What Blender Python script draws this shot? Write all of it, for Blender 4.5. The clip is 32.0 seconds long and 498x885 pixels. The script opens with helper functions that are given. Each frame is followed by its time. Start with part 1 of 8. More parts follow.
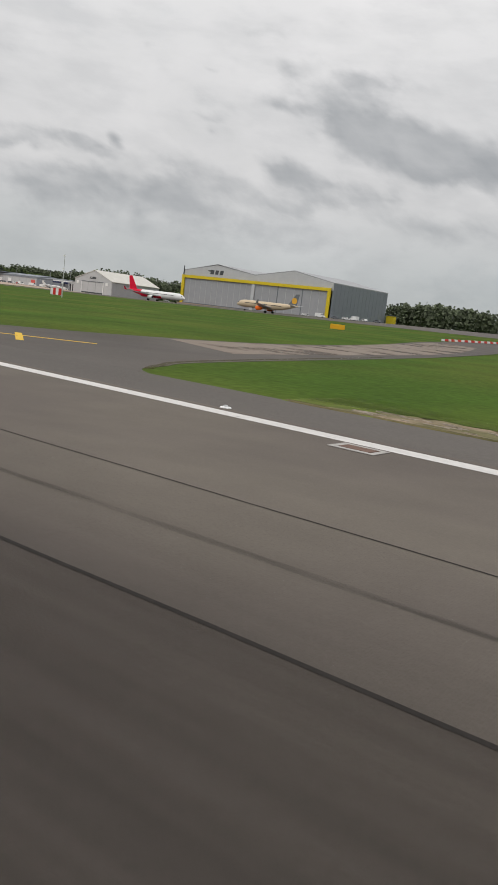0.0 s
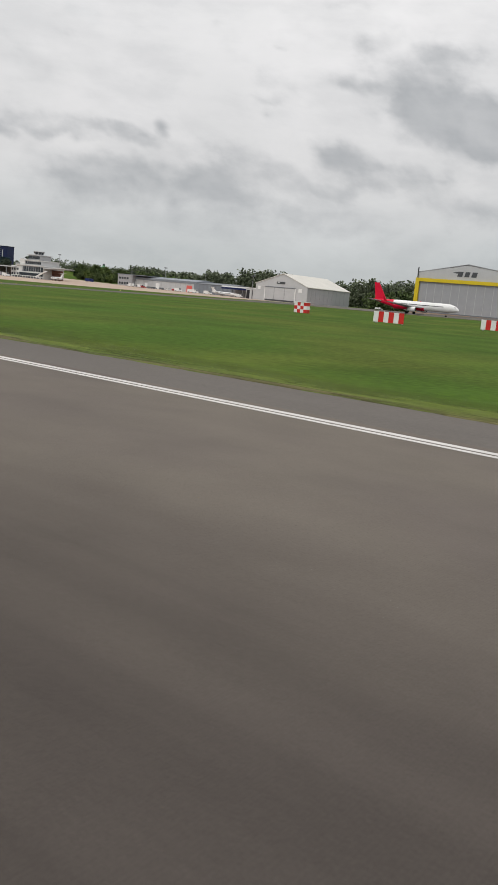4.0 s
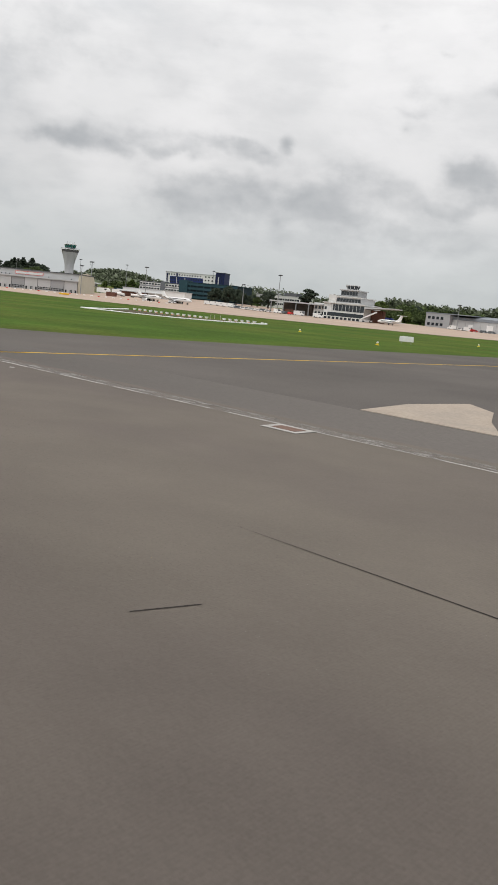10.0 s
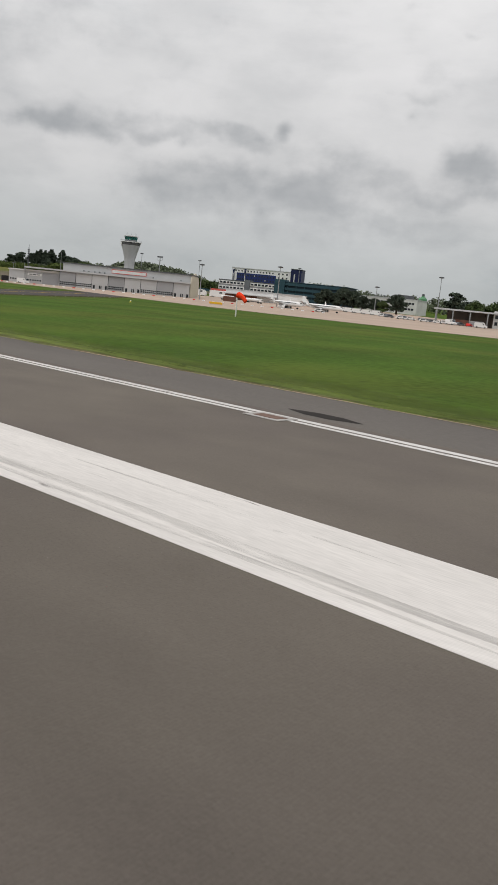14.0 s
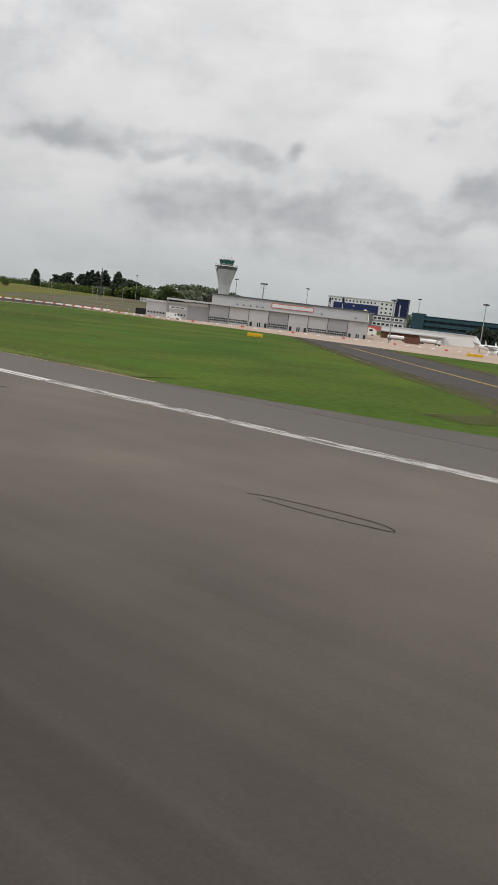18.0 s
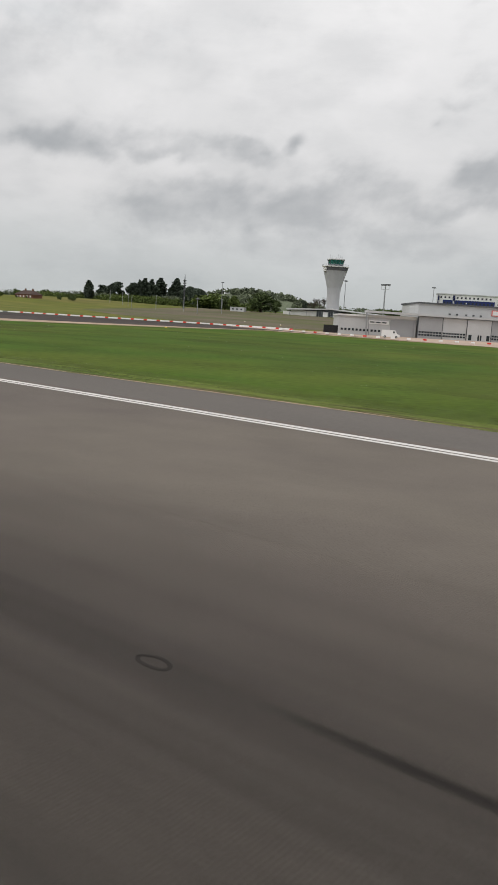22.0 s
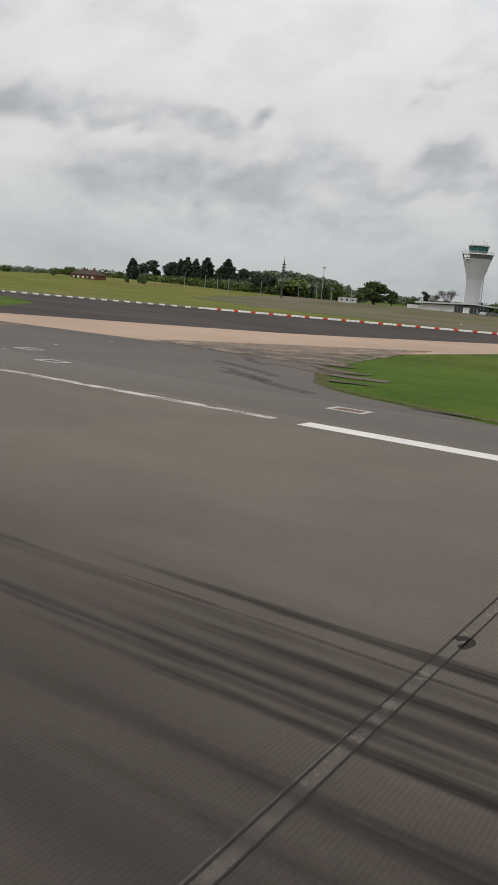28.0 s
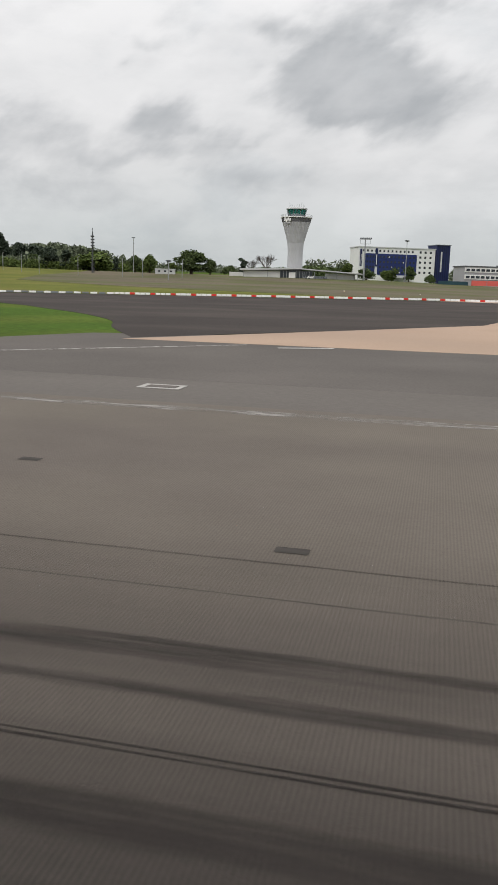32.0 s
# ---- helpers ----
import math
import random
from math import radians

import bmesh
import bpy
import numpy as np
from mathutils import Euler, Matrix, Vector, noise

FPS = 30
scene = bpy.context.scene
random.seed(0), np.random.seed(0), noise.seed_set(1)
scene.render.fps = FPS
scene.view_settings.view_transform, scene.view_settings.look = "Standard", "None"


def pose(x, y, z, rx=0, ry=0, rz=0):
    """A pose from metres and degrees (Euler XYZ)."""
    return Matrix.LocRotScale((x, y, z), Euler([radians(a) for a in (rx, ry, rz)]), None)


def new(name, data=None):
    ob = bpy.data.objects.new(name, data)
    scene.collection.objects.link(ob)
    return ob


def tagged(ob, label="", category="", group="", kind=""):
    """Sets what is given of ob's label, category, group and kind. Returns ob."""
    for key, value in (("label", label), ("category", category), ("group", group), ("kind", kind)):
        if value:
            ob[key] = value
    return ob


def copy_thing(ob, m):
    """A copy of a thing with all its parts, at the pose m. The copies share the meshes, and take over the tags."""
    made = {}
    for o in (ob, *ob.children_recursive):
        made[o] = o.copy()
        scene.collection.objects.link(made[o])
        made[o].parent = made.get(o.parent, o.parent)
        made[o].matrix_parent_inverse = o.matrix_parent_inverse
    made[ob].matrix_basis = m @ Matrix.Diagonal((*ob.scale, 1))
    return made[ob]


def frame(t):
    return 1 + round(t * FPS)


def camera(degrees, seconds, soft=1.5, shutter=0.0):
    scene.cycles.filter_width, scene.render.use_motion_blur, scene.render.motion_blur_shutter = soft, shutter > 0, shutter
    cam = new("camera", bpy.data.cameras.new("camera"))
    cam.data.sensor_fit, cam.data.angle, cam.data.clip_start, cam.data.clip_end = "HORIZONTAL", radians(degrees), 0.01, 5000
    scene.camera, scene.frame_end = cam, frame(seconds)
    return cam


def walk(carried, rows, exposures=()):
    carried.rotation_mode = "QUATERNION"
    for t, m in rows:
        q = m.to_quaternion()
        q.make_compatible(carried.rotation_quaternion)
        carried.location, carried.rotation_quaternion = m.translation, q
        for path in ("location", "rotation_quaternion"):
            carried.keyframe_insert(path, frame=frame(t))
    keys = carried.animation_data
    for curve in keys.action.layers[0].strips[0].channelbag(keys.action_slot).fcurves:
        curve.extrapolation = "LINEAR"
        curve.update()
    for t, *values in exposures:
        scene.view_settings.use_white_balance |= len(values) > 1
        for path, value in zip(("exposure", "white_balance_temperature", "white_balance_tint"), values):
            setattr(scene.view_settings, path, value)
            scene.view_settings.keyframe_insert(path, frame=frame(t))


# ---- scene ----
cam = camera(34.65, 32.0, 1.6)
# seconds, place in metres, then yaw, pitch and roll in degrees
ROWS = [
    (0, -3.21, -0.09, 3.59, 35.93, -9.37, 6.87),
    (0.5, -23.01, -0.10, 3.61, 36.73, -9.44, 7.38),
    (1, -42.81, -0.11, 3.63, 37.48, -10.17, 7.29),
    (1.5, -62.61, -0.12, 3.64, 37.49, -10.62, 7.07),
    (2, -82.41, -0.13, 3.66, 37.53, -10.50, 6.57),
    (2.5, -102.21, -0.13, 3.69, 37.51, -10.50, 6.24),
    (3, -122.01, -0.12, 3.71, 37.62, -10.47, 6.09),
    (3.5, -141.55, -0.10, 3.73, 37.52, -10.49, 5.70),
    (5.5, -216.79, 0.06, 3.79, 37.17, -10.19, 4.44),
    (6, -234.96, 0.13, 3.78, 37.21, -10.62, 4.39),
    (6.5, -252.91, 0.22, 3.78, 37.05, -10.94, 4.10),
    (7, -270.65, 0.33, 3.77, 36.30, -10.99, 3.61),
    (7.5, -288.16, 0.43, 3.76, 34.55, -10.16, 4.11),
    (8, -305.46, 0.55, 3.76, 34.15, -10.43, 4.90),
    (8.5, -322.55, 0.66, 3.75, 37.12, -10.59, 4.89),
    (9, -339.43, 0.77, 3.74, 40.73, -9.82, 5.5),
    (9.5, -356.11, 0.87, 3.74, 42.08, -9.68, 6.07),
    (10, -372.58, 0.97, 3.73, 42.59, -9.58, 5.62),
    (10.5, -388.85, 1.04, 3.72, 42.34, -9.32, 5.31),
    (11, -404.93, 1.10, 3.72, 42.20, -9.49, 5.27),
    (11.5, -420.82, 1.13, 3.71, 41.90, -9.19, 5.34),
    (12, -436.52, 1.14, 3.70, 41.46, -9.30, 5.39),
    (12.5, -452.04, 1.11, 3.70, 41.02, -9.43, 5.17),
    (13, -467.38, 1.06, 3.69, 40.64, -9.42, 5.26),
    (13.5, -482.53, 0.98, 3.68, 40.48, -9.60, 5.90),
    (14, -497.50, 0.88, 3.68, 40.15, -10.05, 5.81),
    (14.5, -512.28, 0.77, 3.67, 39.29, -10.41, 6.01),
    (16.5, -569.53, 0.17, 3.65, 38.18, -10.10, 6.74),
    (17, -583.40, 0.01, 3.64, 37.73, -9.67, 6.53),
    (17.5, -597.10, -0.15, 3.63, 37.71, -9.21, 6.60),
    (18, -610.64, -0.31, 3.63, 38.79, -8.59, 6.73),
    (18.5, -624.03, -0.47, 3.62, 40.25, -8.69, 6.51),
    (19, -637.25, -0.61, 3.61, 40.37, -8.72, 5.62),
    (19.5, -650.31, -0.74, 3.61, 39.54, -8.48, 5.29),
    (20, -663.21, -0.86, 3.60, 38.88, -8.46, 5.56),
    (20.5, -675.94, -0.97, 3.59, 38.58, -8.34, 5.18),
    (21, -688.50, -1.05, 3.59, 38.29, -8.30, 4.27),
    (21.5, -700.89, -1.12, 3.58, 37.95, -8.24, 3.72),
    (22, -713.08, -1.16, 3.57, 37.81, -8.69, 3.71),
    (22.5, -725.06, -1.18, 3.57, 37.64, -9.22, 3.94),
    (23, -736.80, -1.17, 3.56, 37.25, -9.47, 4.03),
    (23.5, -748.30, -1.13, 3.55, 36.91, -9.46, 4.22),
    (24, -759.52, -1.05, 3.55, 36.80, -9.39, 4.64),
    (24.5, -770.46, -0.94, 3.54, 36.69, -9.32, 4.83),
    (25, -781.11, -0.81, 3.53, 35.69, -9.12, 5.44),
    (25.5, -791.49, -0.66, 3.53, 36.18, -9.43, 5.90),
    (27.5, -830.31, -0.05, 3.50, 34.89, -9.08, 5.81),
    (28, -839.33, 0.06, 3.49, 32.48, -9.85, 5.18),
    (28.5, -848.04, 0.14, 3.49, 28.92, -10.53, 4.35),
    (29, -856.38, 0.19, 3.48, 26.57, -10.41, 3.58),
    (29.5, -864.34, 0.22, 3.47, 25.23, -9.87, 2.98),
    (30, -871.88, 0.22, 3.47, 24.46, -9.37, 2.50),
    (30.5, -878.99, 0.21, 3.46, 21.80, -8.68, 3.12),
    (31, -885.76, 0.19, 3.45, 18.53, -8.28, 2.69),
    (31.5, -892.31, 0.15, 3.45, 16.40, -9.53, 1.76),
    (32, -898.73, 0.12, 3.44, 12.98, -11.04, 1.61),
]
walk(cam, [(t, pose(x, y, z, 90 + pitch, 0, yaw) @ pose(0, 0, 0, 0, 0, roll)) for t, x, y, z, yaw, pitch, roll in ROWS],
     [(0, -0.15), (1, -0.05), (2, -0.1), (3, -0.02), (6, -0.08), (8, 0.0), (9, 0.0), (10, 0.06), (11, -0.15), (12, 0.06), (13, 0.0), (14, -0.18), (17, -0.2), (18, -0.1), (19, 0.0), (20, -0.05), (22, -0.05), (23, 0.0), (25, -0.1), (28, -0.1), (30, -0.12), (31, -0.07), (32, 0.1)])

# ---- sky and sun ----
SUN_EL, SUN_AZ = 48.0, 205.0


def build_world():
    w = bpy.data.worlds.new("overcast_sky")
    scene.world = w
    w.use_nodes = True
    nt = w.node_tree
    nt.nodes.clear()
    n, l = nt.nodes.new, nt.links.new
    out, bg = n("ShaderNodeOutputWorld"), n("ShaderNodeBackground")
    tc, sep = n("ShaderNodeTexCoord"), n("ShaderNodeSeparateXYZ")
    l(tc.outputs["Generated"], sep.inputs[0])

    def mth(op, a, b=None, c=False):
        m = n("ShaderNodeMath")
        m.operation, m.use_clamp = op, c
        for k, v in enumerate((a, b)):
            if v is None:
                continue
            if isinstance(v, (int, float)):
                m.inputs[k].default_value = v
            else:
                l(v, m.inputs[k])
        return m.outputs[0]

    up = mth("MAXIMUM", sep.outputs[2], 0.0)
    den = mth("ADD", up, 0.5)
    cx, cy = mth("DIVIDE", sep.outputs[0], den), mth("DIVIDE", sep.outputs[1], den)
    com = n("ShaderNodeCombineXYZ")
    l(cx, com.inputs[0]), l(cy, com.inputs[1])
    com.inputs[2].default_value = CLOUD_SEED
    # high even layer, broad banks, small torn pieces

    def noise_tex(scale, detail, rough, shift, dist=0.0):
        mp, t = n("ShaderNodeMapping"), n("ShaderNodeTexNoise")
        mp.inputs["Location"].default_value = shift
        l(com.outputs[0], mp.inputs[0]), l(mp.outputs[0], t.inputs["Vector"])
        t.inputs["Scale"].default_value, t.inputs["Detail"].default_value = scale, detail
        t.inputs["Roughness"].default_value, t.inputs["Distortion"].default_value = rough, dist
        return t.outputs["Fac"]

    def ramp(fac, *stops):
        r = n("ShaderNodeValToRGB")
        r.color_ramp.interpolation = "EASE"
        for k, (p, c) in enumerate(stops):
            e = r.color_ramp.elements[k] if k < 2 else r.color_ramp.elements.new(p)
            e.position, e.color = p, (*c, 1)
        l(fac, r.inputs[0])
        return r.outputs[0]

    banks = noise_tex(*CLOUD_A)
    torn = noise_tex(*CLOUD_B)
    mixed = mth("ADD", mth("MULTIPLY", banks, 0.66), mth("MULTIPLY", torn, 0.30))
    col = ramp(mixed, *CLOUD_RAMP)
    # overcast: three times as bright overhead as at the horizon
    cie = mth("ADD", mth("MULTIPLY", up, 1.25), 0.70)
    rim = ramp(up, (0.0, (0.88, 0.94, 0.965)), (0.16, (1.0, 1.0, 1.0)))
    mul = n("ShaderNodeVectorMath")
    mul.operation = "MULTIPLY"
    l(col, mul.inputs[0]), l(rim, mul.inputs[1])
    sc = n("ShaderNodeVectorMath")
    sc.operation = "SCALE"
    l(mul.outputs[0], sc.inputs[0]), l(cie, sc.inputs["Scale"])
    # clear sky behind the layer shines through a little
    sky = n("ShaderNodeTexSky")
    sky.sky_type, sky.sun_disc = "NISHITA", False
    sky.sun_elevation, sky.sun_rotation = radians(SUN_EL), radians(SUN_AZ)
    s2 = n("ShaderNodeVectorMath")
    s2.operation = "SCALE"
    l(sky.outputs[0], s2.inputs[0])
    s2.inputs["Scale"].default_value = 0.008
    ad = n("ShaderNodeVectorMath")
    l(sc.outputs[0], ad.inputs[0]), l(s2.outputs[0], ad.inputs[1])
    l(ad.outputs[0], bg.inputs[0])
    bg.inputs[1].default_value = SKY_STRENGTH
    l(bg.outputs[0], out.inputs[0])


CLOUD_SEED, SKY_STRENGTH = 3.1, 0.96
CLOUD_A = (1.6, 5.0, 0.55, (1.3, 0.4, 0.0), 0.3)
CLOUD_B = (5.0, 7.0, 0.62, (0.0, 2.0, 1.0), 0.35)
CLOUD_RAMP = ((0.36, (0.86, 0.845, 0.84)), (0.74, (0.60, 0.61, 0.62)), (0.50, (0.79, 0.78, 0.775)), (0.60, (0.70, 0.705, 0.71)))
build_world()



def cloud_layer():
    """Ragged grey clouds under the overcast: a flat base 520 m up that ends in a far rim."""
    H, RIM = 520.0, 4480.0
    az = np.radians(np.linspace(-180, 180, 145))
    rings = [(r, H) for r in (780, 1000, 1300, 1700, 2200, 2800, 3500, 4100, RIM)] + [(RIM, z) for z in (400, 280, 170, 80, 20)]
    verts = [(r * math.sin(a), r * math.cos(a), z) for r, z in rings for a in az]
    nx = len(az)
    faces = [(j * nx + k, j * nx + k + 1, (j + 1) * nx + k + 1, (j + 1) * nx + k) for j in range(len(rings) - 1) for k in range(nx - 1)]
    me = bpy.data.meshes.new("cloud_layer")
    me.from_pydata(verts, [], faces)
    m = bpy.data.materials.new("grey_cloud_base")
    m.use_nodes = True
    nt = m.node_tree
    nt.nodes.clear()
    n, l = nt.nodes.new, nt.links.new
    out, mix, tr, em = n("ShaderNodeOutputMaterial"), n("ShaderNodeMixShader"), n("ShaderNodeBsdfTransparent"), n("ShaderNodeEmission")

    def mth(op, a, b=None, c=False):
        t = n("ShaderNodeMath")
        t.operation, t.use_clamp = op, c
        for k, v in enumerate((a, b)):
            if v is not None:
                if isinstance(v, (int, float)):
                    t.inputs[k].default_value = v
                else:
                    l(v, t.inputs[k])
        return t.outputs[0]

    def spread(fac, lo, hi, v0, v1):
        r = n("ShaderNodeMapRange")
        r.interpolation_type = "SMOOTHSTEP"
        l(fac, r.inputs[0])
        for k, v in zip(("From Min", "From Max", "To Min", "To Max"), (lo, hi, v0, v1)):
            r.inputs[k].default_value = v
        return r.outputs[0]

    # bearing and steepness as seen from the middle of the airfield
    tc, sep, com = n("ShaderNodeTexCoord"), n("ShaderNodeSeparateXYZ"), n("ShaderNodeCombineXYZ")
    l(tc.outputs["Object"], sep.inputs[0])
    x, y, z = sep.outputs
    r = mth("SQRT", mth("ADD", mth("MULTIPLY", x, x), mth("MULTIPLY", y, y)))
    steep = mth("DIVIDE", z, r)
    l(mth("DIVIDE", x, r), com.inputs[0]), l(mth("DIVIDE", y, r), com.inputs[1]), l(steep, com.inputs[2])
    way = com.outputs[0]

    def cloud_noise(scale, detail, rough, squash, shift=0.0):
        mp, t = n("ShaderNodeMapping"), n("ShaderNodeTexNoise")
        mp.inputs["Scale"].default_value, mp.inputs["Location"].default_value = (1, 1, squash), (shift, 0, 0)
        l(way, mp.inputs[0]), l(mp.outputs[0], t.inputs["Vector"])
        t.inputs["Scale"].default_value, t.inputs["Detail"].default_value, t.inputs["Roughness"].default_value = scale, detail, rough
        return t.outputs["Fac"]

    puff, bank, fine = cloud_noise(13.0, 5.0, 0.50, 1.5), cloud_noise(5.0, 6.0, 0.55, 3.4, 2.0), cloud_noise(40.0, 5.0, 0.52, 1.3)
    inner = mth("ADD", 0.62, mth("MULTIPLY", cloud_noise(24.0, 5.0, 0.52, 1.3, 4.0), 0.8))
    # the masses are torn by bending their outlines with coarse and fine billows
    bend = way
    for scale, amount in ((11.0, 0.085), (34.0, 0.034)):
        t, mid, mul, add = n("ShaderNodeTexNoise"), n("ShaderNodeVectorMath"), n("ShaderNodeVectorMath"), n("ShaderNodeVectorMath")
        l(way, t.inputs["Vector"])
        t.inputs["Scale"].default_value, t.inputs["Detail"].default_value = scale, 3.0
        mid.operation, mul.operation = "SUBTRACT", "MULTIPLY"
        l(t.outputs["Color"], mid.inputs[0]), l(mid.outputs[0], mul.inputs[0])
        mid.inputs[1].default_value, mul.inputs[1].default_value = (0.5, 0.5, 0.5), (amount, amount, amount * 0.62)
        l(bend, add.inputs[0]), l(mul.outputs[0], add.inputs[1])
        bend = add.outputs[0]
    ragged = mth("ADD", mth("MULTIPLY", mth("SUBTRACT", puff, 0.5), 0.75), mth("MULTIPLY", mth("SUBTRACT", fine, 0.5), 0.45))
    total = None
    for bearing, rise, wide, high, amount in CLOUD_MASSES:
        sub, sca, ln = n("ShaderNodeVectorMath"), n("ShaderNodeVectorMath"), n("ShaderNodeVectorMath")
        sub.operation, sca.operation, ln.operation = "SUBTRACT", "MULTIPLY", "LENGTH"
        l(bend if wide > 0.015 else way, sub.inputs[0])
        sub.inputs[1].default_value = (math.sin(radians(bearing)), math.cos(radians(bearing)), rise)
        l(sub.outputs[0], sca.inputs[0])
        sca.inputs[1].default_value = (1 / wide, 1 / wide, 1 / high)
        l(sca.outputs[0], ln.inputs[0])
        near = mth("MULTIPLY", mth("MAXIMUM", mth("SUBTRACT", 1.6, ln.outputs["Value"]), 0.0), amount * 0.85)
        total = near if total is None else mth("ADD", total, near)
    total = mth("MULTIPLY", spread(mth("ADD", mth("MINIMUM", total, 1.1), ragged), 0.12, 1.0, 0.0, 0.60), inner)
    veil = spread(mth("ADD", mth("MULTIPLY", bank, 0.6), mth("MULTIPLY", puff, 0.4)), 0.42, 0.64, 0.0, 1.0)
    # more of the layer is seen edge-on far off; overhead it is open
    low = spread(steep, 0.08, 0.24, 0.24, 0.20)
    thick = mth("ADD", total, mth("MULTIPLY", veil, low), True)
    thick = mth("MULTIPLY", mth("MULTIPLY", thick, spread(r, 790, 1000, 0.0, 1.0)), spread(steep, 0.01, 0.05, 0.3, 1.0))
    l(thick, mix.inputs[0])
    l(tr.outputs[0], mix.inputs[1]), l(em.outputs[0], mix.inputs[2]), l(mix.outputs[0], out.inputs[0])
    em.inputs[0].default_value, em.inputs[1].default_value = (0.895, 0.945, 1.0, 1), CLOUD_GREY
    me.materials.append(m)
    ob = tagged(new("cloud_layer", me), "ragged grey overcast cloud base", "clouds", kind="structure")
    ob.location = (-450, 0, 0)


# bearing in degrees, steepness, half width, half height, thickness
CLOUD_GREY = 0.40
CLOUD_MASSES = (
    (-20.6, 0.268, 0.062, 0.050, 0.75), (-18.6, 0.222, 0.060, 0.036, 0.78), (-15.2, 0.218, 0.050, 0.034, 0.68), (-11.7, 0.206, 0.047, 0.043, 0.68),
    (-16.1, 0.308, 0.046, 0.013, 0.42), (-25.5, 0.276, 0.035, 0.011, 0.38), (-21.9, 0.336, 0.034, 0.014, 0.35), (-23.5, 0.380, 0.043, 0.011, 0.28),
    (-28.2, 0.182, 0.036, 0.020, 0.60), (-25.6, 0.168, 0.050, 0.018, 0.52), (-30.6, 0.145, 0.042, 0.016, 0.55), (-26.4, 0.144, 0.055, 0.013, 0.42),
    (-22.2, 0.156, 0.033, 0.021, 0.42), (-16.6, 0.184, 0.041, 0.017, 0.42), (-20.1, 0.128, 0.057, 0.017, 0.28), (-18.9, 0.118, 0.055, 0.021, 0.36),
    (-36.1, 0.160, 0.074, 0.021, 0.52), (-42.0, 0.192, 0.056, 0.010, 0.44), (-47.0, 0.187, 0.062, 0.014, 0.40), (-47.7, 0.173, 0.038, 0.008, 0.42),
    (-40.3, 0.140, 0.074, 0.023, 0.52), (-48.3, 0.123, 0.074, 0.026, 0.38), (-44.7, 0.116, 0.099, 0.037, 0.32), (-35.0, 0.096, 0.156, 0.024, 0.32),
    (-35.4, 0.121, 0.086, 0.020, 0.38), (-53.9, 0.179, 0.065, 0.014, 0.38), (-55.9, 0.175, 0.049, 0.012, 0.32), (-29.6, 0.312, 0.020, 0.006, 0.40),
    (-34.6, 0.349, 0.018, 0.010, 0.35), (-46.3, 0.305, 0.019, 0.017, 0.25), (-32.5, 0.229, 0.010, 0.008, 0.35), (-40.7, 0.203, 0.010, 0.011, 0.70),
    (-32.4, 0.252, 0.037, 0.006, 0.38), (-31.5, 0.272, 0.028, 0.013, 0.38), (-62.0, 0.27, 0.20, 0.11, 0.30), (-5.0, 0.20, 0.05, 0.03, 0.5), (4.0, 0.15, 0.08, 0.02, 0.45))
cloud_layer()

sun = new("sun", bpy.data.lights.new("sun", "SUN"))
sun.data.energy, sun.data.angle, sun.data.color = 0.9, radians(25), (1.0, 0.96, 0.9)
sun.rotation_euler = (radians(90 - SUN_EL), 0, radians(180 - SUN_AZ))

# ---- materials ----


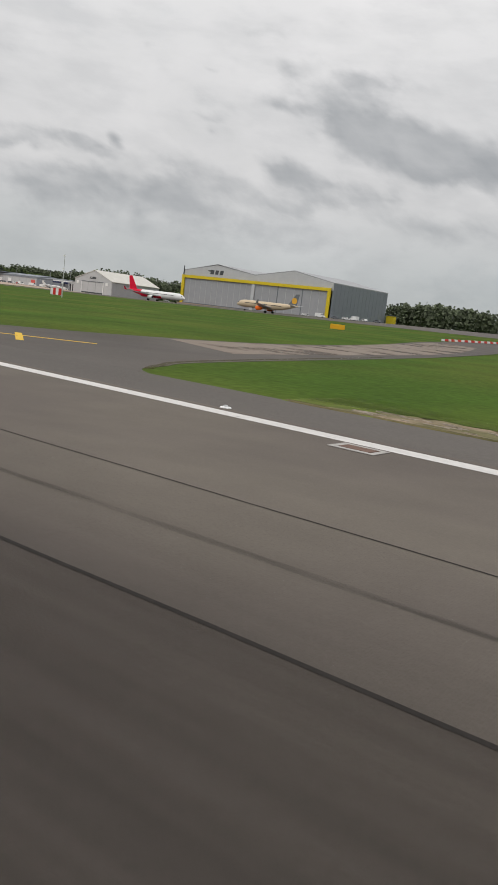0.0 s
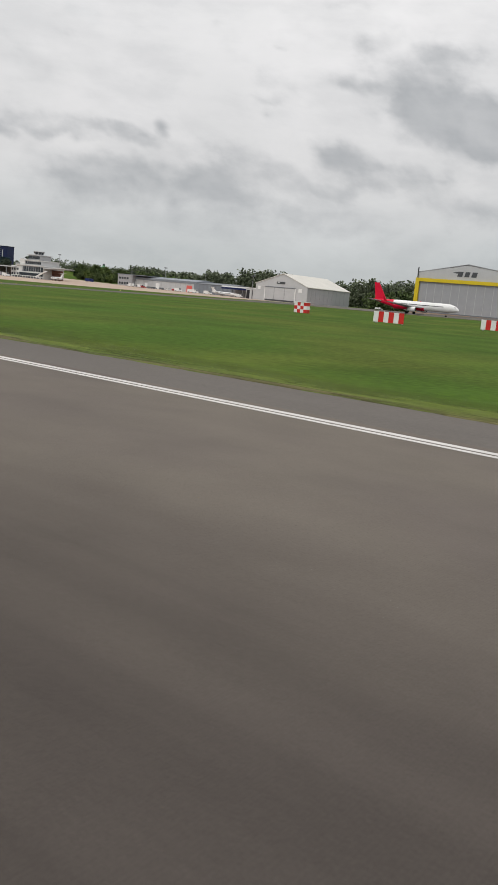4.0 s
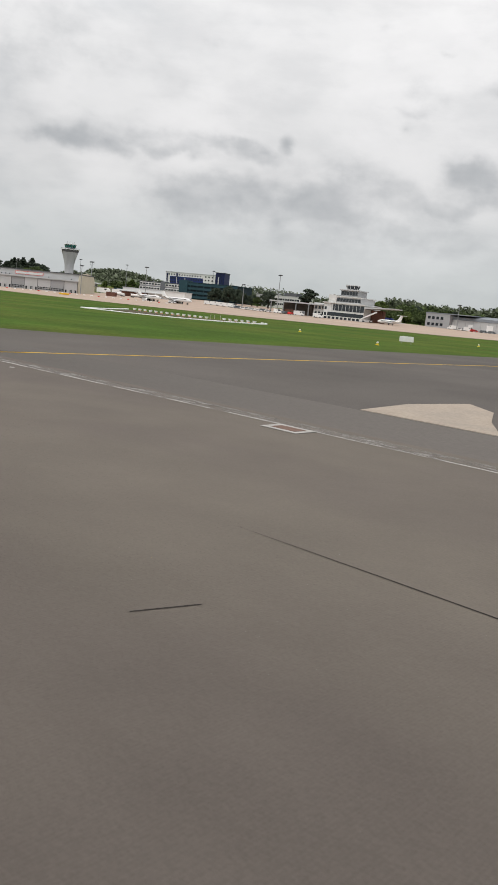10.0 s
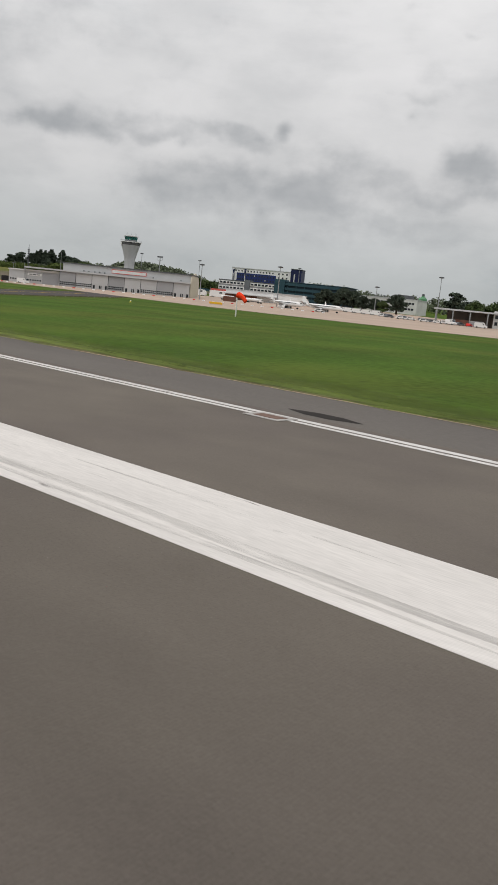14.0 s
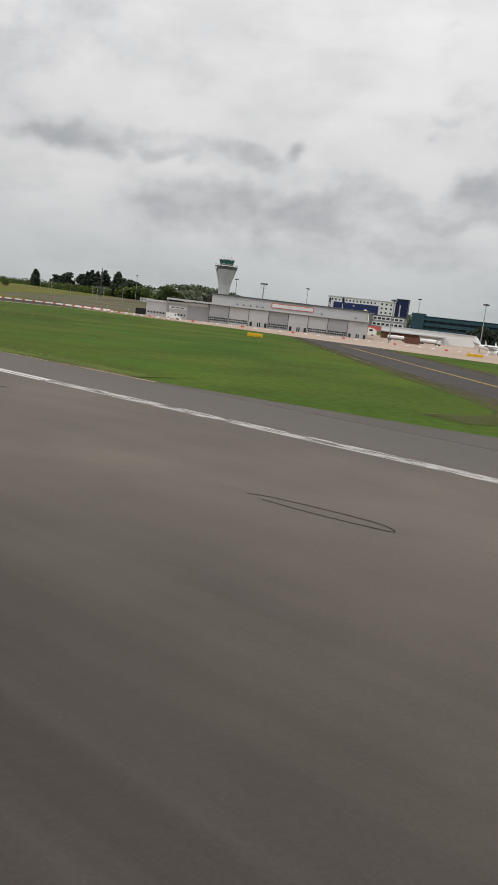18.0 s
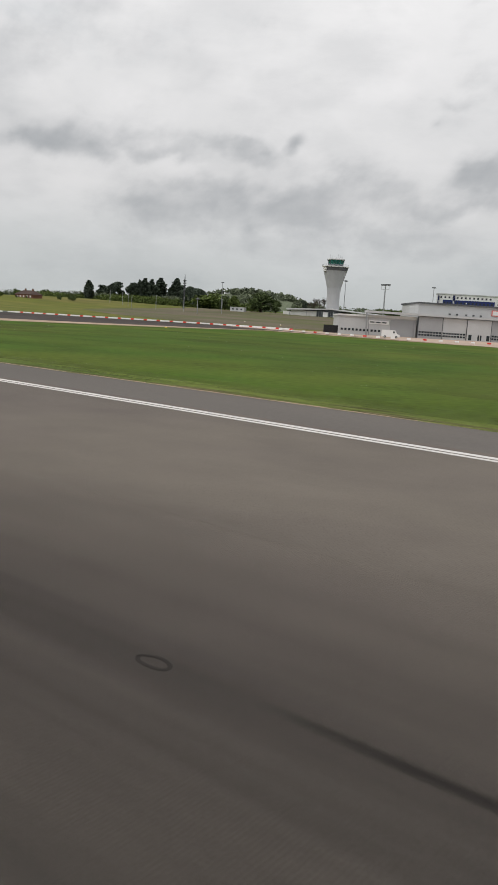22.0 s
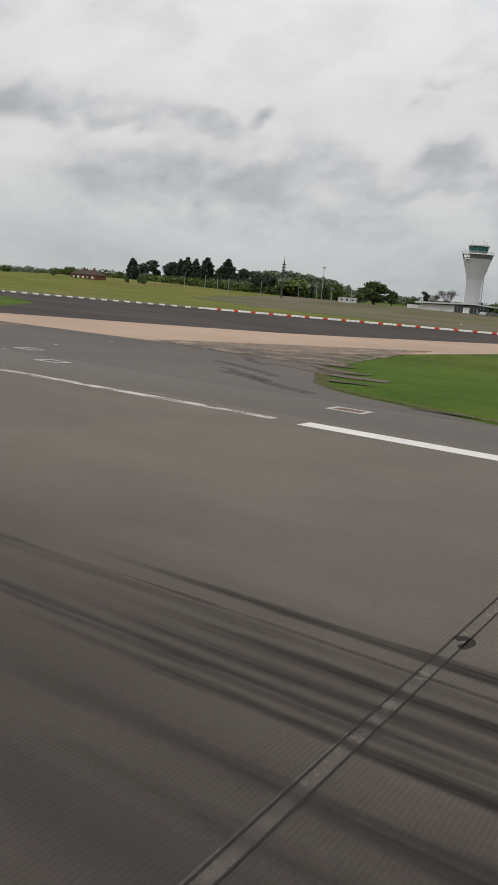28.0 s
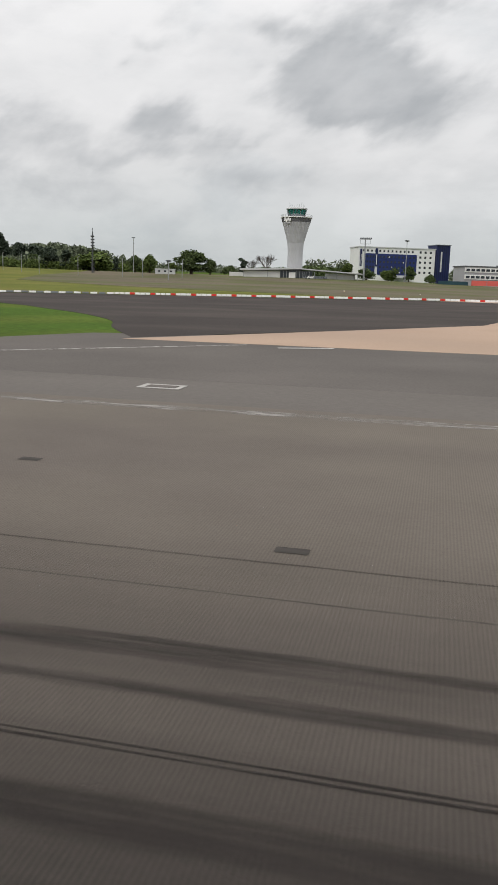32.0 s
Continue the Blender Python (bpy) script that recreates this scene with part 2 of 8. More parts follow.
def surf(name, col, rough=0.8, metal=0.0, var=0.12, s1=0.3, s2=6.0, bump=0.0, spec=0.12, stretch=(1, 1, 1), per=0.0, tint=None, s3=None):
    """A worn surface: its colour, varied at two scales, with fine relief. per: how far each piece differs. tint: a second colour in large blotches."""
    m = bpy.data.materials.new(name)
    m.use_nodes = True
    nt = m.node_tree
    n, l = nt.nodes.new, nt.links.new
    b = nt.nodes["Principled BSDF"]
    b.inputs["Roughness"].default_value, b.inputs["Metallic"].default_value = rough, metal
    b.inputs["Specular IOR Level"].default_value = spec
    tc, mp = n("ShaderNodeTexCoord"), n("ShaderNodeMapping")
    mp.inputs["Scale"].default_value = stretch
    l(tc.outputs["Object"], mp.inputs[0])

    def nz(s, d):
        t = n("ShaderNodeTexNoise")
        l(mp.outputs[0], t.inputs["Vector"])
        t.inputs["Scale"].default_value, t.inputs["Detail"].default_value = s, d
        return t.outputs["Fac"]

    a, c = nz(s1, 4.0), nz(s2, 3.0)
    add = n("ShaderNodeMath")
    add.operation = "ADD"
    l(a, add.inputs[0]), l(c, add.inputs[1])
    rg = n("ShaderNodeMapRange")
    l(add.outputs[0], rg.inputs[0])
    for k, v in zip(("From Min", "From Max", "To Min", "To Max"), (0.65, 1.35, 1 - var, 1 + var)):
        rg.inputs[k].default_value = v
    val = rg.outputs[0]
    if per:
        oi, r2, mu = n("ShaderNodeObjectInfo"), n("ShaderNodeMapRange"), n("ShaderNodeMath")
        l(oi.outputs["Random"], r2.inputs[0])
        r2.inputs["To Min"].default_value, r2.inputs["To Max"].default_value = 1 - per, 1 + per
        mu.operation = "MULTIPLY"
        l(val, mu.inputs[0]), l(r2.outputs[0], mu.inputs[1])
        val = mu.outputs[0]
    base = n("ShaderNodeRGB")
    base.outputs[0].default_value = (*col, 1)
    src = base.outputs[0]
    if tint:
        t3 = nz(s3 or s1 * 0.4, 3.0)
        r3, mx = n("ShaderNodeMapRange"), n("ShaderNodeMix")
        l(t3, r3.inputs[0])
        r3.inputs["From Min"].default_value, r3.inputs["From Max"].default_value = 0.42, 0.62
        mx.data_type = "RGBA"
        l(r3.outputs[0], mx.inputs["Factor"])
        l(src, mx.inputs["A"])
        mx.inputs["B"].default_value = (*tint, 1)
        src = mx.outputs["Result"]
    sc = n("ShaderNodeVectorMath")
    sc.operation = "SCALE"
    l(src, sc.inputs[0]), l(val, sc.inputs["Scale"])
    l(sc.outputs[0], b.inputs["Base Color"])
    if bump:
        bp = n("ShaderNodeBump")
        bp.inputs["Strength"].default_value = bump
        bp.inputs["Distance"].default_value = 0.05
        l(c, bp.inputs["Height"]), l(bp.outputs[0], b.inputs["Normal"])
    return m


def worn_paint(name, col, wear_at, scale, stretch=(1, 1, 1), rough=0.7):
    """Paint or rubber on tarmac, broken up so that the ground shows through."""
    m = surf(name, col, rough, var=0.12, s1=0.8, s2=14.0, stretch=stretch)
    nt = m.node_tree
    n, l = nt.nodes.new, nt.links.new
    b, out = nt.nodes["Principled BSDF"], nt.nodes["Material Output"]
    tc, mp, t, r = n("ShaderNodeTexCoord"), n("ShaderNodeMapping"), n("ShaderNodeTexNoise"), n("ShaderNodeMapRange")
    mp.inputs["Scale"].default_value = stretch
    l(tc.outputs["Object"], mp.inputs[0]), l(mp.outputs[0], t.inputs["Vector"])
    t.inputs["Scale"].default_value, t.inputs["Detail"].default_value, t.inputs["Roughness"].default_value = scale, 6.0, 0.65
    l(t.outputs["Fac"], r.inputs[0])
    lo, hi = wear_at
    r.inputs["From Min"].default_value, r.inputs["From Max"].default_value = lo, hi
    l(r.outputs[0], b.inputs["Alpha"])
    l(b.outputs[0], out.inputs[0])
    return m


ASPHALT = surf("runway_asphalt", (0.129, 0.112, 0.0945), 0.9, var=0.12, s1=0.5, s2=28.0, bump=0.2, spec=0.15, stretch=(0.75, 1, 1), tint=(0.112, 0.096, 0.084), s3=0.12)


def groove_shade(m):
    """Shade of fine transverse grooves, put into the colour on the last part of the landing run."""
    nt = m.node_tree
    n, l = nt.nodes.new, nt.links.new
    b = nt.nodes["Principled BSDF"]
    src = b.inputs["Base Color"].links[0].from_socket
    tc, wv, sep, r, mx, sc = n("ShaderNodeTexCoord"), n("ShaderNodeTexWave"), n("ShaderNodeSeparateXYZ"), n("ShaderNodeMapRange"), n("ShaderNodeMapRange"), n("ShaderNodeVectorMath")
    l(tc.outputs["Object"], wv.inputs["Vector"]), l(tc.outputs["Object"], sep.inputs[0])
    wv.bands_direction = "X"
    wv.inputs["Scale"].default_value, wv.inputs["Distortion"].default_value = 6.6, 0.6
    l(sep.outputs[0], r.inputs[0])
    for k, v in zip(("From Min", "From Max", "To Min", "To Max"), (-690, -760, 1.0, 0.885)):
        r.inputs[k].default_value = v
    l(wv.outputs["Fac"], mx.inputs[0])
    l(r.outputs[0], mx.inputs["To Min"])
    mx.inputs["To Max"].default_value = 1.04
    sc.operation = "SCALE"
    l(src, sc.inputs[0]), l(mx.outputs[0], sc.inputs["Scale"])
    l(sc.outputs[0], b.inputs["Base Color"])


groove_shade(ASPHALT)
SHOULDER = surf("shoulder_asphalt", (0.122, 0.110, 0.100), 0.88, var=0.18, s1=0.2, s2=14.0, bump=0.3, stretch=(0.3, 1, 1), tint=(0.104, 0.094, 0.086), s3=0.1)
TAXI = surf("taxiway_asphalt", (0.104, 0.093, 0.085), 0.88, var=0.2, s1=0.12, s2=9.0, bump=0.3, tint=(0.088, 0.079, 0.072), s3=0.04)
TAXI_DARK = surf("dark_taxiway_asphalt", (0.038, 0.031, 0.028), 0.88, var=0.22, s1=0.1, s2=9.0, bump=0.3, stretch=(0.6, 1, 1), tint=(0.052, 0.043, 0.038), s3=0.05)
FTAXI = surf("new_asphalt", (0.058, 0.052, 0.050), 0.88, var=0.15, s1=0.1, s2=9.0, bump=0.3)
CONCRETE = surf("sandy_concrete", (0.36, 0.262, 0.195), 0.9, var=0.14, s1=0.12, s2=7.0, bump=0.2, tint=(0.31, 0.23, 0.175), s3=0.06)
APRON = surf("apron_concrete", (0.40, 0.31, 0.25), 0.9, var=0.14, s1=0.06, s2=3.0, bump=0.2, tint=(0.36, 0.285, 0.23), s3=0.03)
GRASS = surf("mown_grass", (0.050, 0.092, 0.0125), 0.95, var=0.34, s1=0.12, s2=2.2, bump=0.8, spec=0.04, stretch=(0.8, 0.6, 1), tint=(0.073, 0.100, 0.017), s3=0.055)
FIELD = surf("rough_field", (0.100, 0.112, 0.018), 0.95, var=0.30, s1=0.08, s2=2.0, bump=0.5, spec=0.1, stretch=(0.5, 1, 1), tint=(0.124, 0.114, 0.030), s3=0.02)
DRYPATCH = worn_paint("dull_dry_grass", (0.066, 0.064, 0.014), (0.44, 1.2), 0.05, (0.7, 1, 1))
SANDEDGE = worn_paint("sandy_grit_edge", (0.27, 0.235, 0.19), (0.36, 0.6), 1.2)
RUBBLE = surf("pale_rubble", (0.30, 0.255, 0.21), 0.9, var=0.35, s1=0.9, s2=6.0, bump=0.3)
BARE = surf("bare_earth", (0.26, 0.20, 0.14), 0.95, var=0.3, s1=0.4, s2=5.0, bump=0.4, tint=(0.13, 0.12, 0.06), s3=0.5)
ISLAND_EARTH = surf("trodden_earth", (0.095, 0.074, 0.056), 0.95, var=0.3, s1=0.4, s2=5.0, bump=0.4, tint=(0.060, 0.062, 0.026), s3=0.3)
DRYFIELD = surf("bare_grey_field", (0.115, 0.096, 0.068), 0.95, var=0.25, s1=0.05, s2=1.5, bump=0.4, stretch=(0.5, 1, 1), tint=(0.082, 0.088, 0.034), s3=0.04)
WHITE_LINE = worn_paint("white_line_paint", (0.56, 0.545, 0.525), (0.22, 0.38), 3.0, (0.25, 1, 1))
OLD_LINE = worn_paint("old_line_paint", (0.40, 0.385, 0.365), (0.34, 0.56), 3.5, (0.2, 1, 1))
FAINT_LINE = worn_paint("worn_off_line_paint", (0.24, 0.225, 0.21), (0.40, 0.66), 2.5, (0.25, 1, 1))
SMEAR = worn_paint("soft_tar_smear", (0.042, 0.037, 0.033), (0.10, 0.55), 2.0, (0.4, 1, 1))
TRODDEN = worn_paint("broken_earth", (0.10, 0.080, 0.062), (0.10, 0.46), 1.6)
PALECONC = surf("pale_worn_concrete", (0.36, 0.305, 0.25), 0.9, var=0.18, s1=0.3, s2=7.0, bump=0.2, tint=(0.29, 0.25, 0.21), s3=0.3)
OILY = worn_paint("oily_stain", (0.050, 0.042, 0.038), (0.30, 1.10), 2.6)
DIRT = worn_paint("tyre_dirt", (0.33, 0.315, 0.30), (0.38, 1.2), 1.6, (0.15, 1.4, 1))
DRYEDGE = worn_paint("dry_grass_edge", (0.088, 0.076, 0.026), (0.22, 0.80), 3.5)
BLOCK_PAINT = worn_paint("white_block_paint", (0.57, 0.545, 0.52), (0.22, 0.34), 2.5, (0.2, 1.4, 1))
groove_shade(BLOCK_PAINT)
YELLOW_LINE = worn_paint("yellow_line_paint", (0.62, 0.40, 0.045), (0.26, 0.40), 3.0)
SCRUB = worn_paint("scrubbed_tarmac", (0.17, 0.135, 0.108), (0.36, 0.62), 0.35)
PALESTRIP = worn_paint("relaid_asphalt", (0.146, 0.129, 0.114), (0.20, 0.75), 2.5)
BROWNTAXI = worn_paint("brown_worn_asphalt", (0.20, 0.163, 0.132), (0.30, 0.52), 0.12)


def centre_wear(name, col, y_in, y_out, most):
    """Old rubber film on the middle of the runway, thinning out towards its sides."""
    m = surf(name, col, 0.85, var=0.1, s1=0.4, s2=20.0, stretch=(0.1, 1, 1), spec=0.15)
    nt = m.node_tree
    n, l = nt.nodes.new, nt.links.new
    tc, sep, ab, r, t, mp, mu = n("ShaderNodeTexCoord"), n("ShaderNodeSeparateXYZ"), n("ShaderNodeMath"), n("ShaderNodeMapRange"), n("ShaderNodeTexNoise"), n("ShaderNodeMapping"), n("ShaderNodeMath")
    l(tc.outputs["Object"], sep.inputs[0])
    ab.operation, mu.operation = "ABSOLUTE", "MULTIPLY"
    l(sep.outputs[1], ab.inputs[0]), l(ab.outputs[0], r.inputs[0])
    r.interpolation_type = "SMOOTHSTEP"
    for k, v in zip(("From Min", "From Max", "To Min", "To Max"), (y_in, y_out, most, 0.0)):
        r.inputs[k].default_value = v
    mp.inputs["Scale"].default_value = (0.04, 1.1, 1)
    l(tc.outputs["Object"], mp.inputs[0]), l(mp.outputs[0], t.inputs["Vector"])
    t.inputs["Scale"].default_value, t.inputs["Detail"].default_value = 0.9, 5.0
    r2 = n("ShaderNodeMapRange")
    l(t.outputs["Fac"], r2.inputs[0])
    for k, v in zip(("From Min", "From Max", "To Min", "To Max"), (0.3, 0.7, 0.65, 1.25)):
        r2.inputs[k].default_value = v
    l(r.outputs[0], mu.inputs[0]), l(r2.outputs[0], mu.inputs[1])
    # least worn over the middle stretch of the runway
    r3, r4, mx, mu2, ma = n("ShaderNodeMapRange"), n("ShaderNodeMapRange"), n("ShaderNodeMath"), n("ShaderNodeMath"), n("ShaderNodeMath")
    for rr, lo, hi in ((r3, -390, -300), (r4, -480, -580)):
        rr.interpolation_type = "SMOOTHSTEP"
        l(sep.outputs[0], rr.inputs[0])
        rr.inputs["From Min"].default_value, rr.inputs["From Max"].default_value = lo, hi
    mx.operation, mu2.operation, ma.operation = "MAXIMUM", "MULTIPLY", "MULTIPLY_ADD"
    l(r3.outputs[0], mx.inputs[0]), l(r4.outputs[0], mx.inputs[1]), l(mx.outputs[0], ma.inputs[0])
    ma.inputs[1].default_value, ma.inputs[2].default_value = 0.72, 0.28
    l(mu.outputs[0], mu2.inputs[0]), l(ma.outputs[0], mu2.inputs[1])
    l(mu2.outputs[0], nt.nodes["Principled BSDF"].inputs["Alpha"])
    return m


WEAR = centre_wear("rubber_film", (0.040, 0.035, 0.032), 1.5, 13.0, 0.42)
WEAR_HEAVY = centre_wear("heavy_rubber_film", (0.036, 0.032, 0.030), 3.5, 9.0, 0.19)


def verge(name, col, tint, y_in, y_out):
    """Longer grass beside the tarmac, thinning into the mown field."""
    m = surf(name, col, 0.95, var=0.45, s1=0.7, s2=6.0, bump=0.8, spec=0.1, stretch=(0.3, 1, 1), tint=tint, s3=0.25)
    nt = m.node_tree
    n, l = nt.nodes.new, nt.links.new
    tc, sep, t, mp, ad, r = n("ShaderNodeTexCoord"), n("ShaderNodeSeparateXYZ"), n("ShaderNodeTexNoise"), n("ShaderNodeMapping"), n("ShaderNodeMath"), n("ShaderNodeMapRange")
    l(tc.outputs["Object"], sep.inputs[0]), l(tc.outputs["Object"], mp.inputs[0])
    mp.inputs["Scale"].default_value = (0.12, 0.8, 1)
    l(mp.outputs[0], t.inputs["Vector"])
    t.inputs["Scale"].default_value, t.inputs["Detail"].default_value = 1.0, 6.0
    sc = n("ShaderNodeMath")
    sc.operation, ad.operation = "MULTIPLY_ADD", "ADD"
    l(t.outputs["Fac"], sc.inputs[0])
    sc.inputs[1].default_value, sc.inputs[2].default_value = 5.0, -2.5
    l(sep.outputs[1], ad.inputs[0]), l(sc.outputs[0], ad.inputs[1])
    l(ad.outputs[0], r.inputs[0])
    for k, v in zip(("From Min", "From Max", "To Min", "To Max"), (y_in, y_out, 1.0, 0.0)):
        r.inputs[k].default_value = v
    l(r.outputs[0], nt.nodes["Principled BSDF"].inputs["Alpha"])
    return m


VERGE = verge("verge_grass", (0.104, 0.134, 0.026), (0.070, 0.100, 0.017), 28.8, 34.5)
DRYVERGE = verge("dry_verge_grass", (0.115, 0.098, 0.045), (0.075, 0.082, 0.028), 28.0, 28.9)
SEAL = surf("crack_sealant", (0.026, 0.023, 0.021), 0.9, spec=0.1, var=0.2, s1=2.0, s2=20.0)
# near-black: puts the shade of doorways and intakes into colour; also plain black parts
DARK = surf("black_and_opening_shade", (0.03, 0.03, 0.032), 0.6, var=0.2)


def paint(name, col, rough=0.5, **kw):
    return surf(name, col, rough, **{"var": 0.07, "s1": 0.25, "s2": 4.0, **kw})


WHITE = paint("white_paint", (0.74, 0.74, 0.73))
OFFWHITE = paint("weathered_white_render", (0.60, 0.60, 0.585), 0.8, var=0.12)
LGREY = paint("light_grey_cladding", (0.47, 0.475, 0.48), 0.55)
MGREY = paint("mid_grey_cladding", (0.33, 0.335, 0.345), 0.55)
DGREY = paint("dark_grey_cladding", (0.155, 0.168, 0.182), 0.55)
BLUEGREY = paint("blue_grey_cladding", (0.205, 0.225, 0.25), 0.5)
ROOFGREY = paint("dark_roof_sheet", (0.10, 0.105, 0.11), 0.7)
CREAMROOF = paint("pale_roof_sheet", (0.56, 0.545, 0.50), 0.7)
YELLOW = paint("yellow_paint", (0.62, 0.47, 0.03), 0.5)
AMBER = paint("orange_yellow_board", (0.75, 0.40, 0.03), 0.5)
RED = paint("red_paint", (0.55, 0.035, 0.03), 0.45)
CRIMSON = paint("crimson_paint", (0.62, 0.01, 0.04), 0.35)
PINKRED = paint("faded_red_door", (0.65, 0.13, 0.11), 0.6)
SOCKRED = paint("windsock_cloth", (0.80, 0.055, 0.015), 0.8)
ORANGE = paint("orange_paint", (0.85, 0.16, 0.02), 0.45)
BRICK = paint("red_brick", (0.15, 0.075, 0.055), 0.9, var=0.2)
TILE = paint("red_roof_tile", (0.070, 0.048, 0.042), 0.85, var=0.2)
NAVY = paint("navy_cladding", (0.022, 0.034, 0.125), 0.4)
DNAVY = paint("dark_navy_cladding", (0.016, 0.022, 0.075), 0.4)
TEAL = paint("teal_louvre_metal", (0.030, 0.066, 0.082), 0.5, var=0.2)
TEAL_SHADE = paint("teal_deck_shade", (0.020, 0.036, 0.046), 0.6)
GLASS = paint("dark_window_glass", (0.022, 0.028, 0.034), 0.08, spec=0.6)
GREENGLASS = paint("green_cab_glass", (0.015, 0.10, 0.085), 0.08, spec=0.6)
TOWERCONC = paint("pale_tower_cladding", (0.40, 0.405, 0.415), 0.55, stretch=(1, 1, 0.15), var=0.10)
TOWERBAND = paint("grey_tower_band", (0.11, 0.11, 0.115), 0.5)
STEEL = paint("galvanised_steel", (0.32, 0.33, 0.335), 0.45, metal=0.6)
DSTEEL = paint("dark_steel", (0.09, 0.095, 0.10), 0.5, metal=0.4)
TYRE = surf("black_tyre", (0.02, 0.02, 0.02), 0.85)
RUST = paint("rusty_steel", (0.15, 0.095, 0.075), 0.8, var=0.25)
STAIN = surf("dark_broken_tarmac", (0.062, 0.052, 0.041), 0.95, var=0.4, s1=0.8, s2=6.0, bump=0.5, tint=(0.09, 0.075, 0.05), s3=0.6)
BEIGE = paint("cream_aircraft_paint", (0.56, 0.45, 0.31), 0.35)
GOLD = paint("golden_aircraft_paint", (0.68, 0.36, 0.05), 0.35)
CREAM = paint("cream_cladding", (0.48, 0.45, 0.36), 0.6)
BARK = surf("bark", (0.06, 0.048, 0.038), 0.95, var=0.3, s1=1.0, s2=8.0)
BROWNWALL = paint("brown_grey_wall", (0.125, 0.105, 0.09), 0.8)
PALEPAINT = paint("worn_pale_paint", (0.36, 0.345, 0.325), 0.8, var=0.25)
GREENMESH = paint("green_tower_steel", (0.12, 0.27, 0.15), 0.6)


def leafmat(name, col, var=0.35):
    m = surf(name, col, 0.9, var=var, s1=0.35, s2=2.2, spec=0.1)
    nt = m.node_tree
    g, r, mu = nt.nodes.new("ShaderNodeNewGeometry"), nt.nodes.new("ShaderNodeMapRange"), nt.nodes.new("ShaderNodeVectorMath")
    b = nt.nodes["Principled BSDF"]
    src = b.inputs["Base Color"].links[0].from_socket
    nt.links.new(g.outputs["Random Per Island"], r.inputs[0])
    r.inputs["To Min"].default_value, r.inputs["To Max"].default_value = 0.65, 1.4
    mu.operation = "SCALE"
    nt.links.new(src, mu.inputs[0]), nt.links.new(r.outputs[0], mu.inputs["Scale"])
    nt.links.new(mu.outputs[0], b.inputs["Base Color"])
    return m


# distance haze is put into the dark, broad and far leaf colours
LEAF_DARK = leafmat("dark_conifer_needles", (0.056, 0.072, 0.052))
LEAF_MID = leafmat("broad_leaves", (0.078, 0.106, 0.042))
LEAF_PALE = leafmat("fresh_spring_leaves", (0.085, 0.115, 0.034))
# lightened most: haze over the far woods sits in the base colour
LEAF_HAZED = leafmat("hazed_wood_leaves", (0.116, 0.136, 0.088))
BLADE = leafmat("grass_blades", (0.095, 0.145, 0.022))

# ---- building blocks ----


def link(name, bm, mat, parent=None, label=""):
    me = bpy.data.meshes.new(name)
    bmesh.ops.recalc_face_normals(bm, faces=bm.faces[:])
    bm.to_mesh(me)
    bm.free()
    me.materials.append(mat)
    ob = new(name, me)
    if parent:
        ob.parent = parent
    if label:
        ob["label"] = label
    return ob


def part(name, bm, mat, parent, label=""):
    return link(name, bm, mat, parent, label)


def again(name, ob, parent, m):
    """Another piece on the same mesh."""
    o = new(name, ob.data)
    o.parent, o.matrix_basis = parent, m
    return o


def thing(name, m, label, category, group="", kind=""):
    e = new(name)
    e.matrix_basis = m
    return tagged(e, label, category, group, kind)


def box(x0, x1, y0, y1, z0, z1, bm=None, bevel=0.0):
    bm = bm or bmesh.new()
    r = bmesh.ops.create_cube(bm, size=1.0, matrix=Matrix.LocRotScale(((x0 + x1) / 2, (y0 + y1) / 2, (z0 + z1) / 2), None, (x1 - x0, y1 - y0, z1 - z0)))
    if bevel:
        ed = list({e for v in r["verts"] for e in v.link_edges})
        bmesh.ops.bevel(bm, geom=ed, offset=bevel, segments=1, affect="EDGES")
    return bm


def rod(p, q, r, bm=None, r2=None, seg=8):
    bm = bm or bmesh.new()
    p, q = Vector(p), Vector(q)
    d = q - p
    m = Matrix.Translation((p + q) / 2) @ d.to_track_quat("Z", "Y").to_matrix().to_4x4()
    bmesh.ops.create_cone(bm, cap_ends=True, segments=seg, radius1=r, radius2=r if r2 is None else r2, depth=d.length, matrix=m)
    return bm


def lathe(prof, seg=32, bm=None):
    """Turns (radius, height) pairs about the z axis."""
    bm = bm or bmesh.new()
    rings = [[bm.verts.new((r * math.cos(a), r * math.sin(a), z)) for a in (2 * math.pi * k / seg for k in range(seg))] for r, z in prof]
    for u, v in zip(rings, rings[1:]):
        for k in range(seg):
            bm.faces.new((u[k], u[(k + 1) % seg], v[(k + 1) % seg], v[k]))
    bm.faces.new(rings[0][::-1]), bm.faces.new(rings[-1])
    return bm


def loft(rings, bm=None, cap=True):
    bm = bm or bmesh.new()
    vs = [[bm.verts.new(p) for p in r] for r in rings]
    n = len(vs[0])
    for u, v in zip(vs, vs[1:]):
        for k in range(n):
            bm.faces.new((u[k], u[(k + 1) % n], v[(k + 1) % n], v[k]))
    if cap:
        bm.faces.new(vs[0][::-1]), bm.faces.new(vs[-1])
    return bm


def prism(poly, y0, y1, bm=None):
    """A flat shape in x and z, drawn out from y0 to y1."""
    return loft([[(x, y0, z) for x, z in poly], [(x, y1, z) for x, z in poly]], bm)


def slab(poly, z0, z1, bm=None):
    return loft([[(x, y, z0) for x, y in poly], [(x, y, z1) for x, y in poly]], bm)


# ---- the lie of the land ----
RISE_X = (-2600, -1400, -1100, -960, -860, -740, -600, -460, -360, -240, -100, 140, 600)
RISE = (12, 10, 9, 8.3, 6, 4, 2, 1.5, 2.5, 4.5, 7, 10, 13)


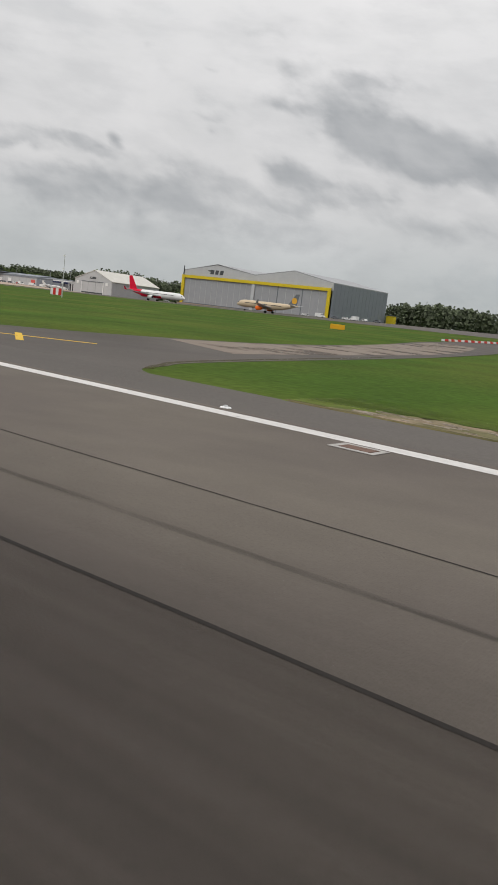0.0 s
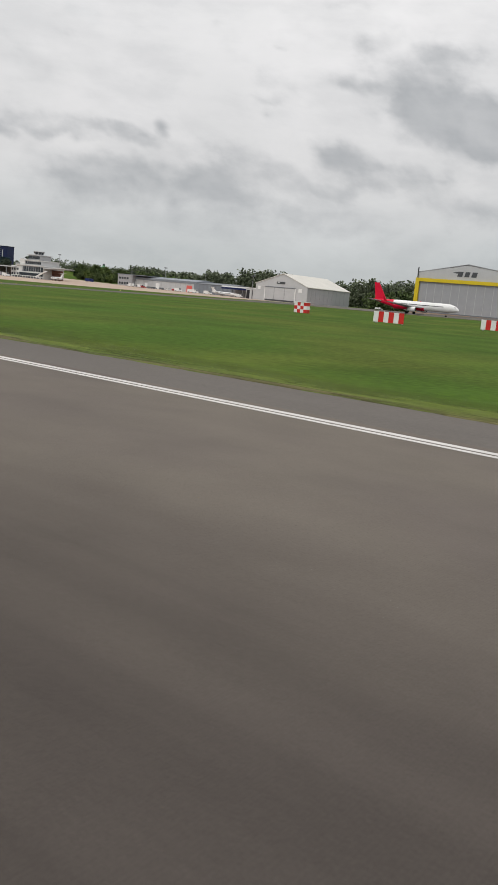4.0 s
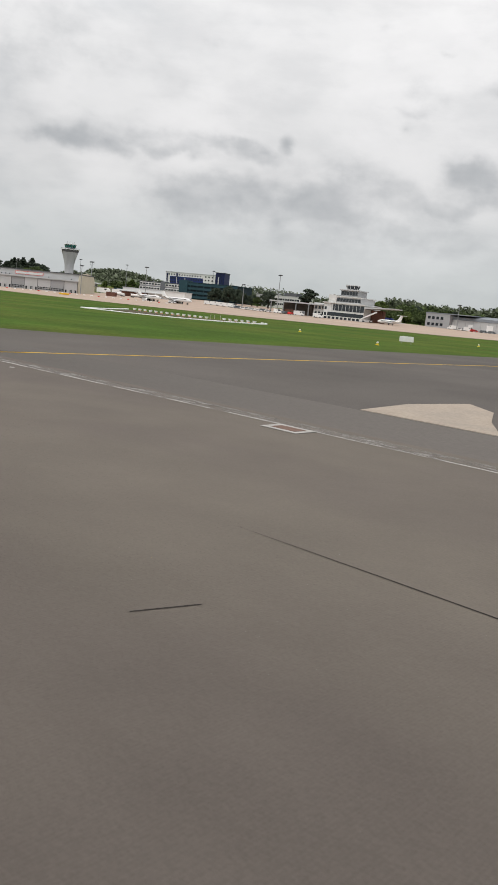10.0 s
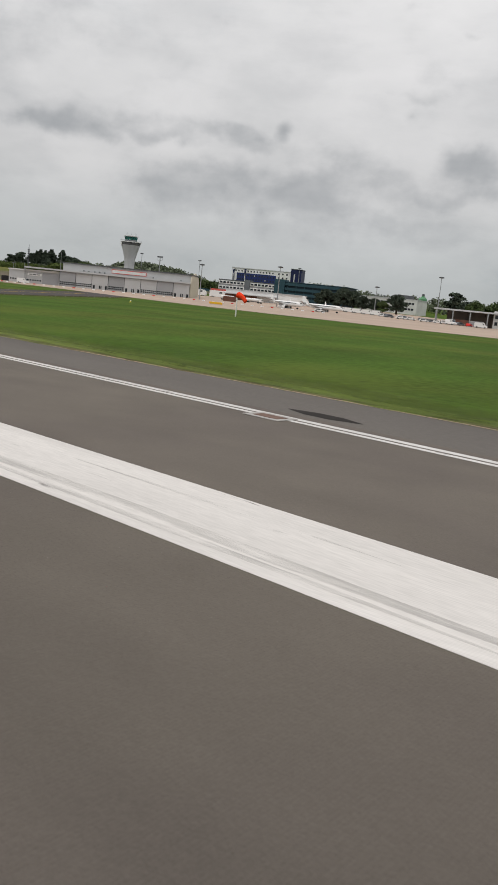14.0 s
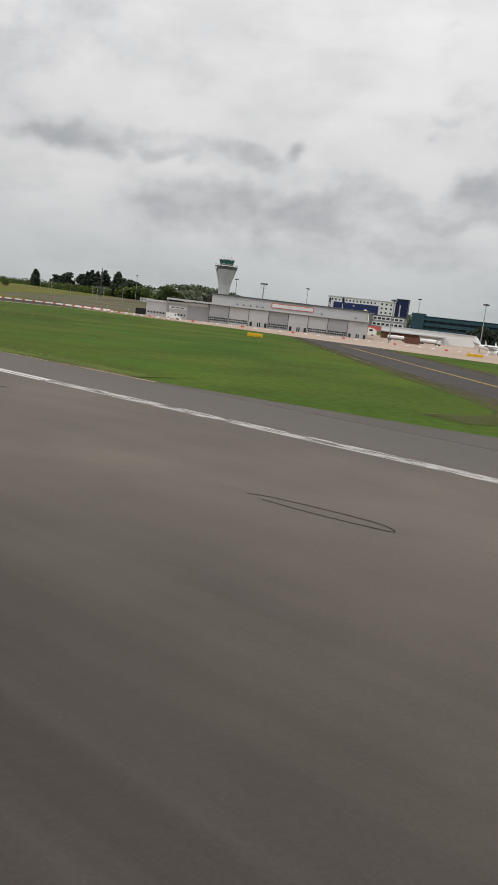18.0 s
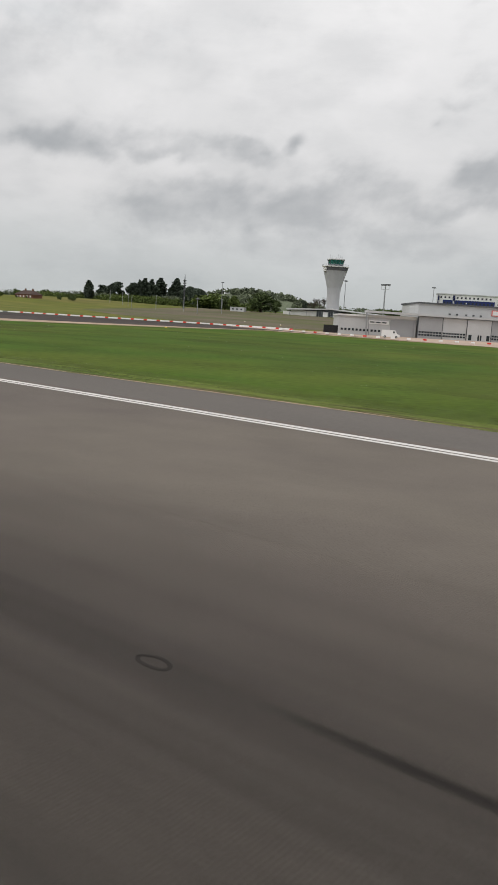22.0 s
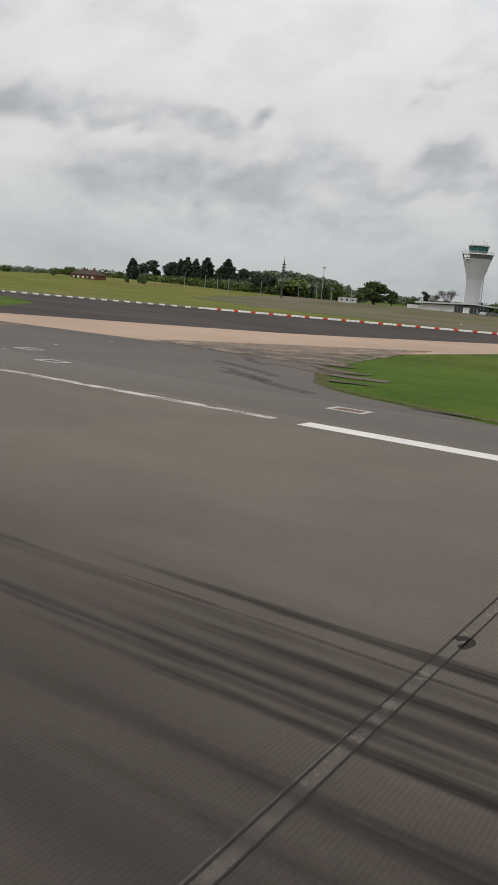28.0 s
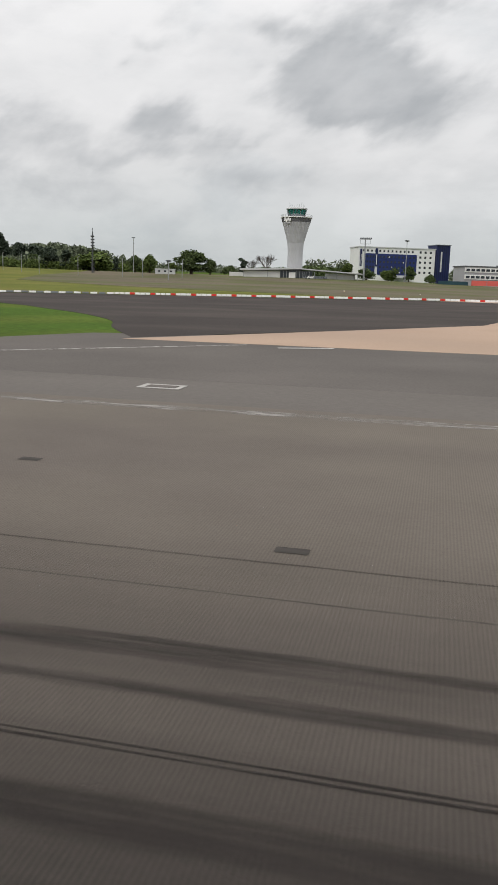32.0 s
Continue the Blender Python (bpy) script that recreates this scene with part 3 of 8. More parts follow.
def land(x, y):
    """Height of the ground: level by the runway, rising towards the buildings."""
    if y <= 100:
        return 0.0
    s = ((y - 100) / 300) ** 2 if y < 400 else min(1 + (y - 400) / 300 * 0.6, 2.0)
    dip = 0.75 * math.exp(-((x + 531) ** 2 + (y - 138) ** 2) / 800)
    return float(np.interp(x, RISE_X, RISE)) * s + 4.0 * math.exp(-((x + 1205) ** 2 + (y - 345) ** 2) / 7200) - dip


def build_ground():
    xs = [-4600, -3600, -2600] + list(range(-1800, 421, 20)) + [600, 1000, 1600, 2600]
    ys = [-1500, -400, -60, 100] + list(range(110, 421, 10)) + list(range(440, 901, 20)) + [1000, 1300, 1800, 2600, 3800, 4600]
    bm = bmesh.new()
    g = [[bm.verts.new((x, y, land(x, y))) for x in xs] for y in ys]
    for r0, r1 in zip(g, g[1:]):
        for k in range(len(xs) - 1):
            bm.faces.new((r0[k], r0[k + 1], r1[k + 1], r1[k]))
    ob = link("ground", bm, GRASS)
    tagged(ob, "mown green airfield grass rising gently to the buildings", "ground", kind="structure")


def drape(name, pts, mat, lift, label, category, kind="structure", skirt=True):
    """A paved or painted area that follows the land."""
    bm = bmesh.new()
    f = bm.faces.new([bm.verts.new((x, y, 0)) for x, y in pts])
    bmesh.ops.triangulate(bm, faces=[f])
    top = max(p[1] for p in pts)
    if top > 100:
        lo, hi = min(p[0] for p in pts), max(p[0] for p in pts)
        for x in range(-1800, 421, 20):
            if lo < x < hi:
                bmesh.ops.bisect_plane(bm, geom=bm.verts[:] + bm.edges[:] + bm.faces[:], plane_co=(x, 0, 0), plane_no=(1, 0, 0))
        for y in list(range(100, 421, 10)) + list(range(440, 901, 20)):
            if min(p[1] for p in pts) < y < top:
                bmesh.ops.bisect_plane(bm, geom=bm.verts[:] + bm.edges[:] + bm.faces[:], plane_co=(0, y, 0), plane_no=(0, 1, 0))
    for v in bm.verts:
        v.co.z = land(v.co.x, v.co.y) + lift + (0.04 if v.co.y > 110 else 0.0)
    # turned-down rim, so that no gap shows under its edge
    rim = [e for e in bm.edges if e.is_boundary and skirt]
    low = bmesh.ops.extrude_edge_only(bm, edges=rim)["geom"]
    for v in low:
        if isinstance(v, bmesh.types.BMVert):
            v.co.z -= lift + 0.004
    me = bpy.data.meshes.new(name)
    bm.to_mesh(me)
    bm.free()
    me.materials.append(mat)
    ob = new(name, me)
    for p in ob.data.polygons:
        if p.normal.z < 0:
            p.flip()
    return tagged(ob, label, category, kind=kind)


def ribbon(pts, width):
    """The outline of a band along a line of points."""
    left, right = [], []
    for k, p in enumerate(pts):
        a, b = Vector(pts[max(k - 1, 0)]), Vector(pts[min(k + 1, len(pts) - 1)])
        d = (b - a).normalized()
        nrm = Vector((-d.y, d.x)) * width / 2
        left.append(tuple(Vector(p) + nrm)), right.append(tuple(Vector(p) - nrm))
    return left + right[::-1]


def smooth(pts, n=8):
    """More points along a rounded line."""
    out = []
    for k in range(len(pts) - 1):
        p0, p1, p2, p3 = (Vector(pts[min(max(k + j, 0), len(pts) - 1)]) for j in (-1, 0, 1, 2))
        for s in range(n):
            t = s / n
            out.append(tuple(0.5 * ((2 * p1) + (p2 - p0) * t + (2 * p0 - 5 * p1 + 4 * p2 - p3) * t * t + (3 * p1 - p0 - 3 * p2 + p3) * t ** 3)))
    return out + [tuple(pts[-1])]


build_ground()

# ---- runway and taxiways ----
LINE_Y = 21.4
drape("runway", [(900, -23), (900, 22.4), (-1900, 22.4), (-1900, -23)], ASPHALT, 0.02, "weathered brown-grey grooved asphalt runway", "runway")
drape("runway_shoulder", [(900, 22.4), (900, 28), (-1900, 28), (-1900, 22.4)], SHOULDER, 0.02, "paler grey asphalt strip beside the runway", "pavement")
drape("far_shoulder", [(900, -30), (900, -23), (-1900, -23), (-1900, -30)], SHOULDER, 0.02, "paler grey asphalt strip beside the runway", "pavement")

# crossing taxiways, first to last along the landing run
drape("taxiway_1", smooth([(-78, 28), (-66, 31), (-59, 40), (-56, 55), (-58, 80), (-72, 130), (-94, 200), (-104, 270)]) + smooth([(-78, 270), (-70, 200), (-60, 150), (-45, 83), (-36, 41), (-33.1, 32.5), (-31.8, 29.4), (-30.0, 28)]), TAXI, 0.022, "worn grey asphalt taxiway", "taxiway")
drape("taxiway_2", smooth([(-448, 28), (-438, 31), (-431, 42), (-428, 70), (-425, 130), (-422, 210), (-420, 330)]) + smooth([(-385, 330), (-392, 210), (-391, 100), (-390, 60), (-389.5, 45), (-390, 38.5), (-387.5, 33.6), (-384, 30.6), (-377, 29.2), (-366, 28)]), TAXI, 0.022, "worn grey asphalt taxiway", "taxiway")
drape("taxiway_3", smooth([(-642, 28), (-622, 33), (-628, 47), (-690, 120), (-757, 197)]) + smooth([(-738, 211), (-665, 122), (-619, 62), (-600, 39), (-588, 30), (-574, 28)]), FTAXI, 0.022, "smooth dark asphalt taxiway", "taxiway")
drape("taxiway_mouth", smooth([(-642, 28), (-622, 33), (-625, 41), (-628, 46.5)]) + smooth([(-618.6, 61.2), (-609, 50), (-600, 39), (-588, 30), (-574, 28)]), TAXI, 0.027, "worn grey asphalt at a taxiway mouth", "taxiway")
drape("taxiway_4", smooth([(-846, 28), (-850, 29.6), (-855.5, 32), (-859, 37), (-863.5, 46), (-867, 55), (-872, 60)]) + [ (-900, 60), (-922, 52), (-925, 44), (-935, 34), (-1000, 30), (-1060, 28)], TAXI, 0.022, "worn grey asphalt taxiway mouth with old patches", "taxiway")
drape("dark_taxiway", smooth([(-918, 49), (-924, 60), (-930, 73), (-945, 92), (-975, 118), (-1060, 152), (-1300, 218), (-1500, 260)], 4) + [(-1500, 285), (-1300, 240), (-1120, 178), (-1030, 158), (-965, 188), (-900, 217), (-862, 224), (-800, 214), (-800, 204), (-850, 206), (-866, 204), (-882, 148), (-894, 90), (-905, 70)], TAXI_DARK, 0.028, "dark brown-black asphalt taxiway with tyre wear", "taxiway")
drape("concrete_strip", [(-800, 201), (-866, 200), (-868, 101), (-869, 62), (-873, 52), (-880, 47.5), (-918, 47.5), (-905, 70), (-894, 90), (-882, 148), (-866, 205), (-850, 207), (-800, 205)], CONCRETE, 0.034, "sandy pink concrete strip at the taxiway edge", "pavement")
drape("apron", [(-900, 216), (-860, 212), (-760, 201), (-700, 190), (-651, 190), (-604, 199), (-562, 217), (-515, 250), (-478, 318), (-450, 380), (-430, 405), (-430, 440), (-800, 440), (-860, 240)], APRON, 0.05, "sandy concrete apron before the terminal", "pavement")
drape("hangar_apron", [(-430, 330), (-385, 326), (-100, 332), (-60, 345), (-90, 402), (-430, 412)], SHOULDER, 0.05, "grey asphalt apron before the big hangar", "pavement")
drape("bare_field", [(-1078, 384), (-1076, 335), (-1060, 288), (-1018, 266), (-975, 243), (-930, 228), (-895, 234), (-868, 246), (-858, 300), (-858, 425), (-1000, 432), (-1085, 428)], DRYFIELD, 0.16, "bare grey-brown field sloping up behind the taxiway", "field")
drape("rough_bank", [(-1700, 296), (-1500, 288), (-1300, 243), (-1120, 181), (-1030, 161), (-965, 191), (-900, 220), (-868, 228), (-862, 270), (-862, 440), (-1300, 480), (-1700, 490)], FIELD, 0.10, "rough yellow-green grass bank", "grass")


def ragged_patch(x0, x1, depth, seed, y0=28.05):
    """Trodden earth and broken tarmac along the grass edge, with loose pale slabs."""
    rng = random.Random(seed)
    n = max(6, int(abs(x1 - x0) / 0.5))
    top, h = [], 0.0
    for k in range(n + 1):
        u = k / n
        h = 0.6 * h + 0.4 * rng.uniform(0.35, 1.1)
        top.append((x0 + (x1 - x0) * u, y0 + depth * h * min(1.0, 5 * u, 5 * (1 - u)) + 0.02))
    drape("bare_patch", [(x0, y0)] + top + [(x1, y0)], BARE, 0.062, "bare trodden earth at the grass edge", "bare earth", skirt=False)
    bm = bmesh.new()
    for k in range(int(abs(x1 - x0) * 2.5)):
        u = rng.uniform(0.08, 0.92)
        x, y, a, w, d = x0 + (x1 - x0) * u, y0 + depth * rng.uniform(0.05, 0.6), rng.uniform(-0.3, 0.3), rng.uniform(0.1, 0.6), rng.uniform(0.03, 0.1)
        q = [(x + w * c * math.cos(a) - d * s * math.sin(a), y + w * c * math.sin(a) + d * s * math.cos(a)) for c, s in ((-1, -1), (1, -0.7), (0.8, 1), (-0.9, 0.8))]
        lo, hi = [bm.verts.new((px, py, 0.04)) for px, py in q], [bm.verts.new((px, py, 0.085)) for px, py in q]
        bm.faces.new(hi)
        for j in range(4):
            bm.faces.new((lo[j], lo[(j + 1) % 4], hi[(j + 1) % 4], hi[j]))
    me = bpy.data.meshes.new("rubble")
    bm.to_mesh(me)
    bm.free()
    me.materials.append(RUBBLE)
    tagged(new("rubble", me), "loose pale slabs of broken tarmac", "rubble", kind="stuff")


for k, (x0, x1, d) in enumerate([(-78, -71, 1.4), (-239, -233, 1.8), (-364, -358, 1.0), (-385.2, -373.6, 2.2), (-289, -296, 2.4), (-770, -766, 1.2), (-796, -804.5, 2.0), (-843, -837, 1.6), (-9, -20, 3.2), (-682, -690, 1.8), (-158, -152, 0.9), (-249.5, -242.5, 2.6)]):
    ragged_patch(x0, x1, d, 60 + k, 28.25 if x0 < -440 else 28.05)
for k, (x, y, w, d) in enumerate([(-488, 40.2, 3, 0.5), (-494, 39.2, 2, 0.3)]):
    drape("bare_patch", [(x + w * 0.5 * r * math.cos(a), y + d * r * math.sin(a)) for a, r in ((2 * math.pi * j / 14, 0.8 + 0.25 * math.sin(6 * math.pi * j / 14 + k)) for j in range(14))], BARE, 0.066, "bare trodden earth in the grass", "bare earth", skirt=False)
for k, (x, y, w, d) in enumerate([(-860.2, 41.5, 1.6, 1.5), (-857.0, 36.2, 1.5, 0.6), (-862.6, 46.5, 1.2, 1.6), (-849.5, 29.6, 1.6, 0.3)]):
    drape("broken_edge", [(x + w * r * math.cos(a), y + d * r * math.sin(a)) for a, r in ((2 * math.pi * j / 18, 0.8 + 0.25 * math.sin(6 * math.pi * j / 18 + k)) for j in range(18))], STAIN, 0.055, "dark broken tarmac and soil at the grass tip", "bare earth", skirt=False)
drape("scrubbed_tarmac", [(-880, 49), (-874, 46), (-866, 45), (-862.5, 47), (-865, 56), (-868, 70), (-871, 86), (-876, 68)], SCRUB, 0.06, "dark scrubbed tarmac over the pale strip", "pavement")

drape("brown_patch", smooth([(-54.5, 56), (-58, 85), (-72, 130), (-92, 200)]) + smooth([(-80, 200), (-61, 140), (-48, 83), (-42, 50)]), BROWNTAXI, 0.034, "brown worn patch of taxiway asphalt", "pavement", skirt=False)

drape("dry_grass_patch", smooth([(-849, 30.5), (-858, 38.5), (-864, 52), (-866, 90), (-846, 100), (-820, 80), (-815, 45), (-830, 31)], 4), DRYPATCH, 0.014, "dull brownish patch of worn grass", "grass", skirt=False)
drape("dry_grass_patch", smooth([(-690, 60), (-720, 90), (-770, 150), (-815, 155), (-845, 120), (-846, 75), (-815, 48), (-760, 42), (-700, 44)], 4), DRYPATCH, 0.012, "dull brownish patch of worn grass", "grass", skirt=False)

# ---- painted lines ----


def stripe(name, pts, mat, lift, label, category="road marking"):
    return drape(name, pts, mat, 0.0215 + (lift - 0.0265) * 0.6, label, category)


def along(x0, x1, y, w):
    return [(x0, y - w / 2), (x0, y + w / 2), (x1, y + w / 2), (x1, y - w / 2)]


for x0, x1, fresh in [(900, -38, True), (-38, -60, True), (-60, -74, False), (-200, -267, True), (-560, -640, False), (-770, -851, True), (-1060, -1900, True)]:
    stripe("edge_line", along(x0, x1, LINE_Y, 0.85), WHITE_LINE if fresh else OLD_LINE, 0.032, "long white runway edge line" if fresh else "old faded white runway edge line")
for x, y, d in ((-92.4, 9.45, 18.8), (-519.3, 10.5, 20.3), (-654.2, 10.15, 20.8), (-794.7, 9.57, 21.8)):
    stripe("touchdown_bar", along(x, x + d, y, 3.0), BLOCK_PAINT, 0.034, "broad white painted touchdown bar on the runway")
for y in (-10.1,):
    for x in (-92.7, -519.3, -655.5, -795.0):
        stripe("touchdown_bar", along(x, x + 22.5, y, 3.0), BLOCK_PAINT, 0.034, "broad white painted touchdown bar on the runway")
for x0, x1 in ((-74, -200), (-423, -560), (-640, -770)):
    stripe("edge_line", along(x0, x1, LINE_Y + 0.2, 0.34), WHITE_LINE, 0.032, "white runway edge line repainted as two stripes")
    stripe("edge_line", along(x0, x1, LINE_Y - 0.28, 0.26), WHITE_LINE, 0.032, "white runway edge line repainted as two stripes")
stripe("edge_line", along(-267, -423, LINE_Y + 0.05, 0.8), FAINT_LINE, 0.031, "almost worn-off white runway edge line")
stripe("edge_line", along(-852, -871.5, LINE_Y, 0.5), OLD_LINE, 0.031, "old faded white runway edge line")
stripe("edge_line", along(-877.2, -1060, LINE_Y, 0.7), FAINT_LINE, 0.031, "almost worn-off white runway edge line")
stripe("edge_line", along(-300, -423, LINE_Y - 0.42, 0.10), OLD_LINE, 0.034, "thin white line on the runway edge")
stripe("edge_line", along(-871.5, -877.2, LINE_Y, 0.4), WHITE_LINE, 0.034, "short white piece of the runway edge line")
stripe("edge_line", ribbon([(-930, 25.5), (-919.7, 35.8), (-909.8, 46.7)], 0.2), OLD_LINE, 0.055, "thin faded white taxiway edge line")
stripe("edge_line", ribbon([(-907.6, 45.4), (-904.6, 46.9)], 0.3), WHITE_LINE, 0.055, "short white dash on the taxiway")
TL = "yellow taxiway centre line"
LO = "yellow curved lead-off line"
stripe("taxi_line", ribbon(smooth([(-578.6, 4.0), (-582.0, 6.9), (-585.5, 9.9), (-587.2, 11.3), (-590.7, 14.4), (-596.2, 21.0), (-603.5, 30.0), (-619.7, 49.8), (-660, 99), (-727, 178)]), 0.26), YELLOW_LINE, 0.045, TL)
stripe("taxi_line", ribbon(smooth([(-866.5, 2.0), (-869.5, 4.1), (-872.4, 6.3), (-875.2, 8.4), (-877.5, 10.2), (-880.0, 12.3), (-883.1, 15.8), (-885.4, 19.1), (-888.0, 24.1), (-890.3, 29.5), (-891.7, 34.2), (-892.6, 40.1), (-892.9, 46.6)]), 0.17), YELLOW_LINE, 0.041, LO)
stripe("taxi_line", ribbon(smooth([(-428, 2.5), (-421, 6.0), (-417.2, 9.2), (-415.6, 11.8), (-413.1, 17.8), (-412.4, 25), (-412.5, 36), (-412.5, 200)]), 0.22), YELLOW_LINE, 0.045, TL)
stripe("taxi_line", ribbon(smooth([(-411.6, 2.5), (-411.8, 6.5), (-411.9, 8.6), (-412.0, 11.3), (-411.9, 16.5), (-411.9, 23)]), 0.22), YELLOW_LINE, 0.041, LO)
stripe("yellow_cross", ribbon([(-51.6, 32.4), (-45.1, 38.4)], 0.5), YELLOW_LINE, 0.045, "yellow painted closure cross on the taxiway")
stripe("yellow_cross", ribbon([(-51.2, 36.4), (-45.1, 31.9)], 0.5), YELLOW_LINE, 0.047, "yellow painted closure cross on the taxiway")
drape("concrete_corner", [(-391.4, 28.0), (-392.2, 32.8), (-391.6, 37.6), (-389.2, 35.4), (-387.4, 31.6), (-385.2, 28.0)], PALECONC, 0.05, "pale bare concrete at the taxiway corner", "pavement")
drape("concrete_corner", [(-66, 28.2), (-66.3, 30.4), (-63.5, 31.2), (-61, 30.0), (-60.4, 28.4)], CONCRETE, 0.036, "pale sandy patch at the taxiway corner", "pavement")

# ---- hangars and terminal buildings ----


def windows(parent, xs, zs, w, h, y, mat, name="window_pane", d=0.12):
    """A grid of panes, each its own piece, proud of a wall that faces -y."""
    first = None
    for z in zs:
        for x in xs:
            if first is None:
                first = part(name, box(-w / 2, w / 2, -d, d, -h / 2, h / 2), mat, parent)
                first.matrix_basis = pose(x, y, z)
            else:
                again(name, first, parent, pose(x, y, z))


def big_hangar():
    W, D, H, A, V = 115.5, 68.0, 21.0, 26.0, 21.6
    h = thing("twin_gable_hangar", pose(-363.7, 402, 3.2), "large grey twin-gabled aircraft hangar with yellow door frame", "hangar")
    half = 58.5
    part("floor_slab", box(-1, W + 1, -3, D, -5.2, 0.15), CONCRETE, h)
    gable = [(0, 17.0), (W, 17.0), (W, H), (half + 29, A), (half, V), (28, A + 0.3), (0, H)]
    part("front_gable", prism(gable, 0, 0.6), LGREY, h, "pale grey clad twin gable")
    part("side_wall", box(W - 0.5, W, 0.6, D, 0, H), BLUEGREY, h, "blue-grey ribbed side wall")
    part("side_wall", box(0, 0.5, 0.6, D, 0, H), BLUEGREY, h)
    part("back_wall", box(0.5, W - 0.5, D - 0.5, D, 0, H), BLUEGREY, h)
    for x0, x1, m in ((0, half, 28), (half, W, half + 29)):
        part("roof", prism([(x0, H if x0 == 0 else V), (m, A), (x1, V if x1 == half else H), (x1, (V if x1 == half else H) + 0.5), (m, A + 0.6), (x0, (H if x0 == 0 else V) + 0.5)], 0.0, D), MGREY, h)
    part("header_beam", box(-0.6, W - 1, -0.9, -0.02, 16.4, 18.2), YELLOW, h, "yellow door header beam")
    part("door_post", box(-0.6, 1.6, -0.9, -0.02, 0, 16.4), YELLOW, h, "yellow door post")
    part("door_post", box(W - 3.0, W - 1, -0.9, -0.02, 0, 16.4), YELLOW, h, "yellow door post")
    part("middle_post", box(half - 1.2, half + 1.2, -0.7, 0.3, 0, 16.4), LGREY, h)
    for x0, x1 in ((1.6, half - 1.2), (half + 1.2, 76.5), (77.2, 94.5), (95.2, W - 3.0)):
        d = part("sliding_door", box(x0, x1, 0.05, 0.5, 0.7, 16.4), MGREY, h, "grey sliding hangar door leaf")
        n = int((x1 - x0) / 4.5)
        rib = None
        for k in range(1, n):
            m = pose(x0 + (x1 - x0) * k / n, 0.02, 8.5)
            if rib is None:
                rib = part("door_rib", box(-0.08, 0.08, -0.05, 0.05, -7.7, 7.9), LGREY, d)
                rib.matrix_basis = m
            else:
                again("door_rib", rib, d, m)
    for x in (76.85, 94.85):
        part("door_gap", box(x - 0.35, x + 0.35, 0.1, 0.55, 0.2, 16.4), DGREY, h, "dark gap between door leaves")
    part("door_track", box(0, W, -0.6, 0.5, 0.15, 0.7), DGREY, h)
    for k, (a, b, z) in enumerate([(0, 3.4, 0), (4.0, 7.2, 0), (7.8, 11.2, 0)]):
        part("logo_mark", prism([(22.5 + a, 20.0), (22.5 + b - 0.6, 20.0), (22.5 + b, 22.6), (22.5 + a + 0.6, 22.6)], -0.1, -0.02), DSTEEL, h, "slanted black block of the sign")
    part("logo_mark", prism([(20.0, 22.0), (22.5, 21.5), (23.4, 22.7)], -0.1, -0.02), DSTEEL, h)
    rib = None
    for k in range(1, 15):
        if rib is None:
            rib = part("wall_rib", box(0, 0.06, -0.08, 0.08, 0, H), BLUEGREY, h)
            rib.matrix_basis = pose(W, k * 4.5, 0)
        else:
            again("wall_rib", rib, h, pose(W, k * 4.5, 0))
    part("downpipe", rod((0.2, -0.3, 0), (0.2, -0.3, 24.0), 0.35), DSTEEL, h)
    b = thing("yellow_kiosk", pose(-246, 468, 3.4), "yellow painted metal kiosk beside the hangar", "kiosk")
    part("body", box(0, 5, 0, 4, -2, 7), YELLOW, b), part("kiosk_roof", box(-0.2, 5.2, -0.2, 4.2, 7, 7.4), DGREY, b)


big_hangar()


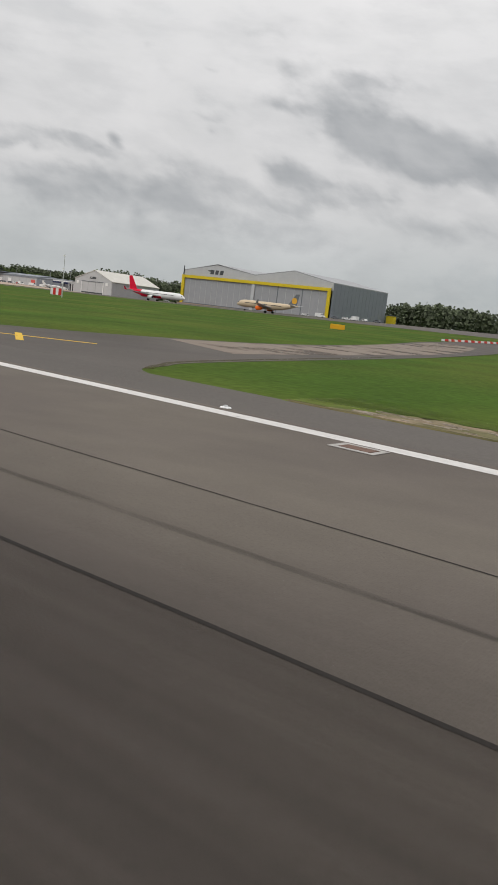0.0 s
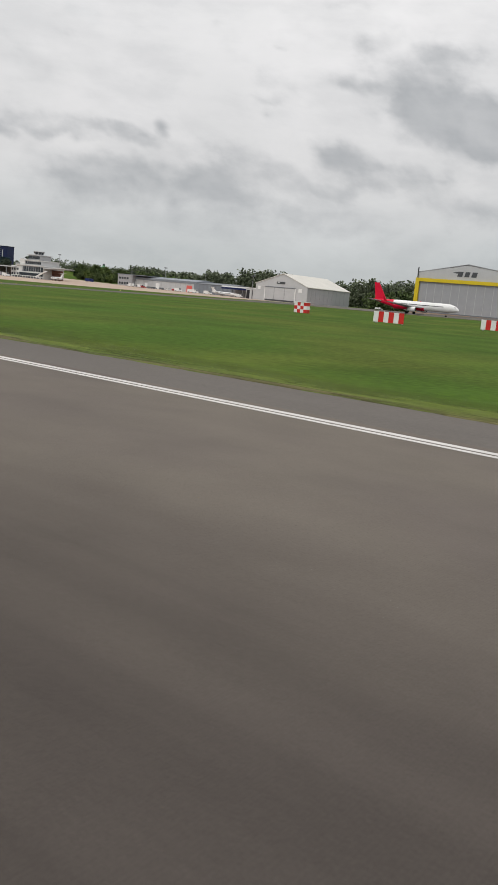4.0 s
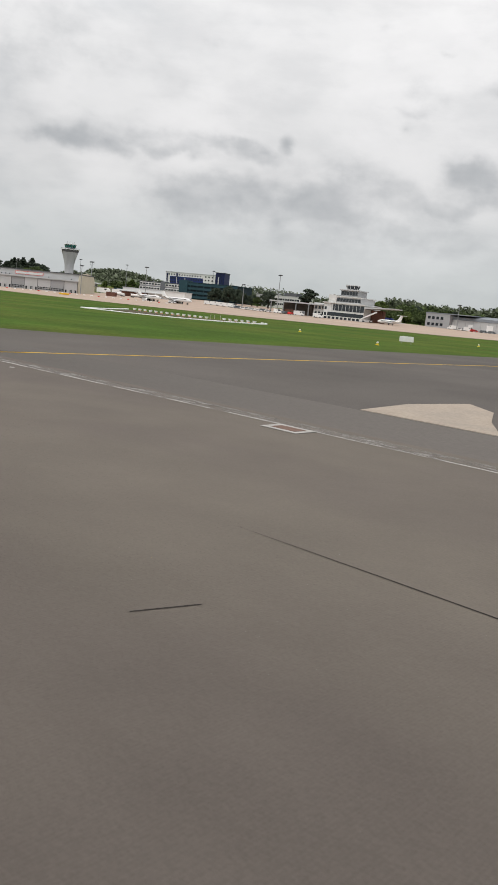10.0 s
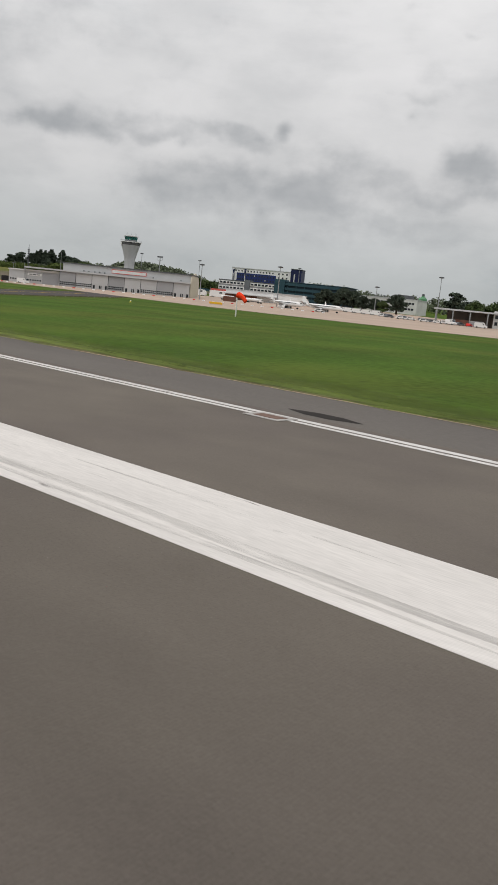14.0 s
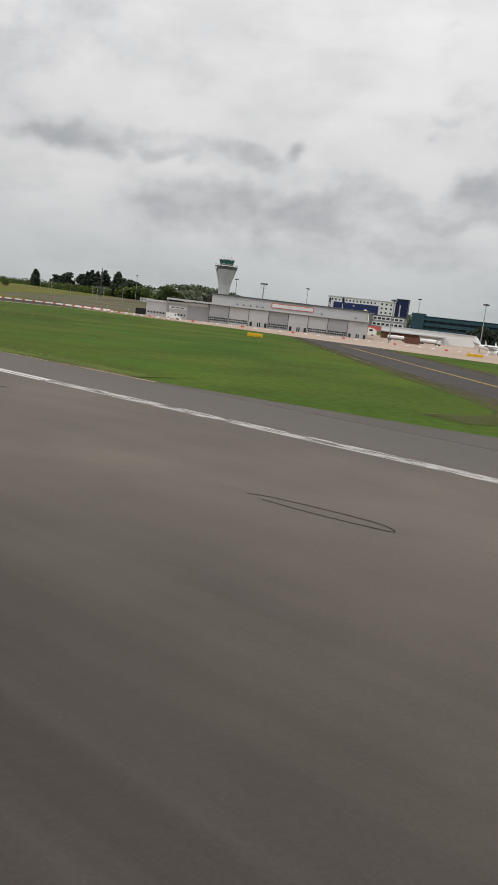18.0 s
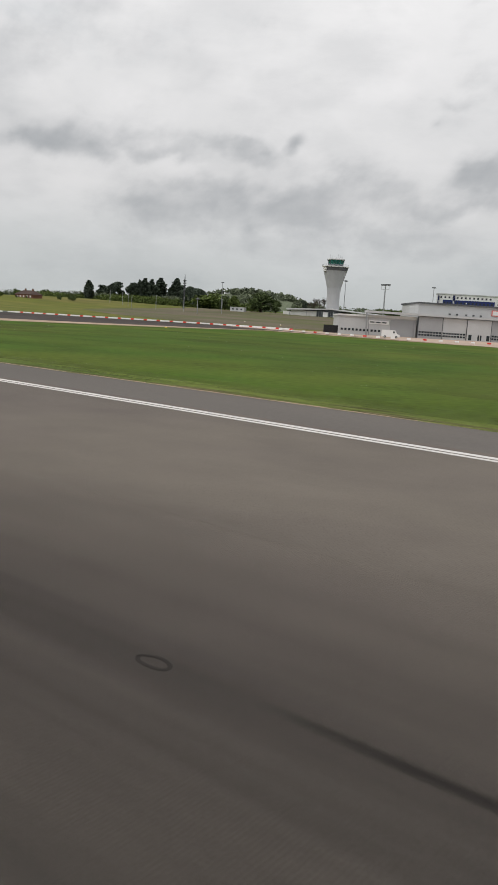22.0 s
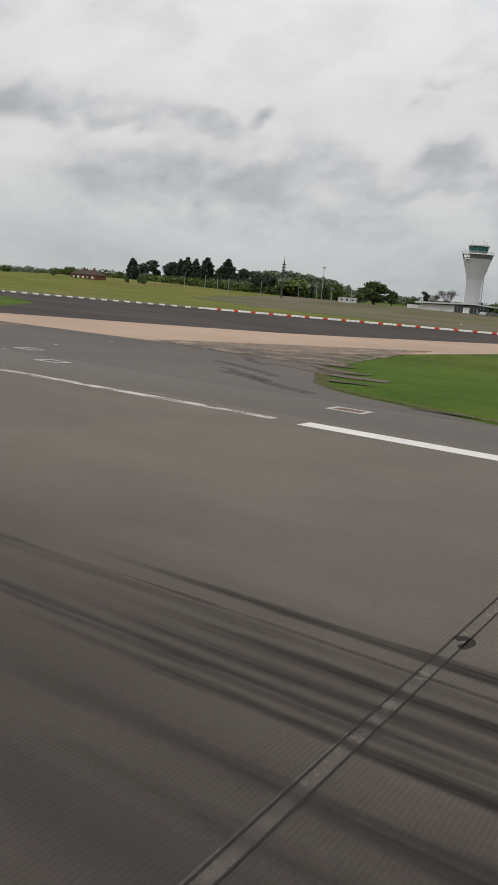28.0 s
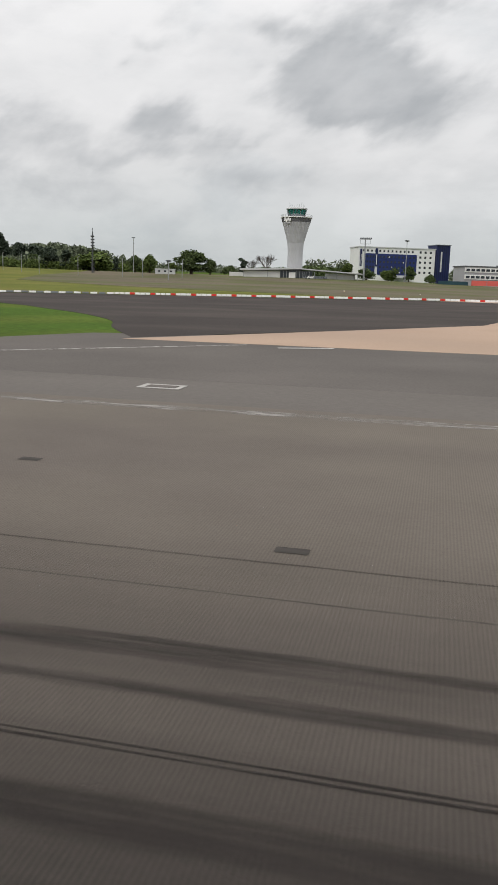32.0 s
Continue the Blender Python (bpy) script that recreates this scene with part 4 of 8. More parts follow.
def white_hangar():
    W, D, H, A = 40.0, 50.0, 10.6, 17.6
    h = thing("white_hangar", pose(-481.5, 412, 1.2, 0, 0, 0), "pale grey gabled hangar with a wide closed door", "hangar")
    part("floor_slab", box(-0.5, W + 0.5, -1.5, D, -3, 0.1), CONCRETE, h)
    part("front_wall", prism([(0, 0), (W, 0), (W, H - 0.4), (W / 2 + 1, A), (0, H)], 0, 0.5), LGREY, h, "pale grey gabled front wall")
    part("side_wall", box(W - 0.4, W, 0.5, D, 0, H - 0.4), MGREY, h, "grey ribbed side wall")
    part("side_wall", box(0, 0.4, 0.5, D, 0, H), MGREY, h)
    part("back_wall", prism([(0.4, 0), (W - 0.4, 0), (W - 0.4, H - 0.5), (W / 2, A - 0.3), (0.4, H - 0.1)], D - 0.5, D), MGREY, h)
    for poly in ([(-0.5, H), (W / 2 + 1, A), (W / 2 + 1, A + 0.4), (-0.5, H + 0.4)], [(W / 2 + 1, A), (W + 0.5, H - 0.4), (W + 0.5, H), (W / 2 + 1, A + 0.4)]):
        part("roof", prism(poly, -0.3, D), CREAMROOF, h, "cream sheet roof slope")
    d = part("hangar_door", box(8, 31, -0.25, -0.02, 0.2, 9.0), LGREY, h, "grey sectional hangar door")
    part("door_header", box(7.6, 31.4, -0.5, -0.02, 9.0, 9.4), DGREY, h)
    part("door_sill", box(8, 31, -0.4, -0.26, 0.6, 1.5), DSTEEL, h, "dark strip at the door foot")
    part("door_frame", box(7.4, 8, -0.4, -0.02, 0, 9.0), WHITE, h), part("door_frame", box(31, 31.6, -0.4, -0.02, 0, 9.0), WHITE, h)
    part("door_seam", box(15, 15.15, -0.32, -0.26, 1.5, 9.0), DGREY, d), part("door_seam", box(23, 23.15, -0.32, -0.26, 1.5, 9.0), DGREY, d)
    part("name_board", box(16.5, 23, -0.2, -0.02, 11.3, 12.7), DSTEEL, h, "dark name board with plain pale bars")
    part("board_bar", box(17.2, 19, -0.26, -0.2, 11.8, 12.3), LGREY, h)
    part("wall_board", box(33.5, 36, -0.2, -0.02, 7.0, 9.2), WHITE, h, "white wall board"), part("wall_board", box(2, 4, -0.2, -0.02, 7.2, 9.2), WHITE, h)
    rib = None
    for k in range(1, 10):
        if rib is None:
            rib = part("wall_rib", box(0, 0.06, -0.08, 0.08, 0, H - 0.5), MGREY, h)
            rib.matrix_basis = pose(W, k * 4.8, 0)
        else:
            again("wall_rib", rib, h, pose(W, k * 4.8, 0))
    a = thing("hangar_annexe", pose(-490, 413, 1.2), "low pale flat-roofed annexe with dark doorways", "annexe")
    part("body", box(0, 8.3, 0, 10, -3, 7.2), LGREY, a), part("annexe_roof", box(-0.3, 8.5, -0.3, 10, 7.2, 7.6), WHITE, a)
    # doorways as near-black panels, the shade of the openings in their colour
    part("doorway", box(0.6, 3.0, -0.12, -0.01, 0, 6.0), DARK, a), part("doorway", box(4.8, 5.6, -0.12, -0.01, 0, 6.0), DARK, a)
    c = thing("lean_to_canopy", pose(-517, 422, 1.3), "dark blue-fronted lean-to canopy with a white roof edge", "canopy")
    part("canopy_roof", box(0, 27, -2, 12, 6.6, 7.5), WHITE, c), part("fascia", box(0, 27, -2.3, -2.02, 5.4, 6.6), DNAVY, c)
    part("back_wall", box(0, 27, 11, 12, -3, 6.6), MGREY, c)
    for x in (0.3, 9, 18, 26.5):
        part("canopy_post", box(x - 0.2, x + 0.2, -1.8, -1.4, -3, 6.6), STEEL, c)
    # long sheds
    s = thing("long_shed", pose(-628, 436, 1.9, 0, 0, -2), "long low grey shed with a faded red roller door", "shed")
    part("wall", box(0, 76, 0, 24, -3, 7.4), LGREY, s)
    rf = part("shed_roof", prism([(0, 0), (24.6, 0), (24.6, 0.5), (12, 2.0), (0, 0.5)], 0, 76), BLUEGREY, s)
    rf.matrix_basis = pose(76, -0.3, 7.4, 0, 0, 90)
    part("fascia", box(-0.2, 76.2, -0.35, -0.02, 6.3, 7.9), BLUEGREY, s)
    part("red_door", box(66.5, 72, -0.2, -0.02, 0, 4.9), PINKRED, s, "faded red roller door")
    part("roller_door", box(34, 38, -0.15, -0.02, 0, 4.6), WHITE, s, "white roller door")
    for k in range(1, 15):
        part("wall_seam", box(k * 5 - 0.08, k * 5 + 0.08, -0.08, -0.01, 0, 6.3), MGREY, s)
    part("roller_door", box(8, 12, -0.15, -0.02, 0, 4.6), WHITE, s, "white roller door"), part("roller_door", box(22, 25, -0.15, -0.02, 0, 4.2), WHITE, s)
    part("corner_post", box(74, 76, -0.2, -0.02, 0, 7.3), BLUEGREY, s)
    e = thing("shed_office", pose(-634, 434, 1.9, 0, 0, -3), "grey two-storey office end with windows", "office")
    part("wall", box(0, 17, -0.8, 20, -3, 9.0), MGREY, e), part("office_roof", box(-0.3, 32, -1.1, 20, 9.0, 9.5), BLUEGREY, e)
    windows(e, [2.5, 5.5, 8.5, 11.5], [2.6, 6.4], 1.8, 1.6, -0.8, GLASS)
    f = thing("grey_store", pose(-552, 433, 1.7, 0, 0, -2), "low mid-grey metal store with a dark roof", "shed")
    part("wall", box(0, 34, 0, 22, -3, 6.9), BLUEGREY, f)
    rf = part("store_roof", prism([(0, 0), (22.6, 0), (22.6, 0.4), (11, 1.6), (0, 0.4)], 0, 34), DGREY, f)
    rf.matrix_basis = pose(34, -0.3, 6.9, 0, 0, 90)
    for k in range(1, 9):
        part("wall_seam", box(k * 3.8 - 0.08, k * 3.8 + 0.08, -0.1, -0.01, 0, 6.8), DGREY, f)


white_hangar()


def terminal():
    t = thing("old_terminal", pose(-648, 350, 1.9, 0, 0, 12), "old white stepped airport terminal with rooftop control cab", "terminal")
    part("body", box(0, 24, 0, 22, -3, 8.6), OFFWHITE, t, "weathered white rendered main block")
    part("side_block", box(2.2, 6.8, 0.6, 9, 8.6, 13.0), OFFWHITE, t, "plain white stair block")
    part("terrace", box(-1, 25, -4, -0.02, -3, 1.6), OFFWHITE, t, "low white terrace")
    part("upper_floor", box(6.82, 21, 1, 20, 8.6, 12.2), LGREY, t, "grey upper floor")
    part("roof_ledge", box(-0.6, 24.6, -0.8, 22, 8.4, 8.9), OFFWHITE, t)
    part("stage_two", box(8, 18, 3, 15, 12.2, 16.0), MGREY, t, "grey second stage"), part("roof_ledge", box(7.4, 18.6, 2.2, 15.8, 15.8, 16.3), LGREY, t)
    part("roof_ledge", box(6.9, 21.6, 0.4, 20.6, 12.0, 12.5), OFFWHITE, t)
    cab = part("cab", lathe([(3.0, 0), (3.0, 0.4), (3.9, 2.3), (3.9, 2.6), (0.2, 2.8)], 10), LGREY, t, "glazed rooftop cab")
    cab.matrix_basis = pose(12, 9, 16.3)
    part("cab_glass", lathe([(3.08, 0.45), (3.9, 2.15)], 10), GLASS, cab)
    for k in range(10):
        a = 2 * math.pi * (k + 0.5) / 10
        part("mullion", rod((3.2 * math.cos(a), 3.2 * math.sin(a), 0.4), (3.95 * math.cos(a), 3.95 * math.sin(a), 2.3), 0.1, seg=4), WHITE, cab)
    part("window_band", box(5.6, 23.8, -0.2, -0.02, 4.6, 7.9), GLASS, t, "long dark ribbon window")
    part("window_band", box(2.6, 23.8, -0.2, -0.02, 1.6, 3.6), GLASS, t, "long dark ribbon window")
    for k in range(1, 10):
        part("mullion", box(2.6 + k * 2.12 - 0.12, 2.6 + k * 2.12 + 0.12, -0.26, -0.2, 4.6, 7.9), LGREY, t)
    windows(t, [7.9 + k * 1.75 for k in range(8)], [10.5], 1.5, 1.8, 1.0, GLASS)
    windows(t, [8.9 + k * 1.64 for k in range(6)], [14.3], 1.4, 1.9, 3.0, GLASS)
    windows(t, [1.2], [2.4, 5.6], 1.2, 1.6, 0.0, GLASS)
    windows(t, [1 + k * 2.4 for k in range(10)], [0.6], 1.6, 1.2, -4.0, GLASS)
    wl = thing("terminal_wing", pose(-648, 350, 1.9, 0, 0, 12), "white low side wing with a broad flat canopy", "terminal wing")
    part("body", box(-7, -0.02, 2, 16, -3, 8.0), OFFWHITE, wl), part("canopy", box(-34, -0.5, -1, 14, 6.6, 7.3), LGREY, wl, "broad grey canopy over brick walls")
    part("brick_wall", box(-30, -7.02, 8, 14, -3, 6.6), BROWNWALL, wl, "brown-grey wall under the canopy")
    for x in (-33, -25, -17, -9):
        part("canopy_post", box(x - 0.25, x + 0.25, -0.6, -0.1, -3, 6.6), STEEL, wl)
    windows(wl, [-5.6, -3.4, -1.2], [2.4, 5.4], 1.3, 1.6, 2.0, GLASS)
    wr = thing("terminal_wing", pose(-648, 350, 1.9, 0, 0, 12), "flat wing canopy beside a brick wall", "terminal wing")
    part("canopy", prism([(24.3, 6.9), (40, 7.9), (40, 8.3), (24.3, 7.6)], 0, 14), LGREY, wr), part("brick_wall", box(24.3, 31, 9, 13, -3, 6.6), BRICK, wr)
    st = thing("aircraft_steps", pose(-619, 345, 1.9, 0, 0, 20), "white mobile aircraft boarding steps", "boarding steps")
    part("ramp", prism([(0, 1.0), (8, 5.2), (8, 5.8), (0, 1.6)], -1, 1), WHITE, st), part("cart", box(1, 6, -1, 1, 0.3, 1.0), LGREY, st)
    for x in (1.6, 5.2):
        for y in (-1, 1):
            part("wheel", rod((x, y - 0.15, 0.4), (x, y + 0.15, 0.4), 0.4), TYRE, st)
    # white buildings further along
    b = thing("white_office_block", pose(-800, 458, 4.6, 0, 0, 6), "long white two-storey office block with ribbon windows", "office")
    part("wall", box(0, 42, 0, 16, -4, 9.5), OFFWHITE, b), part("office_roof", box(-0.4, 42.4, -0.4, 16.4, 9.5, 10.0), LGREY, b)
    part("plant_room", box(24, 34, 3, 12, 10.0, 12.4), ROOFGREY, b)
    windows(b, [1.6 + 2.2 * k for k in range(18)], [3.6, 7.2], 1.7, 1.3, 0.0, GLASS)
    vent = None
    for k in range(7):
        m = pose(6 + 2.4 * k, 6, 10.0)
        if vent is None:
            vent = part("roof_vent", lathe([(0.35, 0), (0.35, 0.9), (0.6, 1.0), (0.1, 1.4)], 8), DSTEEL, b)
            vent.matrix_basis = m
        else:
            again("roof_vent", vent, b, m)
    b = thing("brick_block", pose(-686, 372, 2.2, 0, 0, 6), "low dark brick building behind parked vehicles", "building")
    part("wall", box(0, 27, 0, 12, -3, 5.6), BRICK, b), part("flat_roof", box(-0.4, 27.4, -1.4, 12.4, 5.6, 6.1), LGREY, b)
    windows(b, [2 + 3 * k for k in range(9)], [3.0], 1.6, 1.4, 0.0, GLASS)
    # teal decked car park
    p = thing("deck_car_park", pose(-828, 408, 5.0, 0, 0, 20), "dark teal louvred multi-storey car park", "car park")
    # solid core: the shade inside the decks is put into its darker teal
    part("core", box(0.6, 43, 0.8, 29, -4, 12.6), TEAL_SHADE, p, "solid core with the shade of the decks in its dark colour")
    for k in range(4):
        part("parapet", box(0, 44, -0.1, 0.3, 1.2 + 3.1 * k, 2.9 + 3.1 * k), TEAL, p, "teal louvred parapet")
    part("stair_tower", box(-4, 3, -0.6, 8, -4, 14.0), TEAL, p)
    part("top_deck", box(0, 44, 0.3, 30, 12.6, 12.9), TEAL, p)
    for k in range(7):
        part("column", box(5 + k * 5.6 - 0.25, 5 + k * 5.6 + 0.25, 0.3, 0.7, -4, 12.6), TEAL, p)
    o = thing("grey_office_row", pose(-888, 414, 7.6, 0, 0, 22), "grey three-storey office with white window bands", "office")
    part("wall", box(0, 42, 0, 14, -4, 8.4), MGREY, o), part("office_roof", box(-0.4, 42.4, -0.4, 14.4, 8.4, 8.9), ROOFGREY, o)
    part("stair_tower", box(19, 23, -0.8, 6, -4, 9.6), DGREY, o)
    for z in (2.4, 5.8):
        part("white_band", box(0, 19, -0.3, -0.02, z, z + 2.2), WHITE, o), part("white_band", box(23, 42, -0.3, -0.02, z, z + 2.2), WHITE, o)
        windows(o, [1.6 + 2.6 * k for k in range(7)] + [24.6 + 2.6 * k for k in range(7)], [z + 1.1], 1.9, 1.2, -0.3, GLASS)
    q = thing("freight_shed", pose(-812, 330, 2.6, 0, 0, 30), "low white freight shed with a dark red wall", "shed")
    part("wall", box(6, 50, 4, 18, -3, 6.0), WHITE, q), part("shed_roof", box(5.6, 50.4, 3.6, 18.4, 6.0, 6.5), LGREY, q)
    part("red_wall", box(6, 24, 2, 3.98, -3, 3.6), BRICK, q, "dark red low wall"), part("canopy", box(6, 36, 0, 3.98, 3.7, 4.1), LGREY, q)


terminal()


def wartime_hangar():
    L = 65.0
    m = pose(-835, 243, 1.2, 0, 0, 38.3)
    h = thing("long_white_hangar", m, "long pale grey hangar with sliding doors and dark window strips", "hangar")
    part("floor_slab", box(-1, L + 1, -2, 38, -4, 0.1), CONCRETE, h)
    part("core", box(0.5, L - 0.5, 1.2, 36, 0, 8.0), LGREY, h)
    part("upper_wall", box(0.4, L, 4.0, 33, 8.0, 11.6), LGREY, h, "pale upper wall set back over the doors")
    part("roof", box(0, L + 0.6, 3.4, 34, 11.6, 12.1), ROOFGREY, h, "dark flat roof edge")
    part("door_head", box(-17.5, L + 0.3, -0.9, 3.98, 7.4, 8.1), LGREY, h, "long pale canopy over the doors")
    side = prism([(1.2, 0), (36, 0), (36, 8.0), (33, 11.6), (18.5, 13.2), (4, 11.6), (1.2, 8.0)], 0, 0.4)
    s = part("end_wall", side, CREAM, h, "cream gabled end wall")
    s.matrix_basis = pose(L + 0.35, 0, 0, 0, 0, 90)
    n = 8
    w = L / n
    for k in range(n):
        d = part("sliding_door", box(k * w + 0.12, (k + 1) * w - 0.12, -0.1 + 0.3 * (k % 2), 0.3 + 0.3 * (k % 2), 0.2, 7.2), LGREY if k % 3 else MGREY, h, "pale grey sliding door leaf")
        part("door_seam", box(k * w - 0.12, k * w + 0.12, 0.0, 0.6, 0.1, 7.2), DSTEEL, h)
        y = -0.1 + 0.3 * (k % 2)
        if k in (2, 4, 7):
            for x, ww, hh in ((1.2, 1.0, 2.2), (4.0, 0.5, 2.2), (4.8, 0.5, 2.2), (7.2, 1.0, 2.2)):
                part("wicket_window", box(k * w + x - ww / 2, k * w + x + ww / 2, y - 0.08, y - 0.01, 0.5, 0.5 + hh * 0.8), GLASS, d)
        else:
            for j in range(8):
                x = k * w + 0.7 + j * (w - 1.4) / 7
                for z in (1.3, 2.2):
                    part("small_pane", box(x - 0.36, x + 0.36, y - 0.08, y - 0.01, z - 0.28, z + 0.28), GLASS, d)
    part("notice_frame", box(25, 42.5, 3.7, 3.95, 8.9, 10.8), PINKRED, h, "red-framed white banner on the upper wall")
    part("notice_face", box(25.3, 42.2, 3.6, 3.69, 9.15, 10.55), OFFWHITE, h)
    for x in (11, 13.5, 16.5, 19, 21.5, 46, 60):
        part("wall_lamp", box(x - 0.3, x + 0.3, 3.6, 3.95, 8.4, 8.9), DSTEEL, h)
    a = thing("hangar_annexe", m, "lower pale annexe with windows at its foot", "annexe")
    part("wall", box(-26, -0.3, 1.5, 20, -3, 6.0), LGREY, a), part("annexe_roof", prism([(-26.4, 6.0), (-0.3, 6.0), (-0.3, 7.0), (-26.4, 6.5)], 1.0, 20), OFFWHITE, a)
    part("door_panel", box(-9, -1, 1.3, 1.48, 0.2, 5.6), MGREY, a), part("label_board", box(-16.5, -9.5, 1.3, 1.48, 3.8, 5.0), WHITE, a, "white board with plain dark bars")
    for k in range(3):
        part("board_bar", box(-15.8 + k * 2, -14.3 + k * 2, 1.24, 1.3, 4.2, 4.6), DSTEEL, a)
    windows(a, [-25 + 1.25 * k for k in range(13)], [1.6], 0.7, 0.7, 1.5, GLASS)
    part("canopy_leg", rod((-17, -0.6, -1), (-17.4, -0.6, 7.2), 0.25), STEEL, a), part("canopy_leg", rod((-16, -0.6, -1), (-17.0, -0.6, 7.2), 0.14), STEEL, a)


wartime_hangar()


def hotel():
    m = pose(-948, 492, 9.5, 0, 0, 25)
    h = thing("airport_hotel", m, "white-framed hotel with navy glazed front and navy stair tower", "hotel")
    part("wall", box(0, 49, 0, 16, -5, 19.0), WHITE, h, "white panelled front")
    part("hotel_roof", box(-0.4, 49.4, -0.4, 16.4, 19.0, 19.6), LGREY, h)
    big = part("blue_front", box(12, 37, -0.4, -0.02, 3.2, 15.6), NAVY, h, "navy panelled front")
    part("blue_front", box(4.2, 10.3, -0.4, -0.02, 3.2, 15.6), NAVY, h, "navy panelled front")
    part("sign_panel", box(10.5, 11.8, -0.6, -0.02, 8.0, 18.6), DNAVY, h, "tall dark sign with a plain pale bar")
    part("sign_bar", box(10.9, 11.3, -0.66, -0.6, 9.0, 15.0), WHITE, h)
    part("sign_panel", box(0.8, 1.9, -0.6, -0.02, 8.0, 18.0), DNAVY, h), part("sign_bar", box(1.2, 1.5, -0.66, -0.6, 9.0, 15.0), WHITE, h)
    windows(h, [3 + 2.6 * k for k in range(13)], [17.2], 1.1, 1.2, 0.0, GLASS)
    windows(h, [39.4, 42.6, 46.0], [5.2, 8.2, 11.2, 14.2, 17.2], 1.3, 1.3, 0.0, GLASS)
    windows(h, [13.6 + 2.4 * k for k in range(10)], [4.8, 7.8, 10.8, 13.8], 1.1, 1.2, -0.4, GLASS)
    windows(h, [5.4, 7.3, 9.2], [4.8, 7.8, 10.8, 13.8], 1.1, 1.2, -0.4, GLASS)
    for x, z in ((19.2, 13.8), (21.0, 7.8), (26, 4.8), (6.4, 6.0), (28.5, 10.8)):
        part("lit_blind", box(x - 0.35, x + 0.35, -0.62, -0.53, z - 0.4, z + 0.4), WHITE, h)
    part("entrance_canopy", box(16, 34, -4, -0.42, 1.6, 2.4), LGREY, h)
    t = part("stair_tower", box(49.4, 58, -1.5, 12, -5, 21.8), DNAVY, h, "dark navy stair tower")
    part("tower_cap", box(49.0, 58.4, -1.9, 12.4, 21.8, 22.2), DGREY, t)
    part("light_strip", box(52.0, 52.9, -1.7, -1.51, 6, 18), LGREY, t)
    for k in range(6):
        part("glazing_bar", box(49.8 + 1.4 * k, 49.95 + 1.4 * k, -1.62, -1.51, -2, 21.4), GLASS, t)


hotel()


def control_tower():
    t = thing("control_tower", pose(-970.5, 402, 8.2), "slender white flared control tower with green-glazed cab", "control tower")
    part("shaft", lathe([(3.95, -2), (3.8, 6), (3.75, 13), (4.1, 17), (5.1, 21), (6.35, 25), (7.0, 27.0)], 40), TOWERCONC, t, "pale clad flaring shaft")
    part("name_band", lathe([(6.98, 26.9), (7.45, 28.9)], 40), TOWERBAND, t, "grey band with plain white bars")
    part("gallery", lathe([(7.5, 28.9), (7.9, 29.0), (7.9, 29.4), (5.2, 29.6)], 40), WHITE, t)
    rail = bmesh.new()
    for k in range(32):
        a = 2 * math.pi * k / 32
        b = 2 * math.pi * (k + 1) / 32
        rod((7.7 * math.cos(a), 7.7 * math.sin(a), 29.4), (7.7 * math.cos(a), 7.7 * math.sin(a), 30.4), 0.05, rail, seg=4)
        rod((7.7 * math.cos(a), 7.7 * math.sin(a), 30.4), (7.7 * math.cos(b), 7.7 * math.sin(b), 30.4), 0.05, rail, seg=4)
    part("gallery_rail", rail, STEEL, t)
    cab = part("cab_base", lathe([(4.4, 29.5), (4.4, 30.5)], 16), DGREY, t)
    part("cab_glass", lathe([(4.3, 30.5), (4.85, 33.0)], 16), GREENGLASS, cab, "slanted green cab glazing")
    for k in range(16):
        a = 2 * math.pi * (k + 0.5) / 16
        part("mullion", rod((4.35 * math.cos(a), 4.35 * math.sin(a), 30.5), (4.9 * math.cos(a), 4.9 * math.sin(a), 33.0), 0.09, seg=4), DGREY, cab)
    part("cab_roof", lathe([(5.0, 33.0), (5.3, 33.1), (5.3, 33.6), (4.6, 34.0), (0.5, 34.3)], 16), LGREY, cab, "pale rounded cab roof")
    for k in range(9):
        a = 2 * math.pi * k / 9
        part("aerial", rod((3.6 * math.cos(a), 3.6 * math.sin(a), 33.8), (3.6 * math.cos(a), 3.6 * math.sin(a), 35.2 + 0.5 * (k % 3)), 0.06, seg=4), STEEL, cab)
    # the sign's letters as plain curved bars
    for a0, wd, z0, z1 in ((-132, 4, 27.2, 28.9), (-127, 3, 27.2, 28.9), (-123, 6, 26.7, 28.3), (-115.5, 6, 27.2, 28.9), (-108, 6, 27.2, 28.4), (-119, 16, 26.4, 26.75)):
        bm = bmesh.new()
        pts = [(radians(a0 + wd * j / 4)) for j in range(5)]

        def ring(r):
            return [(r * math.cos(a), r * math.sin(a)) for a in pts]
        loft([[(x, y, z) for (x, y) in ring(7.25) + ring(7.55)[::-1]] for z in (z0, z1)], bm)
        part("letter_bar", bm, WHITE, t)
    b = thing("tower_building", pose(-970.5, 398, 8.0, 0, 0, 3), "low glazed building with a thin pale roof at the tower foot", "building")
    part("wall", box(-24, -6, -3, 12, -3, 3.4), OFFWHITE, b), part("wall", box(16, 30, -1, 12, -3, 2.8), OFFWHITE, b)
    part("glazed_front", box(-6, 10, -3.2, 10, -3, 3.8), GLASS, b, "glazed lobby front")
    part("canopy_roof", prism([(-26, 3.4), (4, 4.5), (4, 5.0), (-26, 4.3)], -5, 13), LGREY, b, "thin pale roof slab")
    part("canopy_roof", prism([(4, 4.5), (34, 2.6), (34, 3.1), (4, 5.0)], -5, 13), LGREY, b)
